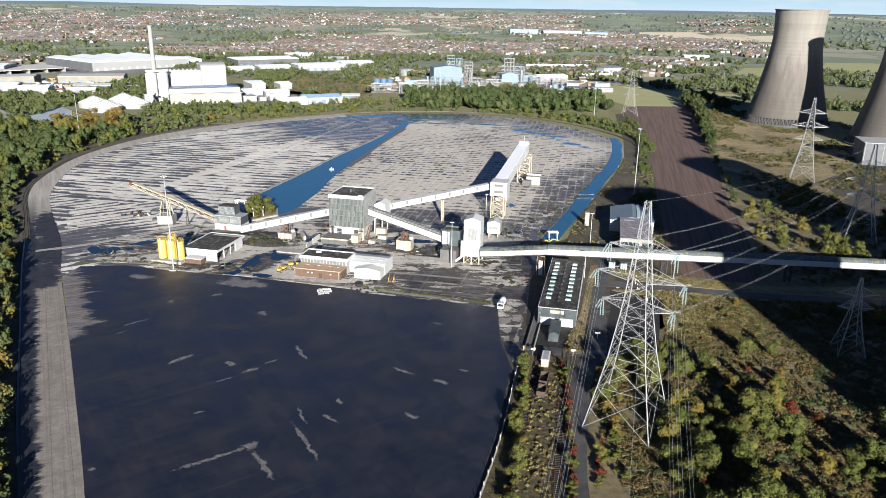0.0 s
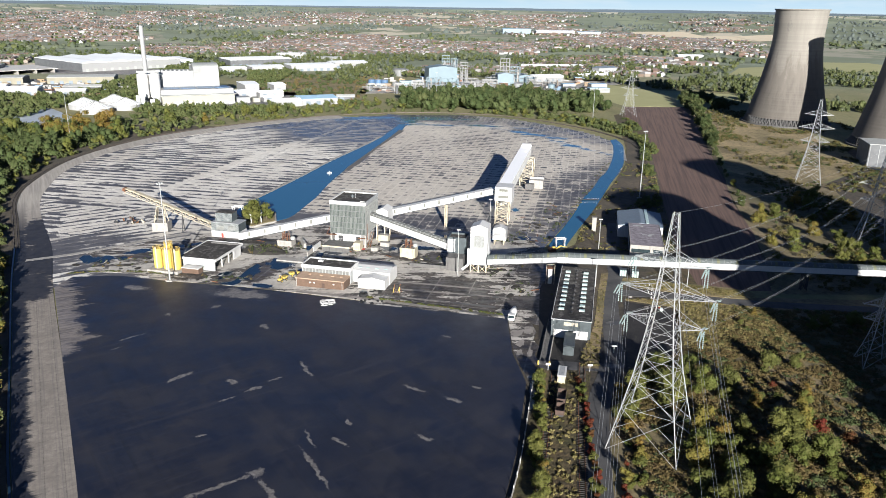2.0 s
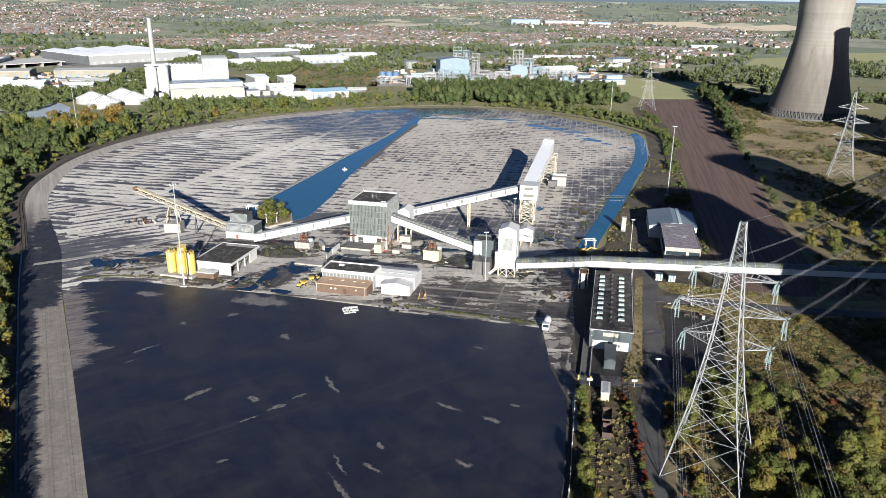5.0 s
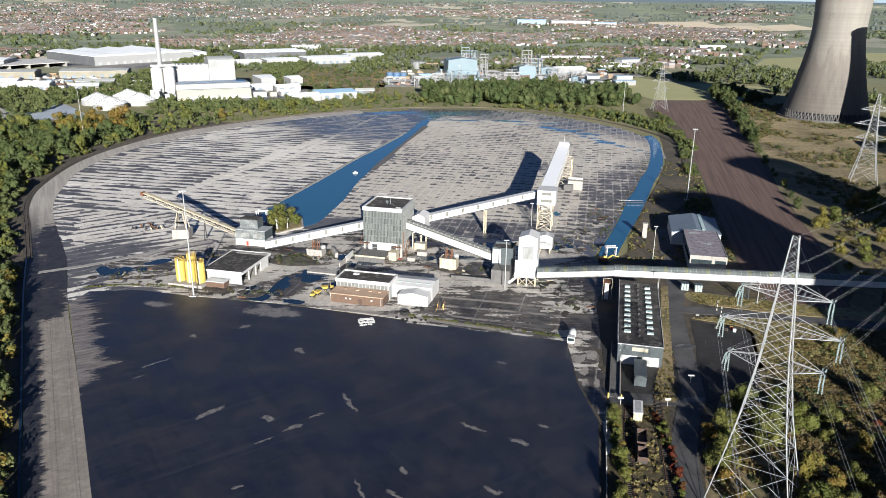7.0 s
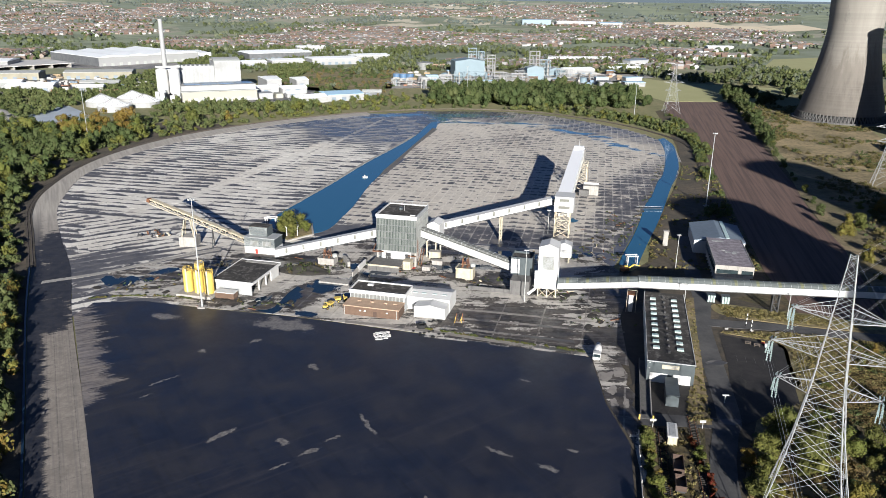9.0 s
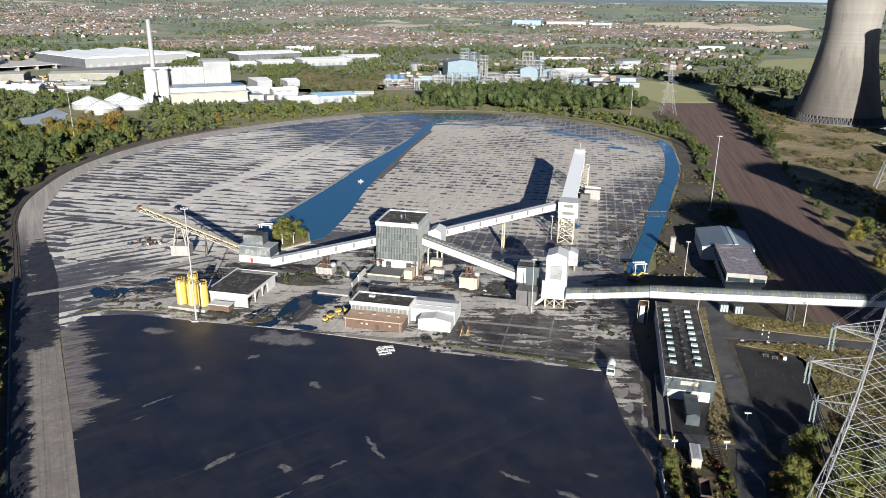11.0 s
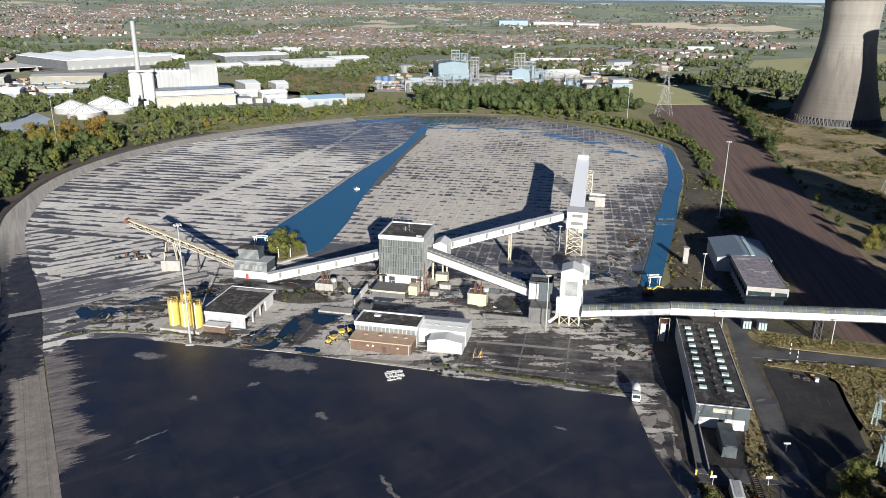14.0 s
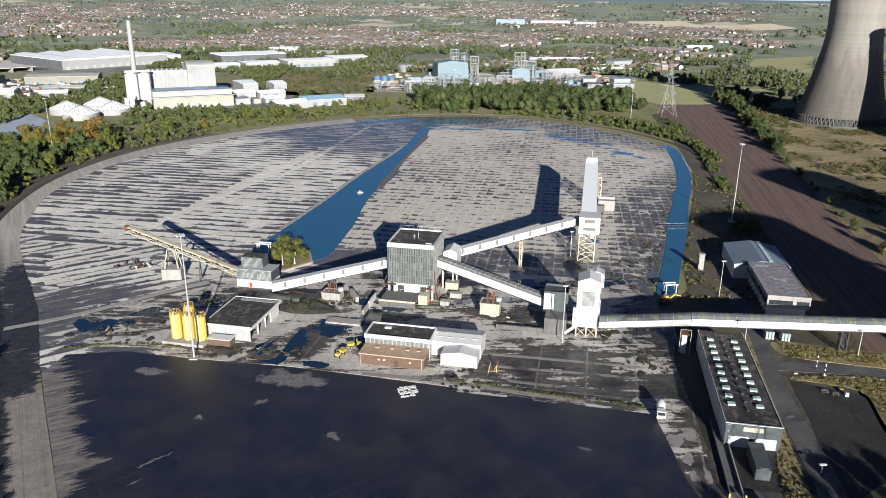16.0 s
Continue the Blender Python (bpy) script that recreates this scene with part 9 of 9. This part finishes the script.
# works clutter far off
stack_v, stack_f = [], []
rs = random.Random(17)
for i in range(330):
    if rs.random() < 0.6:
        x, y = rs.uniform(-620, -420), rs.uniform(930, 1120)
    else:
        x, y = rs.uniform(-110, 230), rs.uniform(1020, 1220)
    w, d, h = rs.uniform(3, 11), rs.uniform(2, 5), rs.uniform(1.5, 4)
    o = len(stack_v)
    stack_v += [(x, y, 0.1), (x + w, y, 0.1), (x + w, y + d, 0.1), (x, y + d, 0.1), (x, y, h), (x + w, y, h), (x + w, y + d, h), (x, y + d, h)]
    stack_f += [(o + 4, o + 5, o + 6, o + 7), (o, o + 1, o + 5, o + 4), (o + 1, o + 2, o + 6, o + 5), (o + 2, o + 3, o + 7, o + 6), (o + 3, o, o + 4, o + 7)]
k = Mat("stacked_goods", 0.7)
k.color(k.ramp(k.island, (0.0, (0.30, 0.29, 0.27)), (0.3, (0.22, 0.11, 0.07)), (0.42, (0.22, 0.16, 0.10)), (0.6, (0.36, 0.35, 0.33)), (0.8, (0.14, 0.20, 0.27)), (0.9, (0.26, 0.19, 0.11)), ease="CONSTANT"))
soup("stacked_goods", stack_v, stack_f, [k.m], None, "stacked goods, containers and vans in works yards", "stacks")
for x, y, r, h in ((-455, 745, 22, 8), (-430, 712, 18, 7), (-470, 720, 20, 7)):
    t = thing("gravel_heap", x, y, 0.1, 0, "grey heap of crushed stone", "heap", "gravel heaps")
    part("mound", lathe(bmesh.new(), [(r, 0), (r * 0.7, h * 0.4), (r * 0.35, h * 0.85), (1.0, h)], 18), CONC, t, smooth=True)


# ---- slabs of the stockyard ----
def slab_field(name, poly, yaw, w, d, material, label, zt, skip=0.0, seed=1, stagger=1.0, g=0.07, leave=None, only=None):
    """Poured slabs over an outline, each with its own edges, joined into one part."""
    rg = random.Random(seed)
    c, s = math.cos(radians(yaw)), math.sin(radians(yaw))
    loc = [(x * c + y * s, -x * s + y * c) for x, y in poly]
    u0, u1 = min(p[0] for p in loc), max(p[0] for p in loc)
    v0, v1 = min(p[1] for p in loc), max(p[1] for p in loc)
    vs, fs = [], []
    v = math.floor(v0 / d) * d
    while v < v1:
        u = math.floor(u0 / w) * w - rg.random() * w * stagger
        while u < u1:
            cx, cy = (u + w / 2) * c - (v + d / 2) * s, (u + w / 2) * s + (v + d / 2) * c
            if inside(cx, cy, poly) and rg.random() >= skip and not (leave and inside(cx, cy, leave)) and not (only and not inside(cx, cy, only)):
                o, z = len(vs), zt + rg.uniform(-0.012, 0.012)
                for a, b in ((u + g, v + g), (u + w - g, v + g), (u + w - g, v + d - g), (u + g, v + d - g)):
                    vs.append((a * c - b * s, a * s + b * c, z))
                for a, b in ((u + g, v + g), (u + w - g, v + g), (u + w - g, v + d - g), (u + g, v + d - g)):
                    vs.append((a * c - b * s, a * s + b * c, z - 0.2))
                fs.extend([(o, o + 1, o + 2, o + 3), (o, o + 4, o + 5, o + 1), (o + 1, o + 5, o + 6, o + 2), (o + 2, o + 6, o + 7, o + 3), (o + 3, o + 7, o + 4, o)])
            u += w
        v += d
    return soup(name, vs, fs, [material], None, label, "", bpy.data.objects["stockyard"])


CUT = [(-40, 830), (-44, 743), (-57, 668), (-68, 623), (-100, 503), (-114, 447), (-122, 418), (-135, 345)]
left_yard = [tuple(p) for p in spline(INNER[4:16], 5)] + CUT
right_yard = [(-36, 813)] + [tuple(p) for p in spline(INNER[15:], 5)] + [(128, 540), (106, 490), (85, 450), (66, 402), (48, 372), (40, 380), (-55, 392), (-82, 418), (-79, 440), (-76, 476), (-73, 504), (-65, 549), (-43, 673), (-35, 735)]
SPLIT = [(-400, 445), (-262, 448), (-215, 432), (-176, 418), (-150, 392), (-128, 372), (-118, 300), (-400, 300)]
slab_field("slab", left_yard, -11.5, 30.0, 7.5, YARD_LEFT, "long pale slabs streaked with coal dust", 0.07, leave=SPLIT)
slab_field("slab", left_yard, 34.0, 24.0, 6.2, YARD_NEAR, "slanting pale slabs streaked with coal dust", 0.07, seed=5, only=SPLIT)
near_right = [(85, 450), (66, 402), (48, 372), (40, 380), (-55, 392), (-82, 418), (-79, 440)]
far_right = right_yard[:-10] + [(85, 450), (-79, 440)] + right_yard[-6:]


def slab_pieces(parent, poly, yaw, w, d, material, zt, name="slab", limit=300):
    """Single slabs that share one mesh."""
    rg = random.Random(9)
    me = bpy.data.meshes.new(name)
    q = boxes((0.04, w - 0.04, 0.04, d - 0.04, -0.2, 0.0))
    q.to_mesh(me)
    q.free()
    me.materials.append(material)
    c, s = math.cos(radians(yaw)), math.sin(radians(yaw))
    loc = [(x * c + y * s, -x * s + y * c) for x, y in poly]
    u0, u1 = min(p[0] for p in loc), max(p[0] for p in loc)
    v0, v1 = min(p[1] for p in loc), max(p[1] for p in loc)
    v, made = math.floor(v0 / d) * d, 0
    while v < v1:
        u = math.floor(u0 / w) * w
        while u < u1:
            cx, cy = (u + w / 2) * c - (v + d / 2) * s, (u + w / 2) * s + (v + d / 2) * c
            if inside(cx, cy, poly) and made < limit:
                ob = new(name, me)
                ob.parent = parent
                ob.matrix_basis = pose(u * c - v * s, u * s + v * c, zt + rg.uniform(-0.01, 0.01), 0, 0, yaw)
                made += 1
            u += w
        v += d


slab_pieces(bpy.data.objects["stockyard"], near_right, -11.5, 4.9, 7.5, YARD_RIGHT, 0.07)
slab_field("slab", far_right, -11.5, 4.9, 7.5, YARD_RIGHT, "pale square slabs, some dark and wet", 0.07, seed=2, stagger=0.0, g=0.04)
slab_pieces(bpy.data.objects["plant_apron"], [(-126, 308), (-120, 306), (-86, 299.6), (-63, 293.6), (-19, 281.1), (21, 269.6), (32, 264), (42, 310), (48, 345), (40, 366), (-60, 388), (-126, 370), (-136, 340)], PLANT, 7.6, 7.0, APRON, 0.104)
